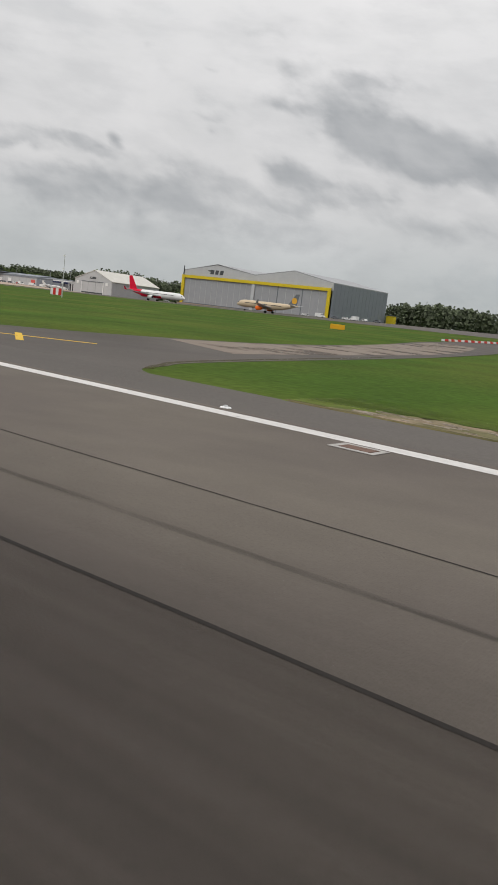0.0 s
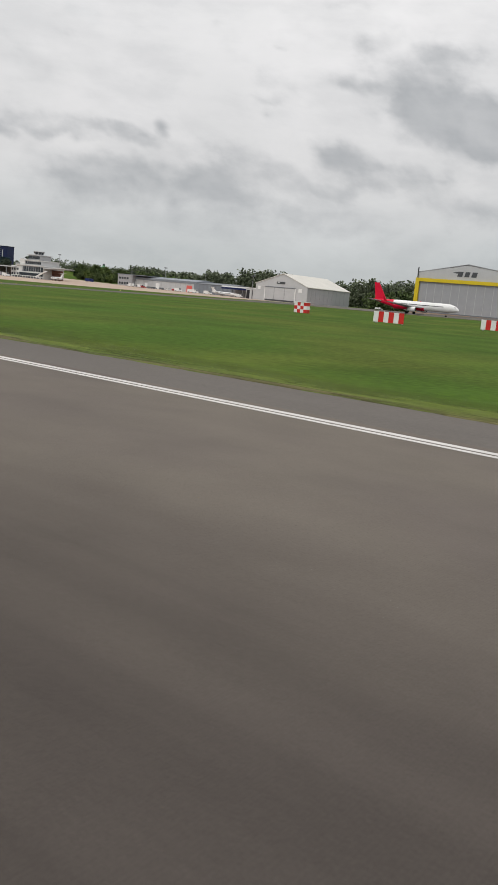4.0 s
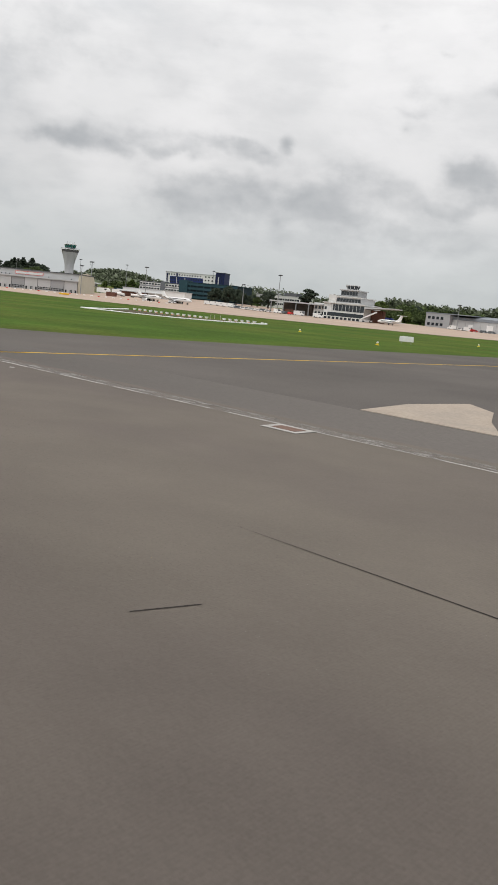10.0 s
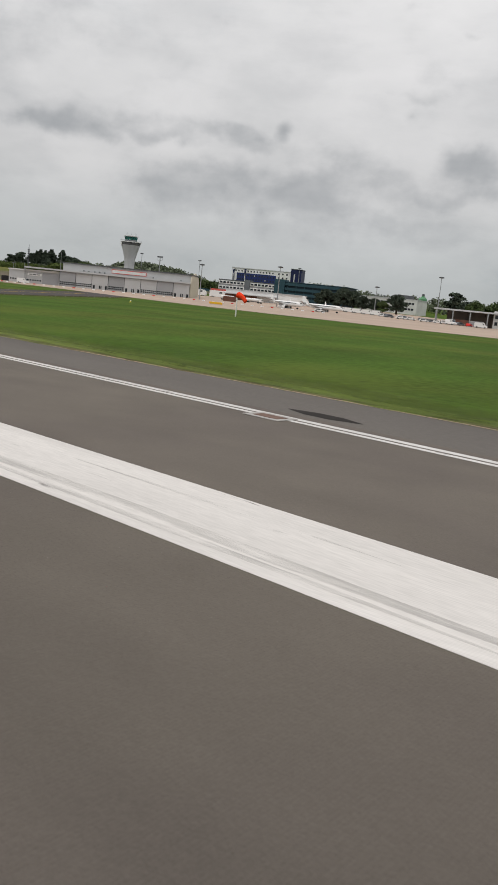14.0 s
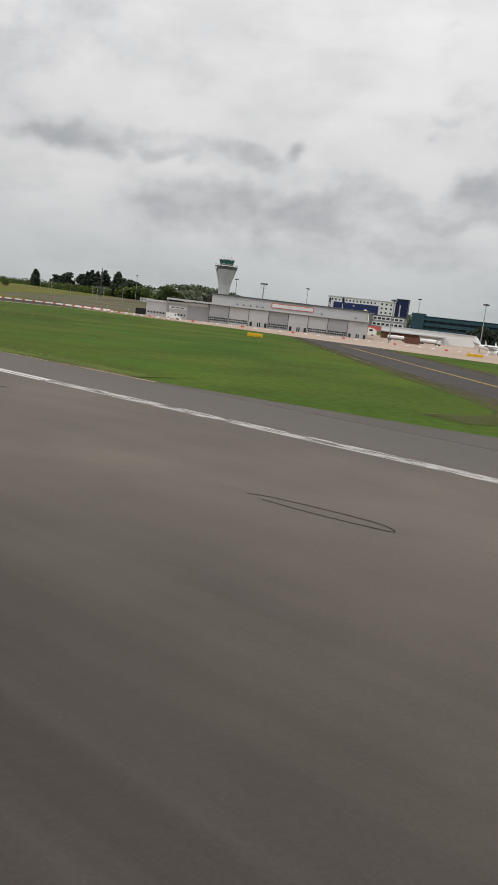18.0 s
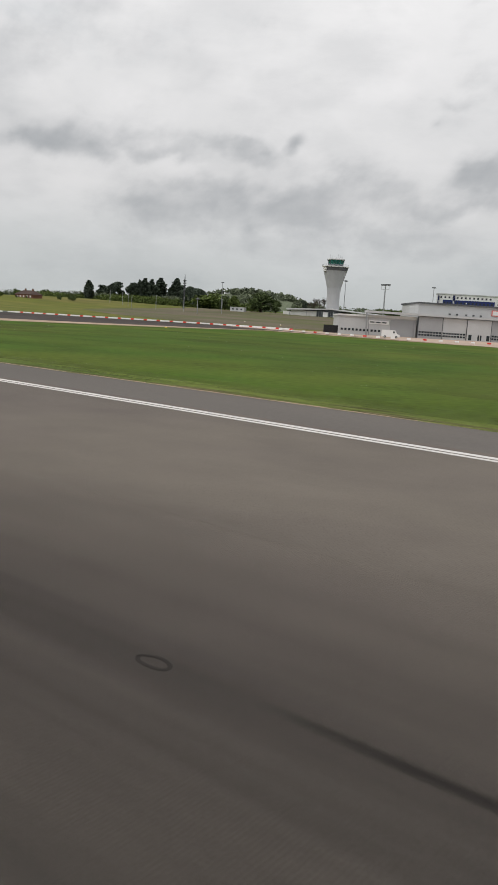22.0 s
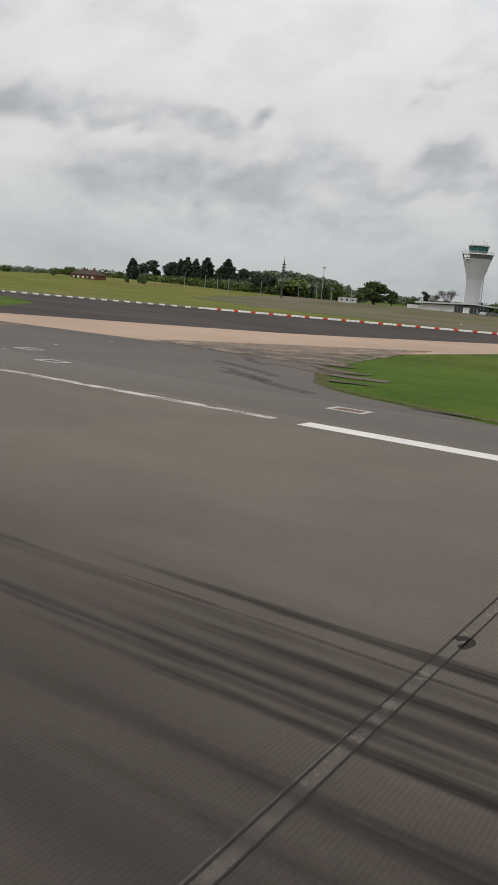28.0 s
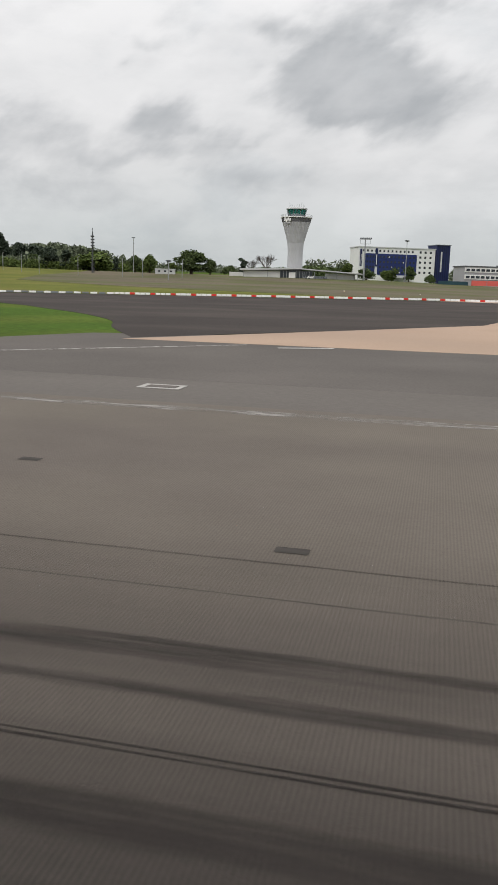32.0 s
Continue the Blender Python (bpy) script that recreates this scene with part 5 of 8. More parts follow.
    part("doorway", box(-1.6, 1.6, -3.4, -3.21, -2, 3.0), WHITE, b)
    for x in (-24, -12, 6, 11, 22, 32):
        part("roof_post", rod((x, -4.4, -3), (x, -4.4, 3.2), 0.14), STEEL, b)
    for k in range(10):
        part("mullion", box(-6 + 1.6 * k - 0.06, -6 + 1.6 * k + 0.06, -3.3, -3.21, -2, 3.8), STEEL, b)
    w = thing("white_wall", pose(-1003, 398, 7.9, 0, 0, 2), "plain white rendered boundary wall", "wall")
    part("panel", box(0, 14, 0, 0.6, -2, 2.6), OFFWHITE, w)
    for k in range(7):
        part("pier", box(k * 2.3, k * 2.3 + 0.3, -0.15, 0.6, -2, 2.75), OFFWHITE, w)


control_tower()

# ---- masts and poles ----


def flood_mast(x, y, h, label):
    m = thing("floodlight_mast", pose(x, y, land(x, y)), label, "mast", "floodlight masts")
    part("pole", rod((0, 0, -1), (0, 0, h), 0.5, None, 0.28, 10), STEEL, m)
    fr = part("lamp_frame", rod((-2.4, 0, h - 2.2), (2.4, 0, h - 2.2), 0.1, rod((-2.8, 0, h), (2.8, 0, h), 0.12)), STEEL, m)
    for k in range(6):
        part("floodlight", box(-2.6 + k, -1.9 + k, -0.5, -0.05, h + 0.05, h + 0.75), DSTEEL, fr)
    for x0 in (-2.4, 0, 2.4):
        part("stay", rod((x0, 0, h - 2.2), (x0, 0, h), 0.08, seg=5), STEEL, fr)
    return m


def light_pole(x, y, h, label="slim grey lighting column with a ring head"):
    m = thing("lighting_column", pose(x, y, land(x, y)), label, "lighting column", "lighting columns")
    part("pole", rod((0, 0, -1), (0, 0, h), 0.26, None, 0.14, 8), STEEL, m)
    part("lamp_head", lathe([(0.3, h - 0.2), (1.3, h), (1.3, h + 0.35), (0.3, h + 0.6)], 10), DSTEEL, m)


flood_mast(-936, 401, 19.8, "tall grey floodlight mast with two lamp bars")
for x, y, h in ((-917, 422.6, 20.5), (-862, 470, 23), (-768.8, 275.4, 16.2), (-743.5, 302.6, 18.6), (-735, 376, 14), (-686.4, 355.3, 21.0), (-664, 400, 18), (-605, 420, 14), (-590, 440, 16), (-560, 452, 14), (-478, 404, 14), (-969.3, 412.7, 21.5), (-1012, 330, 8)):
    light_pole(x, y, h)
ma = thing("radio_mast", pose(-1069, 380, land(-1069, 380)), "slim lattice radio mast with aerials above the trees", "radio mast")
part("pole", rod((0, 0, -1), (0, 0, 22), 0.4, None, 0.12), DSTEEL, ma)
for z in (13, 14.5, 16, 17.5):
    part("aerial_ring", lathe([(0.9, z), (1.0, z + 0.1), (1.0, z + 0.7), (0.3, z + 0.8)], 8), DSTEEL, ma)
for k in range(3):
    a = 2 * math.pi * k / 3
    part("stay", rod((0.9 * math.cos(a), 0.9 * math.sin(a), 0), (0.25 * math.cos(a), 0.25 * math.sin(a), 20), 0.08, seg=4), DSTEEL, ma)
pl = thing("tall_pole", pose(-1056, 402, land(-1056, 402)), "tall thin steel pole with a small head", "pole")
part("pole", rod((0, 0, -1), (0, 0, 17.6), 0.22, None, 0.16), STEEL, pl), part("head", box(-0.9, 0.9, -0.3, 0.3, 17.6, 18.0), DSTEEL, pl)
for x, y in ((-1080, 345), (-1062, 348), (-1041, 350), (-1013, 352), (-1130, 372), (-1110, 365), (-1095, 356), (-1032, 352)):
    f = thing("fence_pole", pose(x, y, land(x, y)), "slim grey post by the field fence", "post", "field posts")
    part("post", rod((0, 0, -0.5), (0, 0, 8.5), 0.14, seg=6), STEEL, f), part("arm", rod((0, 0, 8.4), (0.9, 0, 8.6), 0.09, seg=5), STEEL, f)
gm = thing("aerial_mast", pose(-212, 174.7, land(-212, 174.7)), "tall thin white aerial mast on the grass", "mast")
part("pole", rod((0, 0, -0.5), (0, 0, 14.0), 0.16, None, 0.09), LGREY, gm)
for z in (4.5, 9.0, 13.2):
    part("aerial", box(-0.45, 0.45, -0.25, -0.1, z, z + 0.5), WHITE, gm)
gt_ = thing("green_steel_tower", pose(-823, 585, 5.0), "green lattice lighting tower behind the trees", "tower")
part("shaft", box(-0.9, 0.9, -0.9, 0.9, 0, 16), GREENMESH, gt_), part("gallery", lathe([(2.2, 11.0), (3.4, 12.0), (3.4, 13.5), (1.6, 15.2)], 10), GREENMESH, gt_), part("top_lamp", box(-0.8, 0.8, -0.8, 0.8, 16, 17.5), DSTEEL, gt_)

# ---- aircraft ----


def aircraft(m, label, L=37.6, R=1.98, body=None, tail=None, engine=None, belly=None, rear=None, group="parked airliners", fin_h=None, wing=None, name="airliner", fin_patch=None):
    """A parked jet, nose towards +x, standing on its wheels."""
    body, tail, engine, wing = body or WHITE, tail or WHITE, engine or WHITE, wing or LGREY
    a = thing(name, m, label, "aircraft", group)
    zc = R * 1.95
    # nose to tail: share of the length, share of the radius, lift of the middle
    prof = [(0.0, 0.05, -0.35), (0.015, 0.35, -0.28), (0.05, 0.72, -0.12), (0.10, 0.95, -0.02), (0.16, 1, 0), (0.62, 1, 0), (0.74, 0.9, 0.1), (0.86, 0.6, 0.35), (0.95, 0.3, 0.6), (1.0, 0.1, 0.72)]
    seg = 20

    def ring(s, r, up):
        return [(L / 2 - s * L, R * r * math.cos(t), zc + R * up + R * r * math.sin(t)) for t in (2 * math.pi * k / seg for k in range(seg))]
    cut = 6
    part("fuselage", loft([ring(*p) for p in prof[:cut + 1]]), body, a)
    part("rear_fuselage", loft([ring(*p) for p in prof[cut:]]), rear or body, a, "tapered rear fuselage")
    if belly:
        part("belly_fairing", loft([[(x, R * 0.98 * math.cos(t), zc - 0.1 + R * 1.02 * math.sin(t)) for t in (math.pi + math.pi * k / 10 for k in range(11))] for x in (L * 0.12, -L * 0.24)]), belly, a)
    win = part("window_row", box(-L * 0.26, L * 0.34, -R * 1.005, R * 1.005, zc + 0.35, zc + 0.62), GLASS, a, "row of dark cabin windows")
    part("cockpit_glass", box(L * 0.445, L * 0.462, -R * 0.55, R * 0.55, zc + 0.25, zc + 0.72), GLASS, a)
    span = L * 0.455
    for s in (1, -1):
        part("wing", loft([[(L * 0.10, s * R * 0.7, zc - 1.0), (-L * 0.10, s * R * 0.7, zc - 1.0), (-L * 0.10, s * R * 0.7, zc - 0.55), (L * 0.10, s * R * 0.7, zc - 0.45)],
                           [(-L * 0.105, s * span, zc + 0.75), (-L * 0.145, s * span, zc + 0.75), (-L * 0.145, s * span, zc + 0.85), (-L * 0.105, s * span, zc + 0.87)]]), wing, a)
        part("tailplane", loft([[(-L * 0.385, s * 0.4, zc + 0.9), (-L * 0.485, s * 0.4, zc + 0.9), (-L * 0.485, s * 0.4, zc + 1.15), (-L * 0.385, s * 0.4, zc + 1.2)],
                                [(-L * 0.462, s * L * 0.165, zc + 1.6), (-L * 0.495, s * L * 0.165, zc + 1.6), (-L * 0.495, s * L * 0.165, zc + 1.68), (-L * 0.462, s * L * 0.165, zc + 1.7)]]), wing, a)
        ex, ey, ez = L * 0.075, s * L * 0.153, zc - 1.75
        n = part("engine", lathe([(0.9, 0), (1.12, 0.25), (1.2, 1.4), (1.05, 2.6), (0.7, 3.6), (0.4, 3.9)], 16), engine, a, "turbofan engine nacelle")
        n.matrix_basis = pose(ex, ey, ez, 0, -90, 0)
        part("intake", lathe([(0.85, -0.03), (0.2, -0.02)], 16), DARK, n)
        part("pylon", box(ex - 3.6, ex - 0.6, ey - 0.15, ey + 0.15, ez + 0.8, zc - 0.4), wing, a)
        leg = part("main_gear", rod((-L * 0.045, s * L * 0.095, 0.6), (-L * 0.045, s * L * 0.09, zc - 0.9), 0.16), STEEL, a)
        for dy in (-0.42, 0.42):
            part("wheel", rod((-L * 0.045, s * L * 0.095 + dy - 0.18, 0.58), (-L * 0.045, s * L * 0.095 + dy + 0.18, 0.58), 0.58, seg=14), TYRE, leg)
        part("winglet", loft([[(-L * 0.105, s * span, zc + 0.8), (-L * 0.145, s * span, zc + 0.8), (-L * 0.145, s * (span + 0.12), zc + 0.8), (-L * 0.105, s * (span + 0.12), zc + 0.8)], [(-L * 0.14, s * (span + 0.6), zc + 2.6), (-L * 0.155, s * (span + 0.6), zc + 2.6), (-L * 0.155, s * (span + 0.68), zc + 2.6), (-L * 0.14, s * (span + 0.68), zc + 2.6)]]), tail, a)
    fh = fin_h or L * 0.157
    fz = zc + R * 0.75
    part("fin", loft([[(-L * 0.34, -0.2, fz), (-L * 0.475, -0.2, fz + 0.2), (-L * 0.475, 0.2, fz + 0.2), (-L * 0.34, 0.2, fz)], [(-L * 0.45, -0.09, fz + fh), (-L * 0.505, -0.09, fz + fh), (-L * 0.505, 0.09, fz + fh), (-L * 0.45, 0.09, fz + fh)]]), tail, a, "tall swept tail fin")
    if fin_patch:
        part("fin_disc", rod((-L * 0.435, -0.32, fz + fh * 0.42), (-L * 0.435, 0.32, fz + fh * 0.42), fh * 0.26, seg=16), fin_patch, a, "golden disc on the fin")
    nl = part("nose_gear", rod((L * 0.36, 0, 0.4), (L * 0.36, 0, zc - 1.5), 0.12), STEEL, a)
    for dy in (-0.25, 0.25):
        part("wheel", rod((L * 0.36, dy - 0.12, 0.4), (L * 0.36, dy + 0.12, 0.4), 0.4, seg=12), TYRE, nl)
    return a


def bizjet(m, label):
    a = thing("business_jet", m, label, "aircraft", "small white jets")
    R, L, z = 1.0, 17.0, 1.75
    prof = [(0, 0.08, -0.2), (0.06, 0.55, -0.12), (0.16, 0.95, 0), (0.6, 1, 0), (0.8, 0.7, 0.2), (1, 0.15, 0.5)]
    part("fuselage", loft([[(L / 2 - s * L, R * r * math.cos(t), z + R * up + R * r * math.sin(t)) for t in (2 * math.pi * k / 14 for k in range(14))] for s, r, up in prof]), WHITE, a)
    part("window_row", box(-2, 5, -R * 1.005, R * 1.005, z + 0.2, z + 0.45), GLASS, a)
    for s in (1, -1):
        part("wing", loft([[(1.5, s * 0.6, z - 0.75), (-2.2, s * 0.6, z - 0.75), (-2.2, s * 0.6, z - 0.5), (1.5, s * 0.6, z - 0.5)], [(-2.2, s * 8, z - 0.2), (-3.2, s * 8, z - 0.2), (-3.2, s * 8, z - 0.1), (-2.2, s * 8, z - 0.1)]]), LGREY, a)
        e = part("engine", lathe([(0.45, 0), (0.58, 0.4), (0.55, 1.8), (0.3, 2.5)], 12), LGREY, a)
        e.matrix_basis = pose(-3.0, s * 1.55, z + 0.55, 0, -90, 0)
        part("main_gear", rod((-1.2, s * 1.4, 0.0), (-1.2, s * 1.4, z - 0.5), 0.22), TYRE, a)
    part("fin", loft([[(-5.2, -0.12, z + 0.8), (-8.0, -0.12, z + 0.9), (-8.0, 0.12, z + 0.9), (-5.2, 0.12, z + 0.8)], [(-7.6, -0.06, z + 3.6), (-9.2, -0.06, z + 3.6), (-9.2, 0.06, z + 3.6), (-7.6, 0.06, z + 3.6)]]), WHITE, a)
    part("tailplane", loft([[(-7.8, -3.2, z + 3.5), (-9.0, -3.2, z + 3.5), (-9.0, -3.2, z + 3.62), (-7.8, -3.2, z + 3.62)], [(-7.8, 3.2, z + 3.5), (-9.0, 3.2, z + 3.5), (-9.0, 3.2, z + 3.62), (-7.8, 3.2, z + 3.62)]]), WHITE, a)
    part("nose_gear", rod((6, 0, 0), (6, 0, z - 0.7), 0.15), TYRE, a)
    return a


aircraft(pose(-336.5, 349, land(-334, 349) + 0.05, 0, 0, 3), "parked white airliner with crimson tail and rear fuselage", L=44.0, R=2.05, fin_h=8.0, tail=CRIMSON, rear=CRIMSON, belly=CRIMSON)
aircraft(pose(-257.5, 352, land(-257, 352) + 0.05, 0, 0, 184), "parked cream airliner with golden engine and tail disc", L=38.5, body=BEIGE, rear=BEIGE, tail=DGREY, engine=ORANGE, fin_patch=GOLD)
aircraft(pose(-719, 306, land(-719, 306) + 0.05, 0, 0, 12), "parked small white regional airliner", L=21, R=1.15, group="parked airliners")
aircraft(pose(-735, 299, land(-735, 299) + 0.05, 0, 0, 10), "parked small white propliner with low wing", L=17.5, R=1.15, group="parked airliners")
for x, y, a in ((-508, 412, 20), (-606, 352, 170), (-372, 420, 170), (-365, 432, 170)):
    bizjet(pose(x, y, land(x, y) + 0.05, 0, 0, a), "small white business jet parked outside the sheds")

# ---- vehicles ----


def vehicle(name, m, label, L, W, H, mat, cab=0.3, glass_h=0.35, group="parked vehicles", box_mat=None):
    """A van, truck or car, nose towards +x."""
    v = thing(name, m, label, "vehicle", group)
    nose = L * cab
    z0 = 0.35
    hood = 0.55 * H if name in ("car", "van") else 0.9 * H
    part("body", prism([(-L / 2, z0), (L / 2, z0), (L / 2, z0 + 0.28 * H), (L / 2 - 0.1, hood * 0.8), (L / 2 - nose * 0.5, hood), (L / 2 - nose * 0.9, H), (-L / 2 + (0.5 if name == "car" else 0.05), H), (-L / 2, hood)], -W / 2, W / 2), box_mat or mat, v)
    part("windscreen", prism([(L / 2 - nose * 0.52, hood * 1.02), (L / 2 - nose * 0.45, hood * 1.02), (L / 2 - nose * 0.83, H * 0.96), (L / 2 - nose * 0.9, H * 0.96)], -W * 0.44, W * 0.44), GLASS, v)
    part("side_glass", box(-L * (0.3 if name in ("car", "coach") else -0.12), L / 2 - nose * 0.95, -W / 2 - 0.01, W / 2 + 0.01, H * 0.62, H * 0.86), GLASS, v)
    for x in (-L * 0.31, L * 0.31):
        for s in (1, -1):
            w = part("wheel", rod((x, s * (W / 2 - 0.22), 0.36), (x, s * (W / 2 + 0.02), 0.36), 0.36, seg=12), TYRE, v)
            part("hub", rod((x, s * (W / 2 + 0.02), 0.36), (x, s * (W / 2 + 0.04), 0.36), 0.2, seg=8), STEEL, w)
    for s in (1, -1):
        part("headlight", box(L / 2 - 0.02, L / 2 + 0.03, s * W * 0.38 - 0.18, s * W * 0.38 + 0.18, z0 + 0.3, z0 + 0.5), LGREY, v)
    return v


def place(x, y, a=0.0):
    return pose(x, y, land(x, y) + 0.06, 0, 0, a)


van = vehicle("van", place(-738, 349, 20), "white van parked in a row on the apron", 5.6, 2.0, 2.4, WHITE)
for k in range(1, 5):
    copy_thing(van, place(-738 + 6.0 * k, 349 - 0.8 * k, 20))
for x, y, a in ((-655, 338, 30), (-668, 335, -20), (-640, 336, 10), (-557, 420, 0), (-548, 424, 5), (-541, 420, 0), (-530, 421, 12), (-500, 418, 30), (-600, 425, 0), (-610, 424, 180), (-244, 385, 10), (-226, 392, 160), (-833, 221, 30)):
    copy_thing(van, place(x, y, a))
car = vehicle("car", place(-236, 388, 175), "dark grey car parked near the big hangar", 4.4, 1.8, 1.45, DGREY, 0.35)
for x, y, a in ((-215, 398, 170), (-962, 392, 170), (-957, 391, 10), (-955, 393, 160), (-585, 424, 0), (-590, 424, 0), (-578, 425, 0), (-904, 480, 20), (-897, 482, 20), (-889, 486, 20), (-645, 341, 40), (-706, 344, 20), (-702, 338, 60), (-697, 343, 15), (-692, 339, 20), (-684, 341, 30), (-679, 338, 10), (-672, 342, 20), (-666, 340, 75), (-711, 347, 10), (-688, 345, 20)):
    copy_thing(car, place(x, y, a))
wcar = vehicle("car", place(-230, 390, 10), "white car parked near the buildings", 4.4, 1.8, 1.45, WHITE, 0.35)
for x, y, a in ((-253, 384, 0), (-222, 396, 150), (-960, 391.5, 5), (-680, 332, 20), (-674, 334, 15), (-605, 425, 0), (-573, 426, 0), (-716, 300, 20), (-140, 450, 0), (-128, 452, 0), (-150, 455, 0), (-398, 425, 0), (-708, 341, 15), (-700, 346, 20), (-694, 335, 20), (-689, 336, 15), (-676, 345, 25), (-670, 337, 30), (-714, 350, 20)):
    copy_thing(wcar, place(x, y, a))
rcar = vehicle("car", place(-660, 337, 100), "red car parked by the terminal", 4.4, 1.8, 1.45, RED, 0.35)
copy_thing(rcar, place(-596, 424, 0)), copy_thing(rcar, place(-562, 422, 10))
tr = vehicle("truck", place(-828, 352, 25), "white box lorry parked by the sheds", 9.5, 2.5, 3.6, WHITE, 0.2)
copy_thing(tr, place(-832, 338, 25)), copy_thing(tr, place(-820, 342, 25)), copy_thing(tr, place(-808, 347, 25))
vehicle("truck", place(-652, 420, 15), "blue and white lorry parked by the terminal", 6.5, 2.3, 2.6, NAVY, 0.25)


def tanker(m):
    t = thing("fuel_tanker", m, "white articulated fuel tanker on the apron", "tanker", "parked vehicles")
    k = part("tank", lathe([(0.5, 0), (1.3, 0.25), (1.35, 5), (1.35, 11), (1.3, 11.8), (0.5, 12)], 16), WHITE, t, "long white cylindrical tank")
    k.matrix_basis = pose(-6, 0, 2.5, 0, 90, 0)
    part("chassis", box(-6, 9, -1.0, 1.0, 0.7, 1.1), DSTEEL, t), part("cab", box(6.6, 9, -1.2, 1.2, 1.0, 3.5, None, 0.2), WHITE, t), part("windscreen", box(8.95, 9.05, -1.05, 1.05, 2.3, 3.2), GLASS, t)
    for x in (-5, -3.7, 5.5, 8):
        for s in (1, -1):
            part("wheel", rod((x, s * 0.85, 0.5), (x, s * 1.2, 0.5), 0.5, seg=12), TYRE, t)
    return t


t1 = tanker(place(-790, 318, 20) @ Matrix.Scale(0.62, 4))
copy_thing(t1, place(-776, 322, 18) @ Matrix.Scale(1.0, 4))


def container(x, y, a, mat, label):
    c = thing("container", place(x, y, a), label, "container", "apron containers")
    part("box_body", box(-3, 3, -1.2, 1.2, 0.1, 2.6), mat, c)
    for k in range(-5, 6):
        part("rib", box(k * 0.5 - 0.06, k * 0.5 + 0.06, -1.26, -1.2, 0.2, 2.5), mat, c)


for x, y, a, mt, lb in ((-860, 230, 35, DARK, "black steel container by the hangar"), (-772, 300, 20, BRICK, "dark red container on the apron"), (-660, 344, 12, MGREY, "grey container by the terminal"), (-668, 346, 12, BRICK, "rusty red container by the terminal")):
    container(x, y, a, mt, lb)

# ---- airfield signs, markers and barriers ----


def arrow_sign(x, y, a, letter):
    s = thing("taxiway_sign", place(x, y, a) @ Matrix.Scale(0.44, 4), "small yellow taxiway sign reading " + letter + " with an arrow", "sign")
    part("casing", box(-1.28, 1.28, -0.10, 0.42, 0.22, 2.12, None, 0.03), WHITE, s, "white box casing")
    part("panel", box(-1.18, 1.22, -0.12, -0.105, 0.3, 2.04), YELLOW, s, "yellow sign face")
    for px in (-1.0, 1.0):
        part("leg", rod((px, 0, -0.3), (px, 0, 0.4), 0.05, seg=6), STEEL, s)
    for nm, txt, dx in (("letter", letter, -0.75), ("arrow", "\u2192", -0.05)):
        cu = bpy.data.curves.new(nm, "FONT")
        cu.body, cu.size, cu.extrude, cu.offset = txt, 1.25, 0.01, 0.02
        tmp = bpy.data.objects.new("tmp", cu)
        scene.collection.objects.link(tmp)
        me = bpy.data.meshes.new_from_object(tmp.evaluated_get(bpy.context.evaluated_depsgraph_get()))
        bpy.data.objects.remove(tmp)
        me.materials.clear()
        me.materials.append(DARK)
        o = new(nm, me)
        o.parent, o.matrix_basis = s, pose(dx, -0.14, 0.75, 90, 0, 0)


arrow_sign(-809.6, 48.6, 8, "F"), arrow_sign(-336.4, 41.2, 20, "L")


def board(x, y, a, w, h, mat, label, z=0.0):
    b = thing("sign_board", place(x, y, a), label, "sign", "airfield boards")
    part("face", box(-w / 2, w / 2, -0.15, 0.15, 0.3, 0.3 + h, None, 0.04), mat, b)
    n = max(2, int(w / 2.5))
    for k in range(n):
        px = -w / 2 + 0.4 + (w - 0.8) * k / (n - 1)
        part("leg", rod((px, 0.05, -0.4), (px, 0.05, 0.4), 0.07, seg=6), STEEL, b)
    return b


board(-122, 200, 30, 4.2, 1.4, AMBER, "orange-yellow board standing on the grass")
for x, y, a, w in ((-722, 136, 30, 3.4), (-711, 226, 40, 5.0)):
    b = board(x, y, a, w, 0.8, AMBER, "low orange-yellow taxiway board with plain bars")
    for k in range(int(w / 1.6)):
        part("bar", box(-w / 2 + 0.5 + 1.6 * k, -w / 2 + 1.4 + 1.6 * k, -0.2, -0.155, 0.5, 0.9), YELLOW, b)
wb = board(-365.9, 120.3, 25, 5.2, 0.95, WHITE, "long plain white board standing on the grass")
part("end_cap", box(-3.0, -2.7, -0.2, 0.2, 0.3, 1.0), LGREY, wb)
board(-450.3, 124, 30, 2.5, 0.95, WHITE, "short plain white board standing on the grass")
board(-852.5, 79.6, 8, 0.9, 0.8, YELLOW, "small plain yellow marker board")
mb2 = board(-482.6, 46.0, 20, 0.42, 0.62, AMBER, "small orange-yellow marker sign with a cream stripe")
part("bar", box(-0.04, 0.05, -0.2, -0.155, 0.33, 0.9), CREAM, mb2)


def ring_post():
    """A round post with a cap and a foot collar."""
    return lathe([(0.0, -0.1), (0.16, -0.1), (0.16, 0.05), (0.075, 0.08), (0.075, 1.0), (0.10, 1.02), (0.10, 1.12), (0.0, 1.16)], 10)


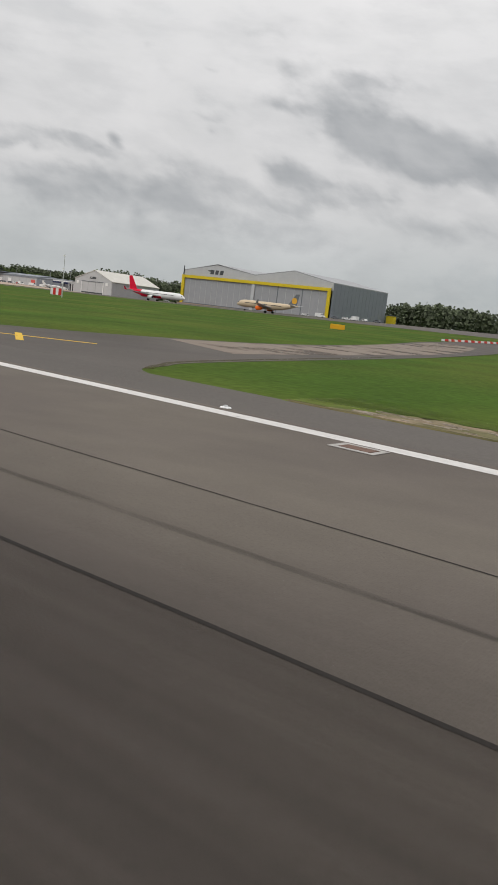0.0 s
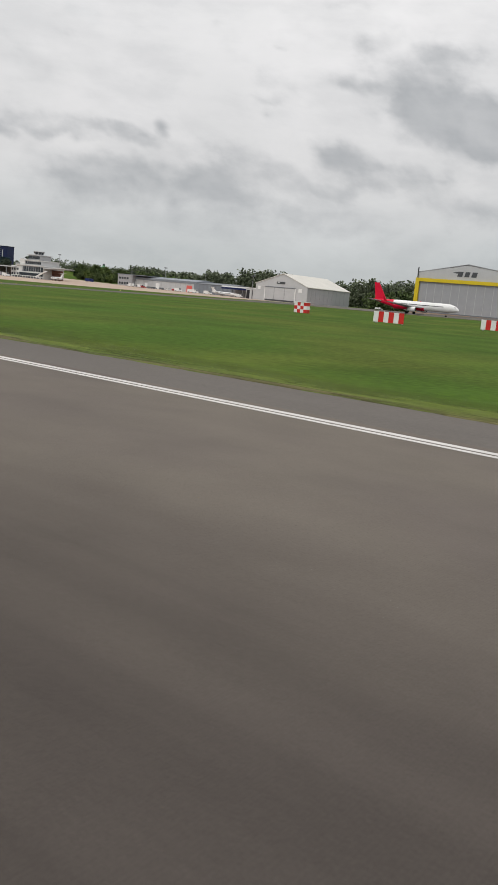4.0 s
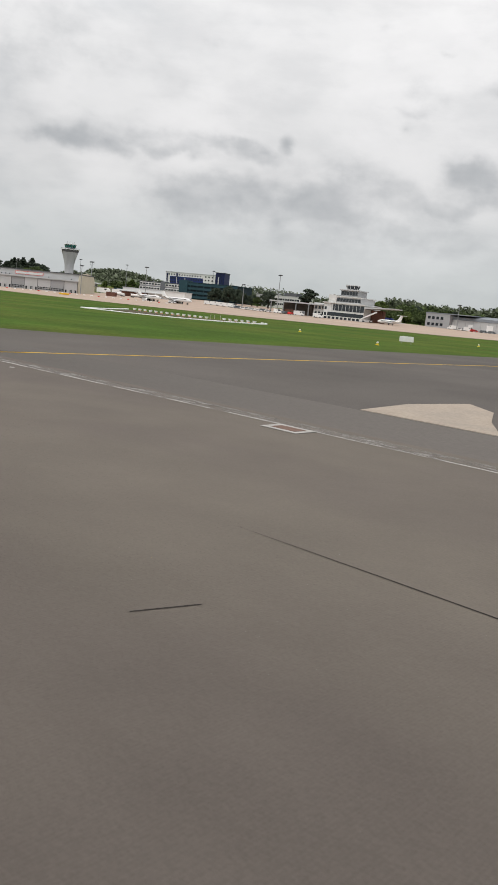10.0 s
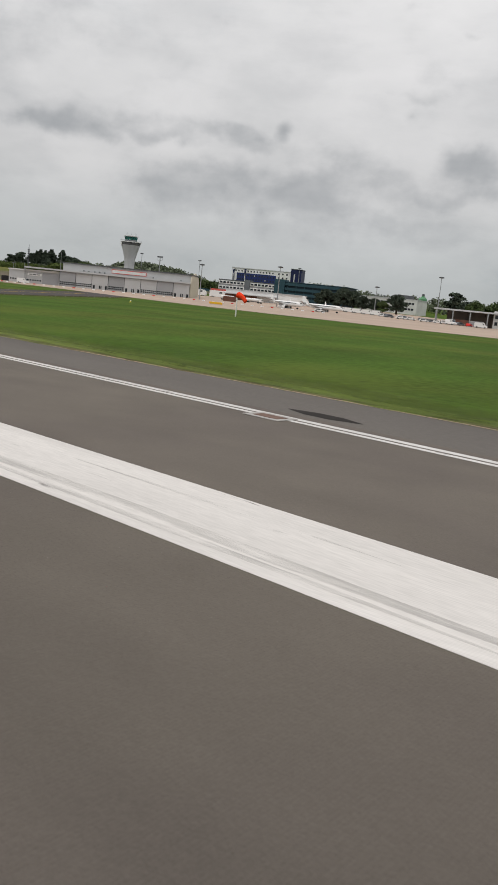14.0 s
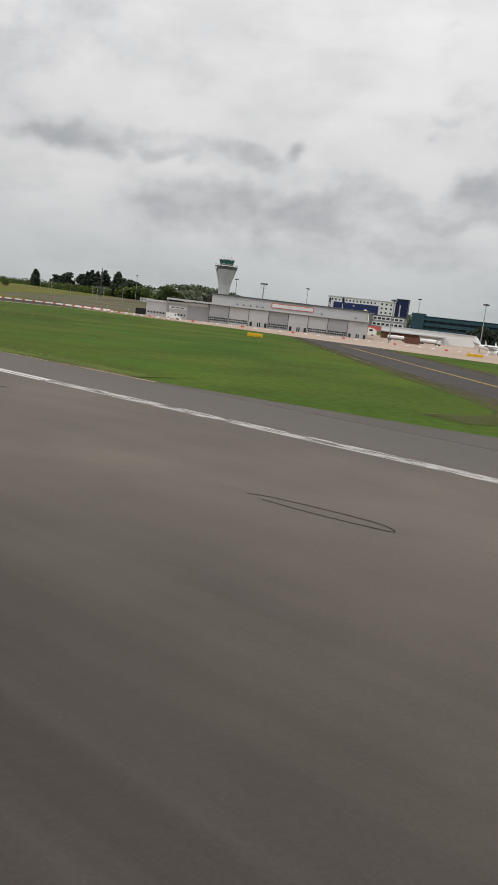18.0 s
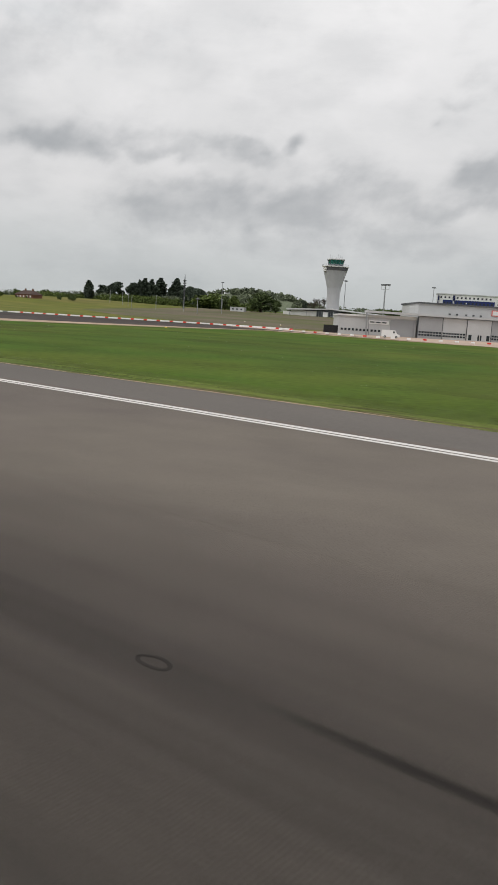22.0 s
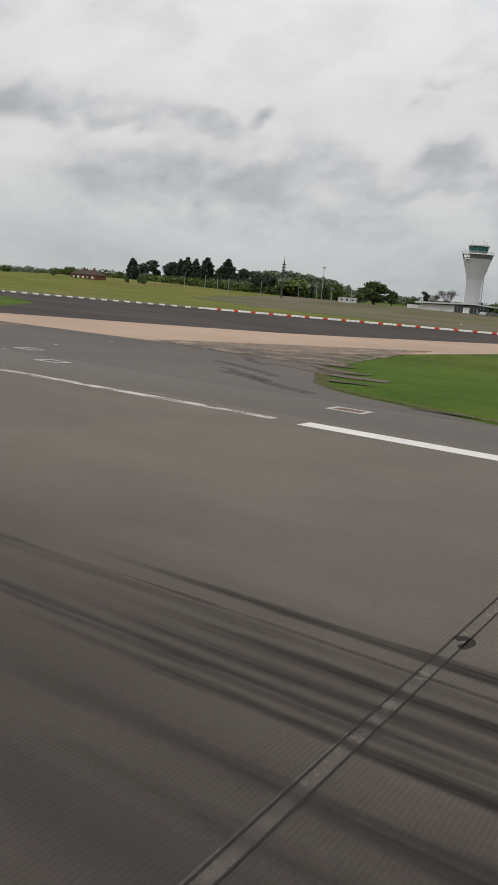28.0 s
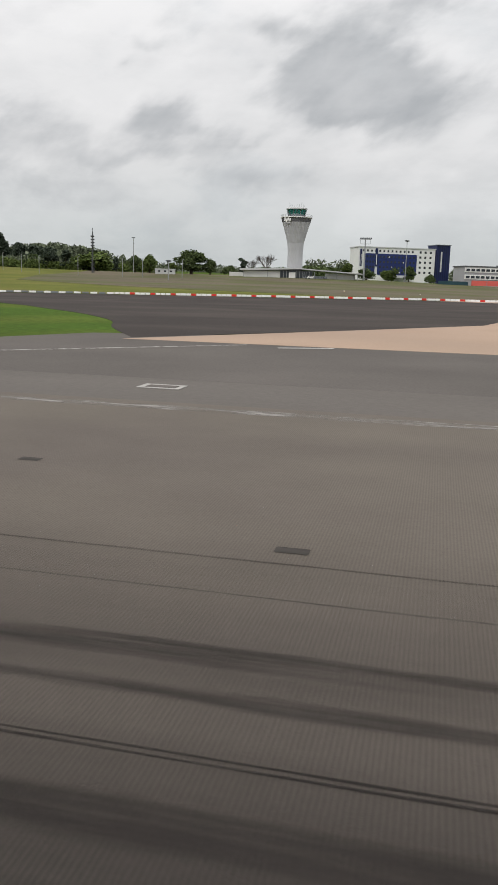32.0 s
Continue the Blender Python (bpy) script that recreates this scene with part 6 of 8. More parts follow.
def barrier_run(pts, step, mats, label, size=(2.0, 0.45, 0.55), group="taxiway barriers"):
    """Plastic barrier blocks end to end along a line."""
    master = {}
    k = 0
    for p, q in zip(pts, pts[1:]):
        p, q = Vector(p), Vector(q)
        n = int((q - p).length / step)
        ang = math.degrees(math.atan2(q.y - p.y, q.x - p.x))
        for j in range(n):
            c = p + (q - p) * (j + 0.5) / n
            mt = mats[k % len(mats)]
            k += 1
            m = pose(c.x, c.y, land(c.x, c.y) + 0.12, 0, 0, ang + random.uniform(-4, 4))
            if mt.name not in master:
                w, d, h = size
                ob = link("barrier_block", prism([(-d / 2, 0), (d / 2, 0), (d / 2 * 0.9, h * 0.5), (d * 0.3, h), (-d * 0.3, h), (-d / 2 * 0.9, h * 0.5)], -w / 2, w / 2), mt)
                ob.data.transform(Matrix.Rotation(radians(90), 4, "Z"))
                ob.matrix_basis = m
                master[mt.name] = tagged(ob, label[mt.name], "barrier", group)
            else:
                copy_thing(master[mt.name], m)


LB = {WHITE.name: "white plastic barrier block in a row along the taxiway", RED.name: "red plastic barrier block in a row along the taxiway", ORANGE.name: "orange plastic barrier block", DGREY.name: "dark rubber barrier block in a row along the taxiway"}
barrier_run([(-976, 185), (-962, 190)], 1.2, [WHITE, WHITE, WHITE, RED], LB, (1.1, 0.5, 0.48))
barrier_run([(-962, 190), (-900, 218.5), (-872, 224)], 1.25, [WHITE, WHITE, WHITE, RED], LB, (1.15, 0.5, 0.5))
barrier_run([(-1180, 202), (-1030, 159.5), (-985, 181), (-976, 185)], 1.7, [WHITE, DGREY], LB, (1.6, 0.45, 0.42))
barrier_run([(-99.5, 222), (-100, 235), (-97, 268)], 2.2, [WHITE, RED], LB, (2.0, 0.5, 0.65))
barrier_run([(-872, 214), (-830, 212), (-760, 260), (-700, 285)], 4.5, [WHITE, WHITE, WHITE, RED], LB, (1.1, 0.4, 0.42))
# traffic island with pale markers, in a shallow dip of the grass
def island_marker():
    """A low cream trough, wider at its top, on an orange foot."""
    m = thing("island_marker", place(-557, 147, 0), "low cream plastic marker with an orange foot round a grass island", "marker", "island markers")
    part("body", prism([(-0.30, 0.07), (0.30, 0.07), (0.48, 0.55), (-0.48, 0.55)], -0.25, 0.25), WHITE, m)
    part("foot", prism([(-0.34, -0.05), (0.34, -0.05), (0.30, 0.07), (-0.30, 0.07)], -0.28, 0.28), ORANGE, m, "orange plastic foot")
    return m


marker = island_marker()
for k in range(22):
    if k in (14, 15):
        continue
    u = (k + 0.5) / 22
    x, y = -557 + 38.5 * u, 146.6 + 11.8 * u
    m = pose(x, y, land(x, y), 0, 0, 17 + random.uniform(-7, 7))
    if k:
        copy_thing(marker, m)
    else:
        marker.matrix_basis = m
for u in (0.62, 0.655, 0.70):
    x, y = -557 + 38.5 * u, 147.6 + 11.8 * u
    post = link("marker_post", ring_post(), CREAM)
    post.matrix_basis = pose(x, y, land(x, y), random.uniform(-3, 3), random.uniform(-3, 3), 0)
    tagged(post, "slim pale post among the island markers", "post", "island posts")


def kerb_stones(pts, step, w, h, mat, label):
    """Kerb stones end to end along a curve, each resting on the land."""
    line = [Vector(p) for p in smooth(pts, 6)]
    for p, q in zip(line, line[1:]):
        n = max(1, round((q - p).length / step))
        for j in range(n):
            c, d = p + (q - p) * (j + 0.5) / n, (q - p).length / n
            ob = link("kerb_stone", prism([(-w / 2, -0.25), (w / 2, -0.25), (w / 2, h * 0.7), (w * 0.3, h), (-w * 0.3, h), (-w / 2, h * 0.7)], -d / 2 + 0.01, d / 2 - 0.01), mat)
            ob.matrix_basis = pose(c.x, c.y, land(c.x, c.y), 0, 0, math.degrees(math.atan2(q.y - p.y, q.x - p.x)) - 90)
            tagged(ob, label, "kerb", "island kerbs")


KERB = "worn white kerb stone round a marked island"
kerb_stones([(-539.5, 117), (-530, 122.5), (-521, 132), (-513, 146), (-511.5, 153)], 3.0, 0.6, 0.24, WHITE, KERB)
kerb_stones([(-539.7, 117.6), (-547, 128), (-557.5, 145.6)], 3.0, 0.6, 0.24, WHITE, KERB)
kerb_stones([(-511.6, 153.6), (-514, 157), (-518, 159.5)], 1.6, 0.5, 0.3, WHITE, KERB)
drape("island_earth", smooth([(-540, 120), (-531, 125), (-522.5, 134), (-515, 147), (-513.5, 152), (-519, 156), (-535, 150), (-554, 144)], 4), ISLAND_EARTH, 0.03, "trodden dark earth inside the marked island", "earth")


def crash_boards(x, y, a, n, label):
    b = thing("striped_screen", place(x, y, a), label, "screen", "striped screens")
    for k in range(n):
        part("board", box(k * 1.2, k * 1.2 + 1.17, -0.1, 0.1, 0.2, 2.6), RED if k % 2 else WHITE, b)
    for k in (0.5, n * 1.2 - 0.5):
        part("prop", rod((k, 0.1, 0.2), (k, 1.6, 0.0), 0.08, rod((k, 0.15, 0), (k, 1.6, 0.1), 0.08)), STEEL, b)
    return b


crash_boards(-239, 192, 12, 4, "red and white striped screen on the grass")
crash_boards(-254, 165, 12, 6, "long red and white striped screen on the grass")
ck = thing("chequered_hut", place(-290, 184, 10), "red and white chequered equipment hut", "hut")
for k in range(4):
    for j in range(3):
        part("panel", box(k * 0.95, k * 0.95 + 0.95, 0, 2.2, j * 0.95, j * 0.95 + 0.95), RED if (k + j) % 2 else WHITE, ck)
part("hut_roof", box(-0.1, 3.9, -0.1, 2.3, 2.85, 3.0), WHITE, ck)
for x, y in ((-455, 160), (-440, 100), (-470, 118), (-432, 250), (-860, 150), (-905, 262), (-930, 270), (-880, 266), (-660, 140)):
    o = thing("marker_lamp", place(x, y), "small pale marker lamp in the grass", "lamp", "edge lamps")
    part("base", lathe([(0.3, 0), (0.3, 0.08), (0.12, 0.14), (0.12, 0.3)], 8), YELLOW, o), part("dome", lathe([(0.16, 0.3), (0.2, 0.42), (0.1, 0.52)], 8), WHITE, o)
ws = thing("windsock", pose(-612, 128, 0, 0, 0, 0), "bright red-orange windsock flying from a white pole", "windsock")
part("pole", rod((0, 0, -0.5), (0, 0, 5.2), 0.12), WHITE, ws), part("sock", loft([[(0.15 + 2.3 * s + 0.25 * math.sin(t), 0.62 * (1 - 0.45 * s) * math.cos(t), 4.6 - 1.3 * s * s + 0.62 * (1 - 0.45 * s) * math.sin(t)) for t in (2 * math.pi * k / 12 for k in range(12))] for s in (0, 0.3, 0.6, 0.85, 1)]), SOCKRED, ws)
fn = thing("mesh_fence", place(-885, 403, 22), "long orange mesh fence on grey posts", "fence")
part("mesh", box(0, 50, 0, 0.1, 0.2, 2.6), PINKRED, fn)
for k in range(7):
    part("post", rod((k * 8, -0.15, -0.5), (k * 8, -0.15, 3.6), 0.12, seg=6), STEEL, fn)
part("teal_screen", box(-16, -1, 1.0, 1.2, 0.0, 2.0), TEAL, fn, "teal windbreak behind the fence")


def house():
    h = thing("brick_house", pose(-1182, 333, land(-1172, 337) - 0.9, 0, 0, -3) @ Matrix.Scale(0.86, 4), "low brown brick house with a tiled hipped roof", "house")
    part("wall", box(0, 24, 0, 9, -1.5, 3.4), BRICK, h)
    part("roof", loft([[(-0.6, -0.6, 3.4), (24.6, -0.6, 3.4), (24.6, 9.6, 3.4), (-0.6, 9.6, 3.4)], [(5, 4.4, 6.6), (19, 4.4, 6.6), (19, 4.6, 6.6), (5, 4.6, 6.6)]]), TILE, h)
    part("chimney", box(7, 8.2, 4, 5, 5.5, 8.0), BRICK, h), part("chimney", box(17, 18.2, 4, 5, 5.5, 8.0), BRICK, h)
    windows(h, [3, 7.5, 12, 16.5, 21], [1.8], 1.6, 1.3, 0.0, WHITE)


house()

hut = thing("pale_cabin", place(-1036, 395, 12), "small pale flat-roofed cabin by the trees", "cabin")
part("body", box(-5, 5, -1.5, 1.5, -0.5, 2.5), LGREY, hut), part("cabin_roof", box(-5.2, 5.2, -1.7, 1.7, 2.5, 2.7), WHITE, hut)
windows(hut, [-3, 0, 3], [1.5], 1.2, 0.8, -1.5, GLASS)

# ---- trees ----


def leaves(blobs, n, size, rng):
    """Small leaf clumps scattered through lobes (centre, radii); a flat list of quads."""
    w = np.array([b[1][0] * b[1][1] + b[1][0] * b[1][2] for b in blobs])
    pick = rng.choice(len(blobs), n, p=w / w.sum())
    c, r = np.array([b[0] for b in blobs])[pick], np.array([b[1] for b in blobs])[pick]
    d = rng.normal(size=(n, 3))
    d /= np.linalg.norm(d, axis=1, keepdims=True)
    p = c + d * r * (rng.random((n, 1)) ** 0.35) * rng.uniform(0.82, 1.12, (n, 1))
    u = rng.normal(size=(n, 3))
    u /= np.linalg.norm(u, axis=1, keepdims=True)
    v = np.cross(u, rng.normal(size=(n, 3)))
    v /= np.linalg.norm(v, axis=1, keepdims=True)
    s = size * rng.uniform(0.55, 1.3, (n, 1))
    return np.stack([p - u * s - v * s * 0.6, p + u * s - v * s * 0.5, p + u * s * 0.8 + v * s * 0.7, p - u * s * 0.7 + v * s * 0.6], 1).reshape(-1, 3)


def leaf_mesh(name, v, mat):
    me = bpy.data.meshes.new(name)
    me.from_pydata(v.tolist(), [], np.arange(len(v)).reshape(-1, 4).tolist())
    me.materials.append(mat)
    return me


def grow(kind, seed, mat, label, cat="tree"):
    """A tree 10 m tall at the origin."""
    rng = np.random.default_rng(seed)
    t = thing("conifer" if kind == "spire" else "tree", Matrix(), label, cat, "airfield trees")
    tr = bmesh.new()
    if kind == "spire":
        rod((0, 0, -0.5), (0, 0, 8.5), 0.28, tr, 0.06, 7)
        blobs = [((rng.normal(0, 0.12), rng.normal(0, 0.12), z), (rr, rr, 0.9)) for z, rr in ((1.0, 1.25), (2.2, 1.5), (3.4, 1.6), (4.7, 1.6), (6.0, 1.5), (7.2, 1.3), (8.3, 0.95), (9.2, 0.55))]
        n, s = 3200, 0.27
    elif kind == "pine":
        rod((0, 0, -0.5), (0.1, 0, 8.0), 0.3, tr, 0.08, 7)
        blobs = [((rng.uniform(-1.6, 1.6), rng.uniform(-1.6, 1.6), z + rng.uniform(-0.3, 0.3)), (1.5, 1.5, 0.7)) for z in (1.6, 2.6, 3.4, 4.2, 5.0, 5.8, 6.4, 7.0, 7.8, 8.4, 9.0)]
        n, s = 2200, 0.34
    elif kind == "bush":
        for k in range(5):
            rod((0, 0, -0.3), (rng.uniform(-2, 2), rng.uniform(-2, 2), 4), 0.15, tr, 0.05, 5)
        blobs = [((rng.uniform(-4, 4), rng.uniform(-3, 3), rng.uniform(2.5, 6.5)), (2.6, 2.4, 2.4)) for _ in range(12)]
        n, s = 2400, 0.42
    else:
        rod((0, 0, -0.5), (0, 0, 3.4), 0.42, tr, 0.28, 8)
        blobs = []
        for k in range(9):
            a, e = 2.4 * k, rng.uniform(0.35, 1.2)
            q = (2.9 * math.cos(a) * math.cos(e), 2.9 * math.sin(a) * math.cos(e), 3.6 + 4.2 * math.sin(e) + rng.uniform(-0.5, 0.3))
            rod((0, 0, 2.6 + 0.12 * k), q, 0.17, tr, 0.05, 6)
            blobs.append((q, (1.75, 1.75, 1.4)))
        blobs.append(((0, 0, 8.2), (1.9, 1.9, 1.5)))
        blobs.append(((0, 0, 5.6), (2.2, 2.2, 1.8)))
        blobs += [((2.0 * math.cos(a), 2.0 * math.sin(a), rng.uniform(2.2, 3.2)), (1.6, 1.6, 1.2)) for a in (0.4, 1.7, 2.9, 4.2, 5.4)]
        n, s = 3400, 0.29
    part("trunk", tr, BARK, t)
    c = new("crown", leaf_mesh("crown", leaves(blobs, n, s, rng), mat))
    c.parent = t
    return t


def bare_tree(m):
    """A leafless spring tree: branching twigs."""
    rng = random.Random(5)
    t = thing("bare_tree", m, "leafless spreading tree with fine twigs", "tree", "airfield trees")
    part("trunk", rod((0, 0, -0.5), (0, 0, 3.0), 0.35, None, 0.25, 7), BARK, t)
    lim, twig = bmesh.new(), bmesh.new()

    def branch(p, d, ln, r, lev):
        q = p + d * ln
        rod(p, q, r, lim if lev < 2 else twig, r * 0.6, 4 if lev else 6)
        if lev < 4:
            for _ in range(4 if lev < 3 else 3):
                e = (d + Vector((rng.uniform(-0.75, 0.75), rng.uniform(-0.75, 0.75), rng.uniform(-0.25, 0.5)))).normalized()
                branch(p + d * ln * rng.uniform(0.55, 1.0), e, ln * 0.66, r * 0.5, lev + 1)
    for k in range(5):
        a = 2 * math.pi * k / 5
        branch(Vector((0, 0, 2.4)), Vector((0.65 * math.cos(a), 0.65 * math.sin(a), 0.85)).normalized(), 2.7, 0.17, 0)
    part("limbs", lim, BARK, t), part("twigs", twig, BARK, t)
    return t


KINDS = {
    "s1": grow("spire", 1, LEAF_DARK, "tall dark narrow conifer with dense needles"), "s2": grow("spire", 2, LEAF_DARK, "tall dark narrow conifer with dense needles"), "p1": grow("pine", 3, LEAF_DARK, "dark ragged pine with flat layers"), "p2": grow("pine", 4, LEAF_DARK, "dark ragged pine with flat layers"),
    "r1": grow("round", 5, LEAF_MID, "round green broadleaf tree in leaf"), "r2": grow("round", 6, LEAF_PALE, "broad tree in fresh spring leaf"), "b1": grow("bush", 7, LEAF_MID, "spreading thicket of green shrubs", "bush"), "b2": grow("bush", 8, LEAF_PALE, "pale green thicket in spring leaf", "bush"), "d1": grow("round", 9, LEAF_DARK, "dark evergreen tree with a full crown"),
}
USED = set()


def plant(kind, x, y, top, wide=1.0):
    """top: height of its tip over the runway."""
    z = land(x, y)
    h = max(top - z, 2.0) / 10
    turn = pose(x, y, z, 0, 0, (x * 37 + y * 11) % 360)
    m = turn @ Matrix.Diagonal((h * wide, h * wide, h, 1))
    if kind in USED:
        a, b, c = KINDS[kind].scale
        copy_thing(KINDS[kind], turn @ Matrix.Diagonal((h * wide / a, h * wide / b, h / c, 1)))
    else:
        KINDS[kind].matrix_basis = m
        USED.add(kind)


for k, x, y, top, w in [("s1", -1226, 435, 27.5, 1.25), ("p1", -1260, 500, 30.5, 1.3), ("d1", -1242, 500, 31, 1.0), ("s2", -1235, 500, 32.5, 0.9), ("s1", -1228, 500, 34.2, 1.1), ("s2", -1220, 500, 33.4, 0.95), ("s1", -1209, 500, 34.8, 1.25), ("s2", -1190, 500, 34.6, 1.2), ("d1", -1177, 502, 29.2, 0.9), ("p1", -1214, 506, 28.5, 1.5), ("p2", -1192, 505, 29.5, 1.5), ("p1", -1168, 500, 27.0, 1.5), ("p2", -1155, 490, 25.5, 1.4), ("p1", -1140, 470, 24.5, 1.4), ("p2", -1180, 508, 28.4, 1.2), ("p1", -1232, 508, 29, 1.0), ("p2", -1250, 504, 27, 1.0),
                       ("p1", -1125, 440, 22.5, 1.2), ("p2", -1113, 440, 21.5, 1.2), ("b2", -1088, 428, 22.8, 1.9), ("b1", -1098, 432, 21.0, 1.4), ("p2", -1075, 425, 17, 1.0), ("r2", -1048, 405, 19.0, 1.0), ("r1", -1057, 407, 18.6, 1.0), ("r1", -1025, 404, 22.0, 1.65), ("r1", -1016, 408, 17.5, 1.0), ("b1", -1008, 418, 15.5, 1.0), ("p1", -1001, 418, 18.2, 1.0), ("b1", -995, 425, 14, 1.0), ("r2", -1037, 410, 15, 1.0),
                       ("d1", -1274, 502, 28.5, 1.0), ("p2", -1283, 500, 27, 1.5), ("d1", -1252, 508, 30, 1.0), ("d1", -1200, 508, 31, 0.9), ("d1", -1238, 508, 29, 1.0), ("d1", -1163, 500, 27, 1.0), ("b1", -1150, 470, 22, 1.2), ("d1", -1128, 452, 23, 0.9), ("b1", -1306, 455, 21, 1.1), ("b2", -1290, 450, 18.5, 1.0), ("b1", -1250, 448, 19.5, 1.0), ("b2", -1191, 328, 12.0, 0.8), ("b1", -1172, 327, 10.4, 0.6), ("b2", -1164, 329, 10.8, 0.5), ("b2", -1196, 345, 16.0, 0.8), ("b1", -1150, 345, 13.5, 0.6), ("b1", -1143, 350, 14.5, 0.7), ("b2", -1203, 348, 14.5, 0.6), ("b2", -1210, 452, 17, 1.3), ("b1", -1190, 450, 16.5, 1.3), ("b2", -1165, 448, 17, 1.3), ("b1", -1140, 446, 17, 1.3), ("b2", -1400, 470, 18, 1.2), ("b1", -1350, 465, 16, 1.0),
                       ("b1", -940, 462, 17, 1.0), ("b2", -928, 470, 17.5, 1.0), ("r2", -950, 455, 18.5, 1.0), ("r1", -917, 474, 18, 1.0), ("b1", -905, 462, 14, 0.8),
                       ("d1", -793, 404, 13, 1.3), ("d1", -786, 401, 15.5, 1.2), ("d1", -779, 404, 14.5, 1.3), ("d1", -773, 401, 17.5, 1.1), ("d1", -767, 403, 16, 1.2), ("d1", -760, 402, 13.5, 1.3), ("d1", -753, 404, 12.5, 1.3), ("r1", -746, 402, 11.5, 1.3), ("d1", -738, 404, 16, 1.3), ("d1", -784, 408, 14, 1.3), ("b1", -690, 446, 12.5, 1.0), ("b2", -682, 448, 13.5, 1.1), ("b1", -673, 446, 12.5, 1.1), ("b1", -664, 447, 13.2, 1.1), ("b2", -655, 446, 12.2, 1.1), ("b1", -646, 447, 12.8, 1.1), ("b1", -637, 446, 12.0, 1.1), ("p2", -700, 400, 18.5, 1.5), ("r2", -850, 352, 13, 0.7),
                       ("r1", -712, 478, 18.5, 1.3), ("b1", -704, 482, 17, 1.0), ("r2", -697, 476, 17.5, 1.3), ("b1", -688, 484, 16.5, 1.1), ("r1", -680, 478, 16.5, 1.3), ("d1", -671, 482, 16, 1.2), ("b1", -662, 478, 15.2, 1.0), ("r1", -654, 482, 14.8, 1.3), ("d1", -645, 486, 14.5, 1.2), ("r1", -722, 470, 18, 1.2), ("d1", -730, 474, 17, 1.2)]:
    plant(k, x, y, top, w * 1.3 if k in ("s1", "s2") else w)
bare_tree(pose(-988, 416, land(-988, 416)) @ Matrix.Scale(1.45, 4))
bare_tree(pose(-997, 420, land(-997, 420)) @ Matrix.Scale(1.1, 4))


def wooded_hill():
    """A distant rounded hill under trees."""
    h = thing("wooded_hill", pose(-1224, 640, 10), "distant rounded hill covered in dark trees", "hill")
    rng = np.random.default_rng(40)
    # slope and tree cover share the leaf colour lightened for haze
    part("slope", lathe([(105, -6), (78, 6), (48, 14), (20, 19), (4, 20)], 28), LEAF_HAZED, h)
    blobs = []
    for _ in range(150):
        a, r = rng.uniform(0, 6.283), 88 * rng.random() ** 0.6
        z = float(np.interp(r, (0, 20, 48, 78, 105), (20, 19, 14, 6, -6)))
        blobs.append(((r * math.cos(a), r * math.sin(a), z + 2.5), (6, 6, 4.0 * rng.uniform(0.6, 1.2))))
    c = new("tree_cover", leaf_mesh("tree_cover", leaves(blobs, 9000, 1.2, rng), LEAF_HAZED))
    c.parent = h


wooded_hill()


def woods(x0, x1, y0, y1, h, n, seed, label, mat=None, size=1.1):
    """A belt of woodland too far off to tell its trees apart."""
    rng = np.random.default_rng(seed)
    blobs = []
    for _ in range(max(24, int((x1 - x0) / 1.7))):
        x, y = rng.uniform(x0, x1), rng.uniform(y0, y1)
        hh = h * rng.uniform(0.84, 1.0) * (0.92 + 0.12 * math.sin(x * 0.045 + seed))
        z = land(x, y)
        blobs += [((x, y, z + hh * 0.62), (5.0, 4.2, hh * 0.36)), ((x + rng.uniform(-3, 3), y, z + hh * 0.3), (5.6, 4.6, hh * 0.32))]
    ob = new("woodland", leaf_mesh("woodland", leaves(blobs, int(n * 1.8), size * 0.8, rng), mat or LEAF_HAZED))
    tagged(ob, label, "woodland", kind="stuff")


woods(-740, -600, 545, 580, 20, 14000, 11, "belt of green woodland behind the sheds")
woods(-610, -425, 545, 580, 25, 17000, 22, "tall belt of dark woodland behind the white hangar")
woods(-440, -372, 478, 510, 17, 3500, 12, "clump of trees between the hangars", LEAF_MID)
woods(-300, 260, 550, 590, 19, 40000, 13, "belt of dark green woodland beyond the hangar", LEAF_HAZED, 1.35)
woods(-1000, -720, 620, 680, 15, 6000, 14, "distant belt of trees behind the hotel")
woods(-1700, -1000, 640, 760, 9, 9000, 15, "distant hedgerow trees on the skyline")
woods(-2600, 900, 1150, 1300, 14, 16000, 16, "distant woodland on the horizon", LEAF_HAZED, 2.2)
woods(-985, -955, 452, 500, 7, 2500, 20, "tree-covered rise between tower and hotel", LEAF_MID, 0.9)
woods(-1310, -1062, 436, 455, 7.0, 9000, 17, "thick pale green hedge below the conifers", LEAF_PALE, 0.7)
woods(-1300, -1062, 455, 470, 9.0, 6000, 21, "dark thicket behind the hedge", LEAF_HAZED, 0.8)
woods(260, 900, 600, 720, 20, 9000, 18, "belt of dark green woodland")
woods(-700, -640, 470, 520, 13, 2500, 19, "trees behind the old terminal", LEAF_MID)

# ---- runway fittings and wear ----


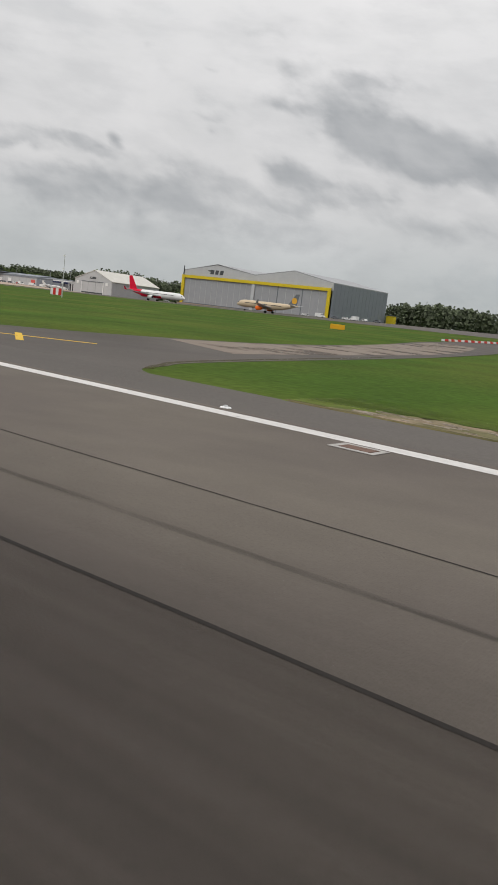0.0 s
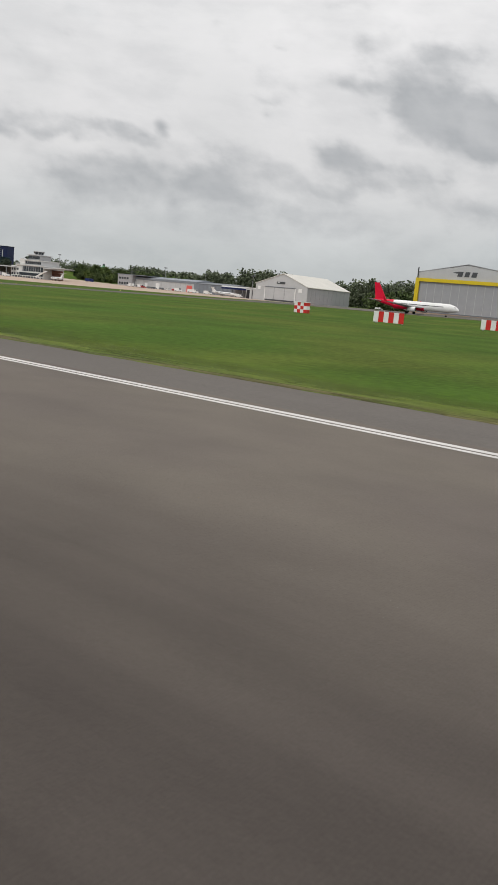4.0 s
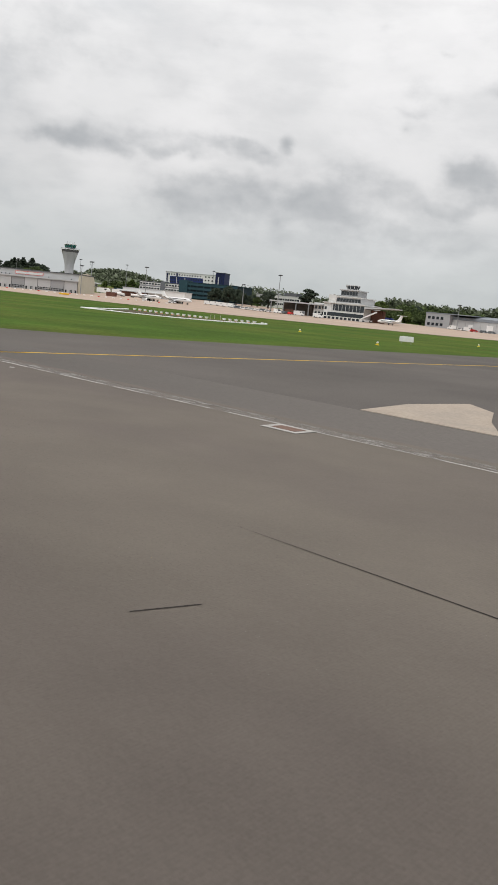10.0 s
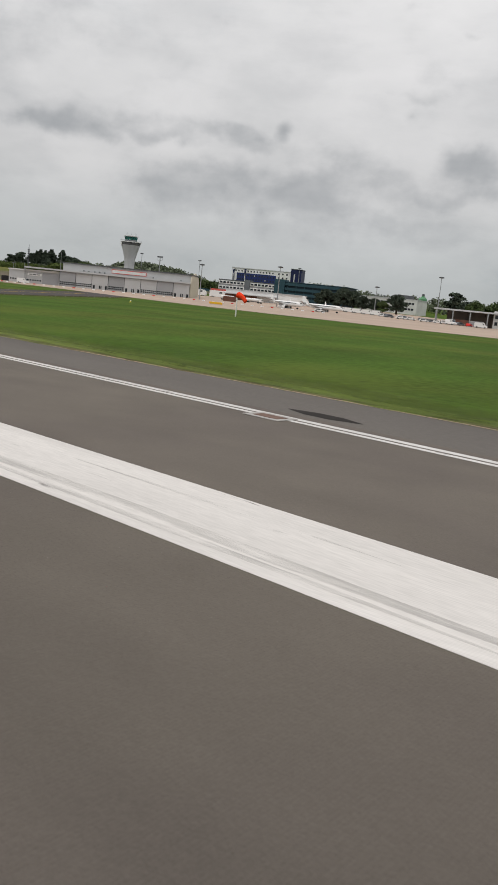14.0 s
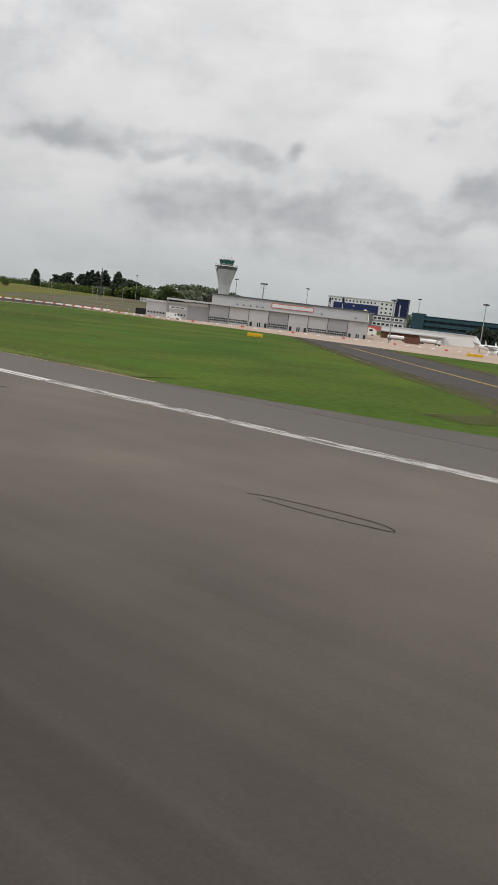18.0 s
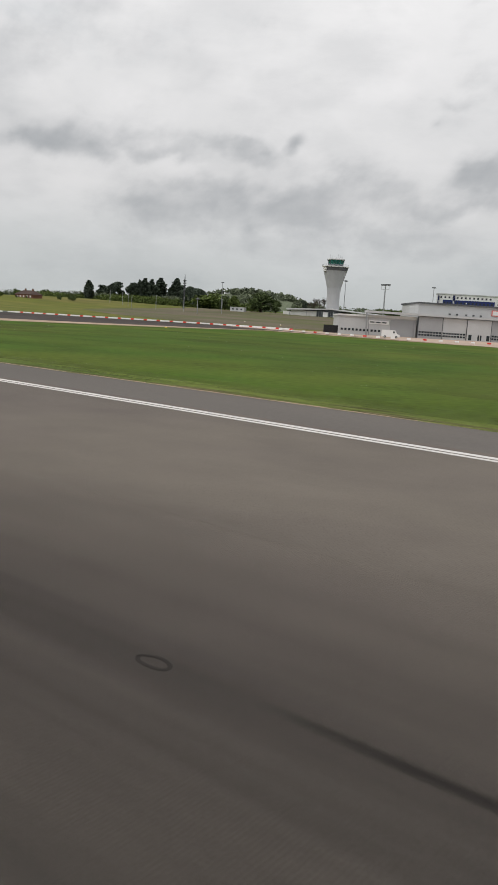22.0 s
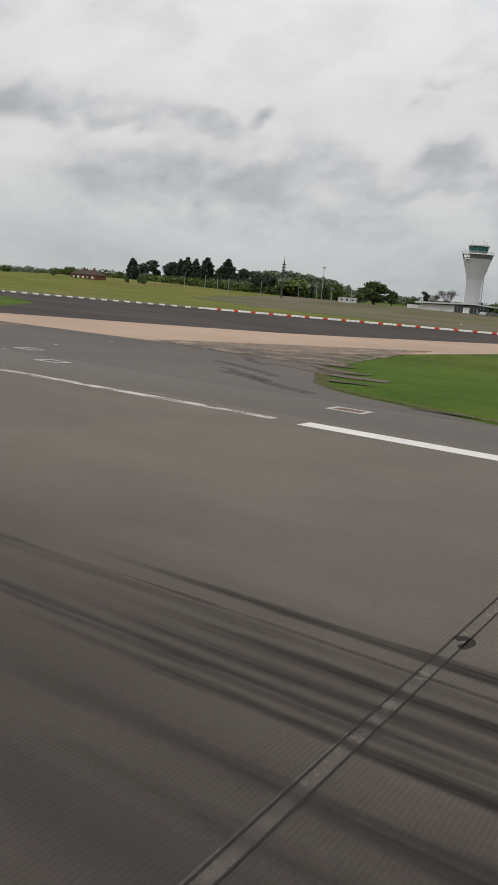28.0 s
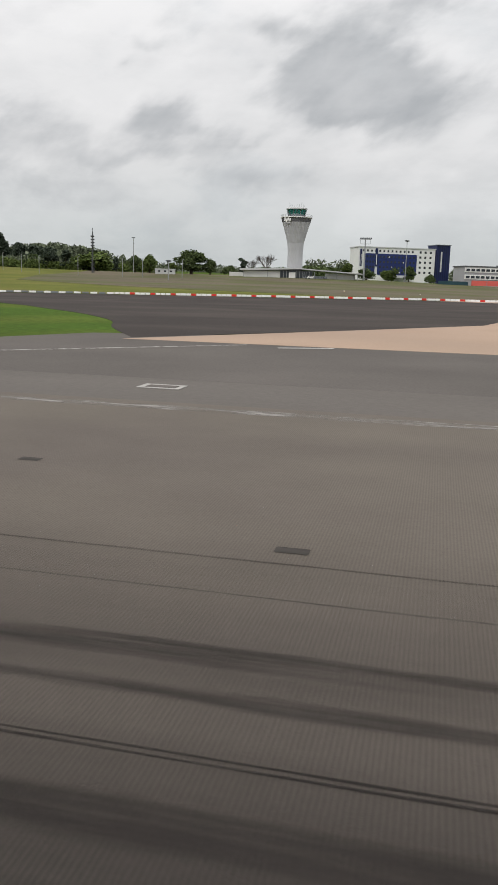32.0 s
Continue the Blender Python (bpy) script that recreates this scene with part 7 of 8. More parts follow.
def drain_frame(x, y, a=0.0, fill=True, w=1.5, d=1.05):
    """A painted white surround of a pit cover let into the tarmac."""
    o = thing("pit_cover", pose(x, y, 0.03, 0, 0, a), "dark pit cover with a white painted surround", "pit cover", "runway pit covers")
    for x0, x1, y0, y1 in ((-w / 2, w / 2, -d / 2, -d / 2 + 0.2), (-w / 2, w / 2, d / 2 - 0.2, d / 2), (-w / 2, -w / 2 + 0.2, -d / 2 + 0.2, d / 2 - 0.2), (w / 2 - 0.2, w / 2, -d / 2 + 0.2, d / 2 - 0.2)):
        part("painted_edge", box(x0, x1, y0, y1, 0, 0.015), PALEPAINT, o)
    part("cover", box(-w / 2 + 0.24, w / 2 - 0.24, -d / 2 + 0.24, d / 2 - 0.24, 0, 0.02), RUST if fill else SHOULDER, o, "worn steel cover")


for x, y, f in ((-14.0, 20.2, True), (-270, 20.2, True), (-251.7, 27.0, False), (-260, 25.2, False), (-358.6, 26.7, True), (-489, 20.3, True), (-513.7, 21.0, True), (-590.9, 26.9, True), (-755, 24.1, True), (-851.7, 26.0, True), (-893, 26.0, False), (-907.7, 25.7, False), (-388.8, 20.4, True), (-157, 28.0, True), (-434.9, 25.0, False), (-878.7, 26.3, False), (-872.7, 29.8, False), (-867.2, 26.3, False)):
    drain_frame(x, y, 0.0, f)


def flush_light(x, y, first=[]):
    if first:
        return copy_thing(first[0], pose(x, y, 0.03))
    o = thing("flush_light", pose(x, y, 0.03), "small white flush runway light", "runway light", "flush runway lights")
    part("rim", lathe([(0.125, 0), (0.10, 0.02)], 12), PALEPAINT, o), part("lens", box(-0.04, 0.04, -0.015, 0.015, 0.018, 0.026), DARK, o)
    first.append(o)


for x, ys in ((-581.1, (8.67, 10.2, 11.75, 13.2)), (-688.3, (8.05, 9.75, 11.36, 13.0)), (-744.4, (8.0, 9.6, 11.2, 12.8)), (-802.2, (8.6, 10.3, 12.0, 13.6)), (-857.2, (8.6, 10.2, 11.8, 13.4)), (-635.5, (9.0, 10.6, 12.2, 13.8))):
    for y in ys:
        flush_light(x, y)


def edge_light(x, y, first=[]):
    if first:
        return copy_thing(first[0], pose(x, y, 0.03))
    o = thing("edge_light", pose(x, y, 0.03), "low white raised runway edge light", "runway light", "runway edge lights")
    part("base", lathe([(0.22, 0), (0.2, 0.03), (0.1, 0.05)], 10), WHITE, o), part("lamp", lathe([(0.09, 0.05), (0.08, 0.09), (0.05, 0.1)], 10), LGREY, o)
    first.append(o)


for x in (-20.8, -76):
    edge_light(x, 22.5)
for x, y in ((-65.4, 8.0), (-65.5, 9.55), (-65.55, 11.1), (-65.56, 12.6), (-317.6, 22.0), (-37, 20.8), (-362.4, 18.8), (-405, 20), (-358, 22.4), (-413, 22.4), (-366, 22), (-375, 22.6), (-875.3, 34.1), (-872.7, 28.1), (-878.0, 41.8), (-877.4, 10.1), (-411.9, 11.2), (-422.6, 22.7)):
    flush_light(x, y)


def mark(name, pts, mat, lift, label, cat):
    return drape(name, pts, mat, 0.0215 + (lift - 0.0265) * 0.5, label, cat, skirt=False)


def wavy(x0, x1, y, w, seed, sway=0.12):
    rng = random.Random(seed)
    n = max(3, int(abs(x1 - x0) / 3))
    mid = [(x0 + (x1 - x0) * k / n, y + rng.uniform(-sway, sway) * (0.4 if w > 0.3 else 0.15)) for k in range(n + 1)]
    half = [w / 2 * min(1.0, 0.12 + 3.0 * min(k, n - k) / n) for k in range(n + 1)]
    return [(x, v + h) for (x, v), h in zip(mid, half)] + [(x, v - h) for (x, v), h in zip(mid, half)][::-1]


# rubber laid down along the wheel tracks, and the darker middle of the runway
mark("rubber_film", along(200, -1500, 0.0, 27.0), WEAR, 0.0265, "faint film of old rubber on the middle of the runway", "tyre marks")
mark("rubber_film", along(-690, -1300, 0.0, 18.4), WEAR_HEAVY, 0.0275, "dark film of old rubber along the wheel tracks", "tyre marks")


def soft_film(name, x_mid, x_in, x_out, most):
    """Old rubber that thins out along the runway and towards its side."""
    m = surf(name, (0.058, 0.049, 0.041), 0.9, var=0.2, s1=0.3, s2=10.0, stretch=(0.2, 1, 1))
    nt = m.node_tree
    n, l = nt.nodes.new, nt.links.new
    tc, sep, mu = n("ShaderNodeTexCoord"), n("ShaderNodeSeparateXYZ"), n("ShaderNodeMath")
    l(tc.outputs["Object"], sep.inputs[0])
    mu.operation = "MULTIPLY"
    for k, (mid, lo, hi, v) in enumerate(((x_mid, x_in, x_out, most), (0.0, 5.0, 15.0, 1.0))):
        d, a, r = n("ShaderNodeMath"), n("ShaderNodeMath"), n("ShaderNodeMapRange")
        d.operation, a.operation, r.interpolation_type = "SUBTRACT", "ABSOLUTE", "SMOOTHSTEP"
        l(sep.outputs[k], d.inputs[0]), l(d.outputs[0], a.inputs[0]), l(a.outputs[0], r.inputs[0])
        d.inputs[1].default_value = mid
        for q, w in zip(("From Min", "From Max", "To Min", "To Max"), (lo, hi, v, 0.0)):
            r.inputs[q].default_value = w
        l(r.outputs[0], mu.inputs[k])
    l(mu.outputs[0], nt.nodes["Principled BSDF"].inputs["Alpha"])
    mark("rubber_film", along(x_mid + x_out, x_mid - x_out, 0.0, 31.0), m, 0.029, "dark film of old rubber before the taxiway", "tyre marks")


soft_film("taxiway_rubber_film", -410, 4, 20, 0.38)
soft_film("turn_rubber_film", -359, 2, 14, 0.2)
LANE = worn_paint("darker_lane_film", (0.060, 0.050, 0.043), (0.05, 1.5), 0.5, (0.1, 1, 1))


def fade_along(m, x_from, x_to):
    """Let a film on the runway thin out between two places along it."""
    nt = m.node_tree
    n, l = nt.nodes.new, nt.links.new
    alpha = nt.nodes["Principled BSDF"].inputs["Alpha"]
    tc, sep, r, mu = n("ShaderNodeTexCoord"), n("ShaderNodeSeparateXYZ"), n("ShaderNodeMapRange"), n("ShaderNodeMath")
    mu.operation, r.interpolation_type = "MULTIPLY", "SMOOTHSTEP"
    l(tc.outputs["Object"], sep.inputs[0]), l(sep.outputs[0], r.inputs[0])
    r.inputs["From Min"].default_value, r.inputs["From Max"].default_value = x_to, x_from
    l(alpha.links[0].from_socket, mu.inputs[0]), l(r.outputs[0], mu.inputs[1])
    l(mu.outputs[0], alpha)


fade_along(LANE, -26, -60)
mark("lane_film", along(60, -62, 3.3, 6.86), LANE, 0.0295, "darker asphalt lane along the middle of the runway", "tyre marks")


def streak_mat(name, col, most):
    """Rubber that is thick in the middle of its streak and thins to its sides and ends."""
    m = surf(name, col, 0.8, var=0.15, s1=0.6, s2=18.0, stretch=(0.1, 1.5, 1), spec=0.2)
    nt = m.node_tree
    n, l = nt.nodes.new, nt.links.new
    uv, sep, tc, mp, t = n("ShaderNodeUVMap"), n("ShaderNodeSeparateXYZ"), n("ShaderNodeTexCoord"), n("ShaderNodeMapping"), n("ShaderNodeTexNoise")
    uv.uv_map = "thickness"
    l(uv.outputs[0], sep.inputs[0])
    mp.inputs["Scale"].default_value = (0.16, 3.2, 1)
    l(tc.outputs["Object"], mp.inputs[0]), l(mp.outputs[0], t.inputs["Vector"])
    t.inputs["Scale"].default_value, t.inputs["Detail"].default_value, t.inputs["Roughness"].default_value = 2.2, 6.0, 0.62
    r = n("ShaderNodeMapRange")
    l(t.outputs["Fac"], r.inputs[0])
    for k, v in zip(("From Min", "From Max", "To Min", "To Max"), (0.32, 0.62, 0.25 * most, most)):
        r.inputs[k].default_value = v
    side, alpha = n("ShaderNodeMath"), n("ShaderNodeMath")
    side.operation = alpha.operation = "MULTIPLY"
    l(sep.outputs[0], side.inputs[0]), l(sep.outputs[1], side.inputs[1])
    l(side.outputs[0], alpha.inputs[0]), l(r.outputs[0], alpha.inputs[1])
    l(alpha.outputs[0], nt.nodes["Principled BSDF"].inputs["Alpha"])
    return m


STREAK_MATS = [streak_mat("faint_tyre_rubber", (0.030, 0.026, 0.024), 0.34), streak_mat("tyre_rubber", (0.024, 0.020, 0.018), 0.62), streak_mat("thick_tyre_rubber", (0.016, 0.0125, 0.011), 1.0)]
STREAKS = []


def tyre_streak(x0, x1, y, w, grade, fade=0.2):
    """A skid along the runway from its ragged start x0 to its faded end x1."""
    rng = random.Random(int(x0 * 7 + y * 100))
    n = max(14, int(abs(x1 - x0) / 0.8))
    z = 0.0222 + 0.00006 * len(STREAKS)
    prof = ((-1.0, 0.0), (-0.5, 0.75), (-0.12, 1.0), (0.2, 0.85), (0.55, 0.7), (1.0, 0.0))
    verts, uvs, faces, sway = [], [], [], 0.0
    for k in range(n + 1):
        u = k / n
        sway = 0.85 * sway + rng.uniform(-0.006, 0.006)
        thin = min(1.0, u / 0.09) * min(1.0, (1 - u) / fade) * rng.uniform(0.85, 1.0)
        half = w * (0.62 + 0.14 * rng.uniform(-1, 1)) * (0.5 + 0.5 * min(1.0, 6 * u))
        for v, t in prof:
            verts.append((x0 + (x1 - x0) * u, y + sway + v * half, z))
            uvs.append((thin, t))
    m = len(prof)
    for k in range(n):
        for j in range(m - 1):
            f = (k * m + j, k * m + j + 1, (k + 1) * m + j + 1, (k + 1) * m + j)
            faces.append(f if x1 < x0 else f[::-1])
    me = bpy.data.meshes.new("tyre_streak")
    me.from_pydata(verts, [], faces)
    lay = me.uv_layers.new(name="thickness")
    for loop in me.loops:
        lay.data[loop.index].uv = uvs[loop.vertex_index]
    me.materials.append(STREAK_MATS[grade])
    ob = new("tyre_streak", me)
    STREAKS.append(ob)
    tagged(ob, ("faint soft-edged tyre streak along the runway", "long dark tyre streak along the runway", "thick black tyre streak along the runway")[grade], "tyre marks", kind="structure")


for row in ((-846.7, -808, 7.80, 0.30, 2), (-845.8, -800, 6.80, 0.32, 2), (-846, -836, 7.35, 0.08, 1), (-846, -815, 6.38, 0.28, 1), (-845.8, -796, 5.69, 0.28, 2), (-845, -796, 4.82, 0.42, 1), (-847.5, -840, 6.1, 0.12, 0), (-844, -820, 4.2, 0.4, 0),
            (-787, -774, 6.64, 0.20, 1, 0.4), (-788.3, -772, 5.50, 0.09, 2, 0.3), (-788.1, -772, 5.67, 0.09, 2, 0.3), (-787, -772, 4.60, 0.20, 1, 0.4), (-785.5, -772, 3.87, 0.26, 1, 0.4), (-803, -786, 5.6, 0.26, 1), (-806, -788, 6.7, 0.18, 1), (-808, -790, 4.7, 0.3, 1), (-812, -795, 8.3, 0.16, 0),
            (-770, -748, 9.0, 0.12, 0), (-768.2, -752, 6.10, 0.12, 1), (-765, -748, 5.32, 0.12, 1), (-763.8, -748, 4.12, 0.40, 0), (-763, -750, 3.65, 0.30, 0), (-768, -756, 8.1, 0.1, 0), (-766, -750, 7.2, 0.2, 0),
            (-741.3, -725, 6.38, 0.24, 2, 0.5), (-749.5, -735, 8.4, 0.11, 0), (-746.5, -730, 6.66, 0.12, 0), (-748, -738, 7.6, 0.10, 0), (-743.6, -724, 4.70, 0.34, 2, 0.5), (-741, -724, 3.72, 0.42, 1, 0.5), (-740.4, -726, 5.04, 0.20, 1, 0.4), (-755, -742, 5.9, 0.16, 1), (-754, -740, 5.1, 0.24, 1),
            (-717.2, -702, 4.56, 0.22, 2, 0.5), (-730, -721, 4.40, 0.26, 1, 0.4), (-697.7, -674, 9.22, 0.09, 1), (-696.8, -676, 8.95, 0.09, 1), (-707, -692, 4.6, 0.4, 0),
            (-667.3, -660, 5.42, 0.12, 2), (-671, -660, 4.9, 0.5, 0), (-682, -671, 5.32, 0.30, 2, 0.5), (-680.5, -671, 4.25, 0.30, 1, 0.4), (-660, -648, 6.0, 0.26, 0), (-658, -647.5, 5.2, 0.2, 0), (-657, -647, 4.5, 0.3, 0),
            (-868, -852, 6.7, 0.24, 2), (-866, -848, 5.6, 0.32, 2), (-872, -855, 7.6, 0.12, 1), (-862, -846, 4.9, 0.36, 1), (-858, -848, 6.1, 0.2, 1), (-868, -856, 5.1, 0.3, 1), (-860, -847, 7.3, 0.12, 1),
            (-885, -874, 6.0, 0.22, 0, 0.7), (-884.5, -873, 5.40, 0.26, 0, 0.8), (-881.5, -874.6, 7.33, 0.14, 2, 0.7), (-882.6, -874, 6.1, 0.14, 1, 0.8), (-879, -872.5, 5.84, 0.12, 1, 0.8), (-886, -877, 4.7, 0.4, 0),
            (-916, -888, 9.55, 0.055, 1), (-905, -893, 8.4, 0.05, 0), (-912, -898, 6.78, 0.26, 1), (-903, -890, 6.98, 0.2, 1), (-904, -881, 6.10, 0.26, 1, 0.4), (-892.5, -880, 5.25, 0.32, 2, 0.5), (-912, -890, 5.17, 0.04, 2), (-912, -890, 5.25, 0.03, 2), (-908, -891, 4.45, 0.4, 1), (-890.5, -884, 7.32, 0.08, 0), (-888.5, -880, 8.35, 0.14, 0),
            (-594, -582, 4.6, 0.2, 0), (-577.6, -560, 7.87, 0.13, 1, 0.5), (-576.8, -562, 8.93, 0.10, 1, 0.5), (-362, -354, 5.0, 0.3, 1), (-361, -353, 4.5, 0.25, 1), (20, -24, 9.3, 0.20, 0)):
    tyre_streak(*row)
rg = random.Random(3)
for k in range(16):
    x = -740 - rg.random() * 130
    tyre_streak(x, x + rg.uniform(8, 26), 3.0 + 4.6 * rg.random(), rg.uniform(0.10, 0.35), 0)
for pts, w in (([(-857.1, 7.2), (-857.05, 7.7), (-857.1, 8.1)], 0.08), ([(-359.5, 6.2), (-358.7, 6.2), (-357.6, 6.1)], 0.12), ([(-359.4, 5.7), (-358.6, 5.7)], 0.06), ([(-438.85, 5.4), (-438.88, 6.4)], 0.032), ([(-439.1, 8.0), (-439.3, 8.3)], 0.10), ([(-874.1, 8.2), (-873.5, 8.4), (-873.0, 8.4)], 0.07), ([(-312.2, 17.7), (-311.4, 17.5), (-310.4, 17.6)], 0.05), ([(-311.6, 17.2), (-310.9, 17.35), (-310.2, 17.9)], 0.04), ([(-311.8, 17.9), (-311.0, 17.0)], 0.04), ([(-790.2, 5.0), (-790.2, 8.3)], 0.03), ([(-790.25, 11.4), (-790.2, 20.1)], 0.03), ([(-790.5, 11.4), (-790.45, 20.1)], 0.025), ([(-591.85, 6.6), (-590.2, 6.8), (-588.6, 6.74)], 0.05), ([(-453.6, 13.2), (-450.9, 13.6), (-447.3, 14.2)], 0.05)):
    mark("tyre_smear", ribbon(smooth(pts, 4), w), SMEAR, 0.037, "short black smear on the runway", "tyre marks")
for x0, x1, y, w in ((40, -72, 11.85, 0.05), (40, -60, 6.75, 0.10), (-50, -54, 17.1, 0.03), (-106.3, -111, 11.55, 0.035), (-62.8, -63.95, 6.7, 0.1), (-61.6, -62.3, 6.68, 0.13), (-78.2, -81, 6.66, 0.07), (-92.9, -98.5, 6.74, 0.08), (-100.2, -102.6, 6.68, 0.1), (-73.2, -73.85, 7.46, 0.06), (-222, -229, 11.8, 0.04), (-204, -225, 6.5, 0.07), (-241, -243, 6.5, 0.09), (-252, -268, 11.6, 0.04), (-255.5, -258.6, 6.7, 0.08), (-262, -300, 6.7, 0.08), (-366, -381.6, 10.7, 0.04), (-458, -474.9, 8.2, 0.08), (-511.6, -514.8, 23.35, 0.9)):
    mark("sealed_joint", wavy(x0, x1, y, w, int(-x0)), SEAL, 0.036, "black sealed joint along the runway", "sealed joint")
for pts, w in (([(-643.0, 6.68), (-642.5, 6.78), (-642.1, 7.03), (-641.2, 6.98), (-640.1, 6.95), (-638.2, 6.9)], 0.05), ([(-644.7, 7.15), (-644.3, 7.23)], 0.09), ([(-639.7, 4.63), (-639.3, 4.72), (-638.8, 4.7)], 0.06), ([(-718.75, 4.5), (-718.6, 4.6), (-718.4, 4.58), (-718.3, 4.48), (-718.4, 4.39), (-718.65, 4.4), (-718.75, 4.5)], 0.05), ([(-243.38, 14.39), (-243.32, 15.0), (-243.19, 15.58)], 0.06), ([(-245.0, 8.37), (-244.5, 8.44), (-243.97, 8.57)], 0.10), ([(-599.6, 11.55), (-598.1, 11.66), (-596.6, 11.70), (-595.3, 11.66), (-594.95, 11.62)], 0.035), ([(-594.7, 11.72), (-594.95, 11.6), (-594.8, 11.28), (-594.25, 10.85), (-593.9, 10.68)], 0.07),
               ([(-591.72, 11.78), (-591.56, 11.84), (-591.72, 12.28), (-591.74, 12.87), (-591.51, 13.43), (-591.09, 13.61), (-590.52, 13.22), (-590.27, 12.66), (-590.37, 12.04), (-590.66, 11.66), (-591.06, 11.55), (-591.45, 11.74), (-591.56, 11.84)], 0.04), ([(-841.64, 12.2), (-841.60, 3.0)], 0.02), ([(-841.80, 12.2), (-841.74, 3.0)], 0.022), ([(-621.0, 12.7), (-620.6, 12.95), (-619.3, 13.2), (-618.1, 13.3), (-617.6, 13.05), (-617.9, 12.9), (-619.3, 12.65), (-620.5, 12.6)], 0.04), ([(-841.76, 8.50), (-841.66, 8.62), (-841.58, 8.5), (-841.64, 8.3)], 0.11), ([(-527.5, 14.9), (-527.7, 19.4)], 0.05), ([(-346.85, 11.0), (-346.85, 18.2)], 0.03), ([(-290.6, 8.9), (-290.4, 3.0)], 0.07), ([(-424, 5.5), (-424.9, 7.0), (-425.4, 8.1)], 0.08), ([(-454.9, 8.4), (-456.2, 8.2), (-457, 7.9)], 0.08), ([(-379.6, 6.8), (-379.3, 7.7)], 0.025), ([(-695.5, 5.0), (-693.7, 6.6), (-690.5, 9.5)], 0.05), ([(-705, 12.5), (-703.4, 11.9), (-702.2, 12.2), (-700.2, 12.0)], 0.05), ([(-699.9, 12.4), (-698.9, 12.2), (-697.9, 12.5)], 0.05), ([(-690, 10.3), (-691.5, 11.2), (-692.6, 12.7)], 0.05), ([(-717, 12.1), (-715, 11.2), (-713.9, 11.3)], 0.05), ([(-758.6, 9.1), (-758, 9.4), (-757.2, 9.0)], 0.06), ([(-153.8, 9.0), (-154.9, 20.3)], 0.04), ([(-148.8, 7.5), (-148.2, 7.2), (-147.4, 5.7)], 0.07), ([(-81.1, 5.6), (-81.14, 10.1), (-81.22, 18.0)], 0.045), ([(-119.3, 5.51), (-118.4, 5.74), (-117.85, 5.72), (-117.57, 5.5), (-117.07, 5.44), (-116.68, 5.48)], 0.06), ([(-67.25, 10.4), (-67.24, 12.6)], 0.05), ([(-67.6, 11.0), (-66.6, 10.3)], 0.05), ([(-67.1, 11.85), (-66.4, 11.8), (-65.7, 11.2)], 0.05), ([(-76.4, 7.9), (-76.1, 8.15), (-75.45, 8.08)], 0.05), ([(-253.87, 5.4), (-253.63, 6.04), (-253.7, 6.7), (-253.8, 7.15)], 0.08), ([(-253.9, 6.63), (-253.4, 6.65)], 0.08), ([(-253.42, 8.25), (-253.38, 8.6)], 0.08), ([(-252.55, 5.4), (-252.2, 5.42), (-251.9, 5.43), (-251.8, 5.67), (-251.87, 6.05)], 0.09), ([(-252.57, 5.76), (-252.18, 5.3)], 0.07), ([(-251.6, 5.19), (-251.16, 5.15)], 0.1),
               ([(-268.16, 7.5), (-267.97, 7.69), (-267.57, 7.58)], 0.06), ([(-266.47, 7.77), (-266.12, 7.84), (-265.75, 7.55)], 0.07), ([(-291.86, 11.2), (-291.78, 19.4)], 0.025), ([(-391.2, 5.87), (-390.63, 6.77), (-390.1, 7.75)], 0.05), ([(-389.75, 7.39), (-388.9, 7.55)], 0.07), ([(-389.74, 5.43), (-389.44, 5.66)], 0.08), ([(-428.72, 5.83), (-428.29, 6.26), (-426.92, 6.26), (-425.8, 6.18)], 0.06), ([(-430.03, 11.7), (-429.9, 13.0)], 0.05), ([(-691.1, 9.66), (-689.3, 8.76), (-687.15, 8.0)], 0.04), ([(-691.1, 11.9), (-688.3, 9.72)], 0.05), ([(-715.6, 11.3), (-714.5, 11.0), (-712.8, 10.84)], 0.05),
               ([(-85.9, 5.33), (-85.2, 5.2), (-84.53, 5.07)], 0.075), ([(-85.72, 5.61), (-84.96, 5.57), (-84.68, 5.38), (-84.35, 5.42)], 0.07), ([(-129.8, 17.4), (-129.4, 17.5), (-129.0, 17.1)], 0.06), ([(-102.0, 15.8), (-101.4, 16.5), (-100.6, 15.9)], 0.05), ([(-100.2, 16.3), (-99.6, 15.9), (-99.1, 16.0)], 0.05)):
    mark("crack_seal", ribbon(smooth(pts, 4), w), SEAL, 0.037, "black sealed crack across the runway", "sealed crack")
for x, y, w, d in ((-455, 14.3, 0.3, 0.12), (-454, 14.8, 0.35, 0.1), (-457.8, 16.5, 0.3, 0.1), (-456.9, 18.5, 0.3, 0.12), (-448.4, 13.4, 0.15, 0.08), (-742.46, 5.26, 0.36, 0.14), (-900.4, 10.1, 0.36, 0.13), (-906.3, 14.0, 0.34, 0.14), (-244.04, 7.86, 0.26, 0.12), (-243.15, 7.61, 0.24, 0.11), (-640.5, 16.4, 0.35, 0.16), (-637.5, 17.6, 0.3, 0.12), (-526.5, 8.3, 0.4, 0.12), (-53.5, 11.4, 0.25, 0.12)):
    mark("tar_patch", [(x + 0.65 * w * math.copysign(abs(math.cos(t)) ** p, math.cos(t)), y + d * math.copysign(abs(math.sin(t)) ** p, math.sin(t)) * (1 + 0.12 * math.cos(2 * t))) for p in (0.3 if x < -895 else 1.0,) for t in (2 * math.pi * (k + 0.5) / 12 for k in range(12))], SMEAR, 0.0385, "small black tar patch", "tar patch")
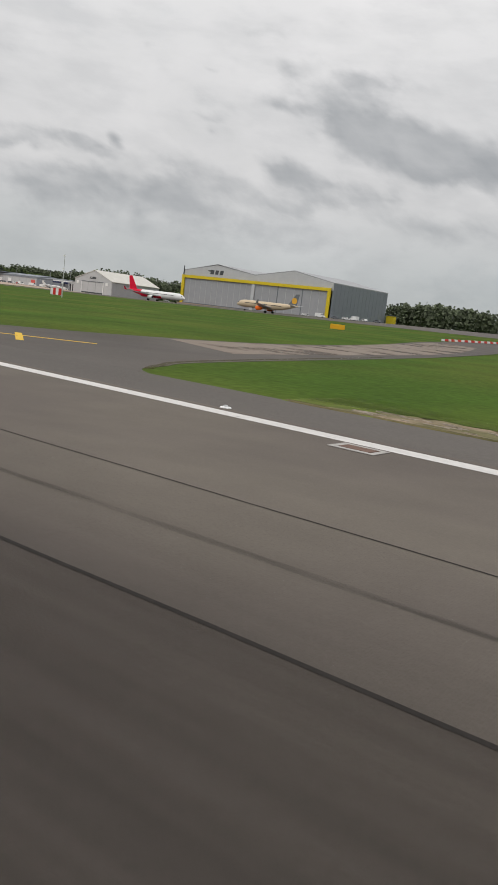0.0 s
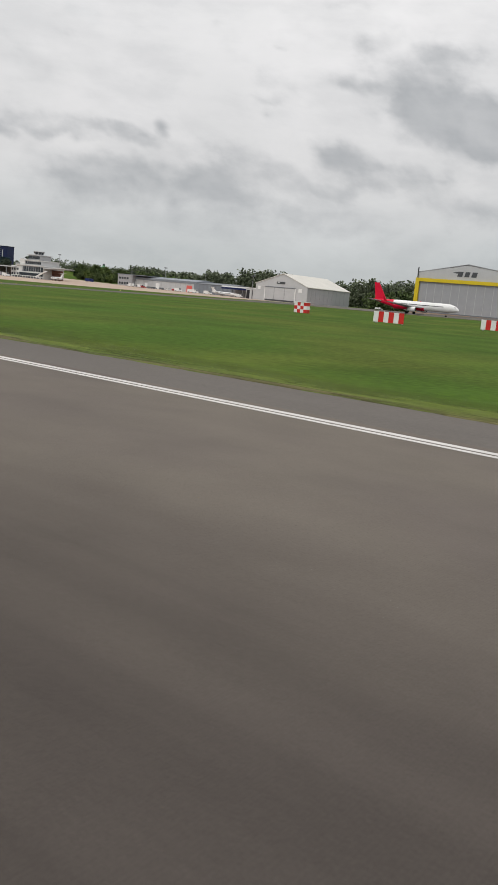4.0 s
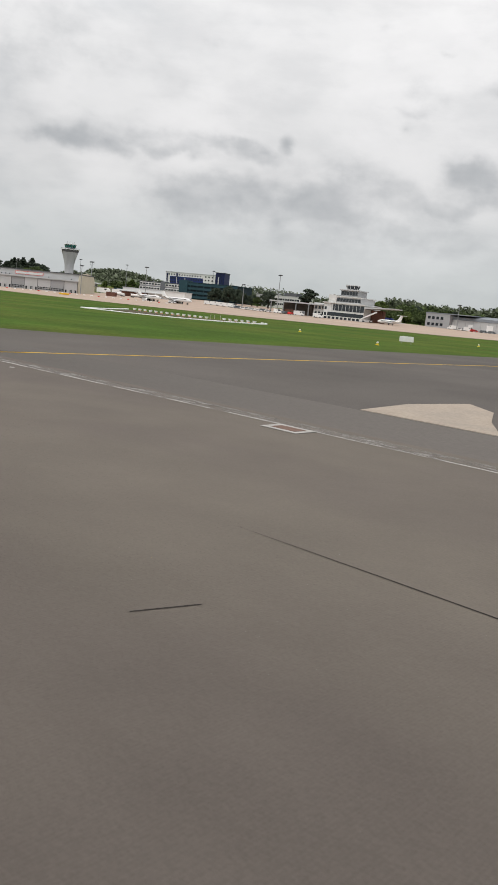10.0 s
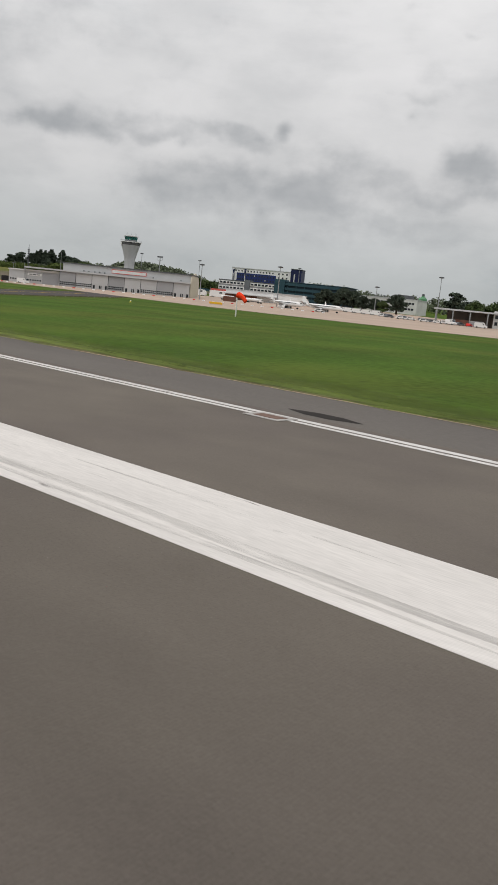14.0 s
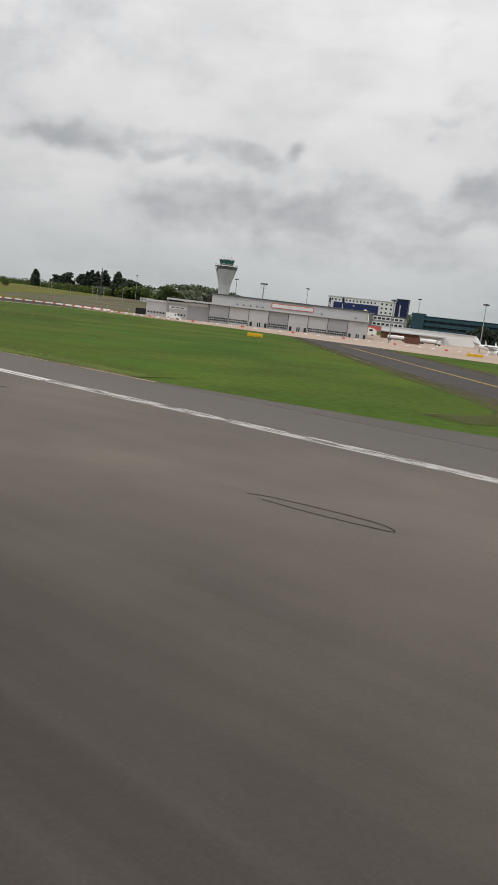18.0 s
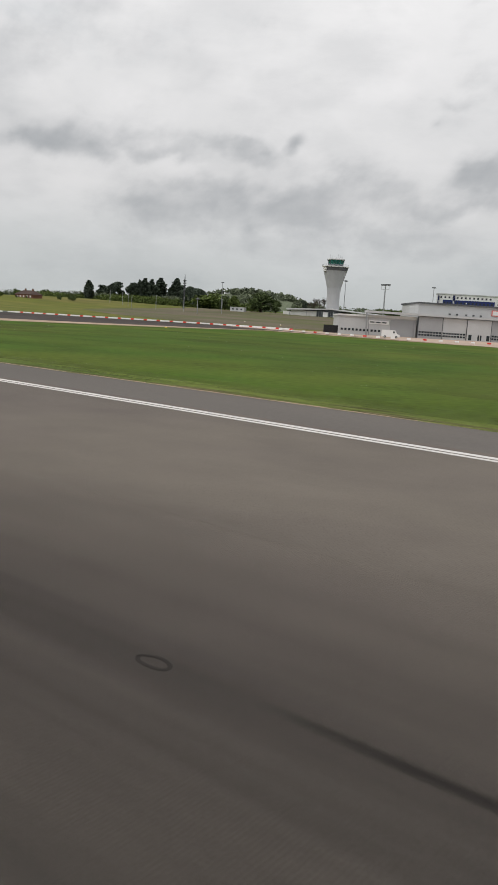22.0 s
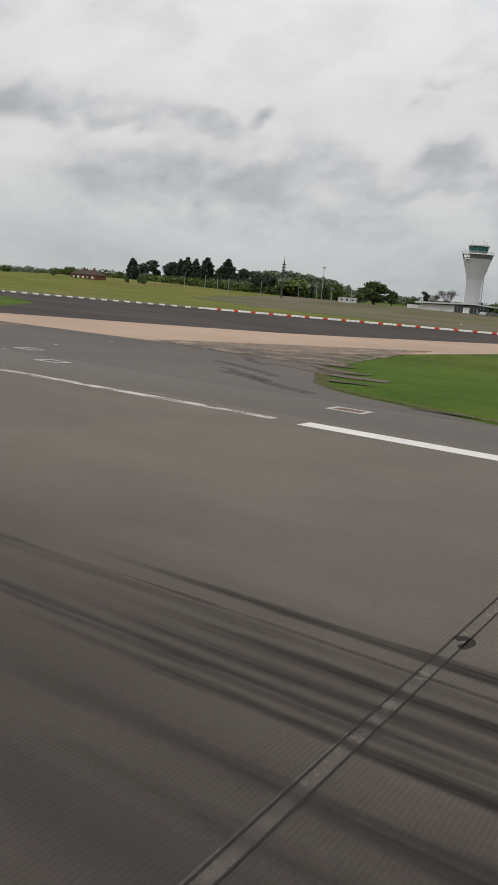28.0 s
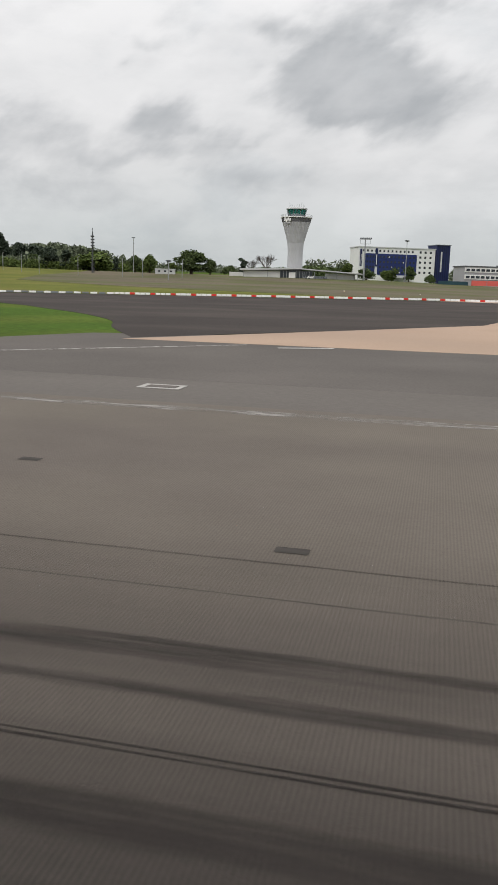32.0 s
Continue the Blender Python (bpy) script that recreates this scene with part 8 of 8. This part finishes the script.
# grey tyre dirt dragged along the touchdown bars
for x0, x1, y, w in ((-497.5, -518, 9.75, 0.35), (-500, -515, 9.4, 0.2), (-771.5, -794.4, 8.72, 0.50), (-786, -788.6, 9.55, 0.07), (-634, -652, 9.5, 0.25), (-71, -90, 9.9, 0.12), (-780, -790, 10.6, 0.1), (-503, -511, 11.2, 0.12)):
    mark("bar_dirt", wavy(x0, x1, y, w, int(-x0) + 5), DIRT, 0.0395, "grey tyre dirt on a painted bar", "tyre marks")
# yellow survey marks sprayed on the runway
for pts in ([(-111.3, 7.02), (-111.1, 6.92), (-110.9, 6.96)], [(-111.2, 6.84), (-111.05, 6.95)], [(-110.5, 6.93), (-110.25, 6.98), (-110.05, 6.90)], [(-110.3, 7.06), (-110.15, 6.92), (-110.2, 6.84)], [(-267.3, 6.60), (-267.2, 6.70), (-267.05, 6.66)], [(-266.05, 6.66), (-265.9, 6.68)]):
    mark("survey_mark", ribbon(pts, 0.03), YELLOW_LINE, 0.038, "thin yellow survey mark sprayed on the runway", "paint mark")
# dirty ground and oil by the grass tip
for pts, w in (([(-864.8, 42.6), (-861.8, 41.2), (-858.8, 39.6), (-856.2, 39.8)], 1.6), ([(-863.6, 44.6), (-861.0, 43.0), (-858.6, 42.4)], 1.0)):
    mark("bare_patch", ribbon(smooth(pts, 4), w), TRODDEN, 0.07, "bare dark earth between two tongues of grass", "bare earth")
for pts, w in (([(-862.5, 33.4), (-859.6, 31.9), (-857.0, 30.2), (-855.0, 29.3)], 0.9), ([(-863.5, 35.0), (-860.5, 33.0), (-858.6, 31.4)], 0.7), ([(-866.5, 38.5), (-862.5, 36.2), (-859.8, 34.2)], 0.8), ([(-868, 44), (-866, 41.5), (-864, 40)], 0.7)):
    mark("oil_smear", ribbon(smooth(pts, 4), w), OILY, 0.036, "soft dark oily smear on the taxiway mouth", "stain")
# lighter relaid strip across the runway
mark("relaid_strip", ribbon([(-841.70, 3.0), (-841.72, 12.2)], 0.16), PALESTRIP, 0.0274, "paler relaid strip across the runway", "patch")
for x in (-606.1, -710.2):
    mark("pale_joint", ribbon([(x, 4.0), (x + 0.1, 23.5)], 0.07), SHOULDER, 0.0345, "pale construction joint across the runway", "joint")
# concrete kerb between shoulder and grass
mark("edge_kerb", along(-640, -846, 28.12, 0.34), CONCRETE, 0.05, "narrow pale concrete edging beside the grass", "edging")
mark("edge_kerb", along(-80, -372, 28.0, 0.16), SANDEDGE, 0.05, "narrow pale sandy edging beside the grass", "edging")
mark("edge_kerb", along(-440, -574, 28.1, 0.26), CONCRETE, 0.05, "narrow pale concrete edging beside the grass", "edging")


def grass_fringe(x0, x1, y0, y1, n, seed, h=0.035):
    rng = np.random.default_rng(seed)
    x, y = rng.uniform(x0, x1, n), y0 + (y1 - y0) * rng.random(n) ** 2
    a, s, hh = rng.uniform(0, math.pi, n), rng.uniform(0.008, 0.03, n), h * rng.uniform(0.4, 1.3, n)
    dx, dy = np.cos(a) * s, np.sin(a) * s
    z = np.zeros(n)
    lx, ly = rng.normal(0, 0.03, n), rng.normal(0, 0.03, n)
    v = np.stack([np.stack([x - dx, y - dy, z], 1), np.stack([x + dx, y + dy, z], 1), np.stack([x + dx * 0.7 + lx, y + dy * 0.7 + ly, hh], 1), np.stack([x - dx * 0.8 + lx, y - dy * 0.8 + ly, hh * 0.8], 1)], 1).reshape(-1, 3)
    ob = new("grass_tufts", leaf_mesh("grass_tufts", v, BLADE))
    tagged(ob, "uneven grass tufts along the tarmac edge", "grass", kind="stuff")


for k, (x0, x1) in enumerate(((-80, -372), (-450, -574), (-644, -846), (-10, 60))):
    grass_fringe(min(x0, x1), max(x0, x1), 27.95, 29.2, int(abs(x1 - x0) * 130), 30 + k)




def verge_strip(x0, x1, mat, lift, seed, label, start=27.92):
    """A ragged margin of longer grass creeping over the tarmac edge."""
    rng = random.Random(seed)
    n = int(abs(x1 - x0) / 0.6)
    lo, w = [], 0.0
    for k in range(n + 1):
        w = 0.8 * w + rng.uniform(-0.09, 0.09)
        lo.append((x0 + (x1 - x0) * k / n, start + w + rng.uniform(-0.05, 0.05)))
    bm = bmesh.new()
    rows = [[bm.verts.new((x, y - 0.05, 0.02)) for x, y in lo], [bm.verts.new((x, y, lift)) for x, y in lo], [bm.verts.new((x, 31.0, lift)) for x, y in lo], [bm.verts.new((x, 37.0, lift)) for x, y in lo]]
    for u, v in zip(rows, rows[1:]):
        for k in range(n):
            bm.faces.new((u[k], u[k + 1], v[k + 1], v[k]))
    tagged(link("grass_verge", bm, mat), label, "grass", kind="stuff")


for k, (x0, x1) in enumerate(((-78, -372), (-448, -574), (-642, -846), (-22, 60))):
    st = 28.2 if k in (1, 2) else 27.92
    verge_strip(x0, x1, VERGE, 0.048, 70 + k, "lighter yellow-green grass margin beside the tarmac", st)
    verge_strip(x0, x1, DRYVERGE, 0.056, 80 + k, "dry brownish grass at the tarmac edge", st)

for pts, w in (([(-628, 36), (-628, 47), (-650, 73), (-690, 120), (-757, 197)], 3.6), ([(-574, 29), (-588, 31), (-600, 39.5), (-619, 62), (-665, 122), (-738, 211)], 4.2), ([(-846, 29), (-855.5, 32.6), (-859, 37.5), (-863.5, 46.4), (-867, 55)], 0.8), ([(-390, 38.5), (-387.3, 34), (-383.6, 31), (-376.6, 29.6), (-367, 28.5)], 0.8), ([(-46, 83), (-36.6, 41), (-33.4, 32.5), (-31.6, 29.6)], 0.5)):
    mark("dry_edge", ribbon(smooth(pts, 5), w), DRYEDGE, 0.05, "brownish dry grass along the taxiway edge", "grass")
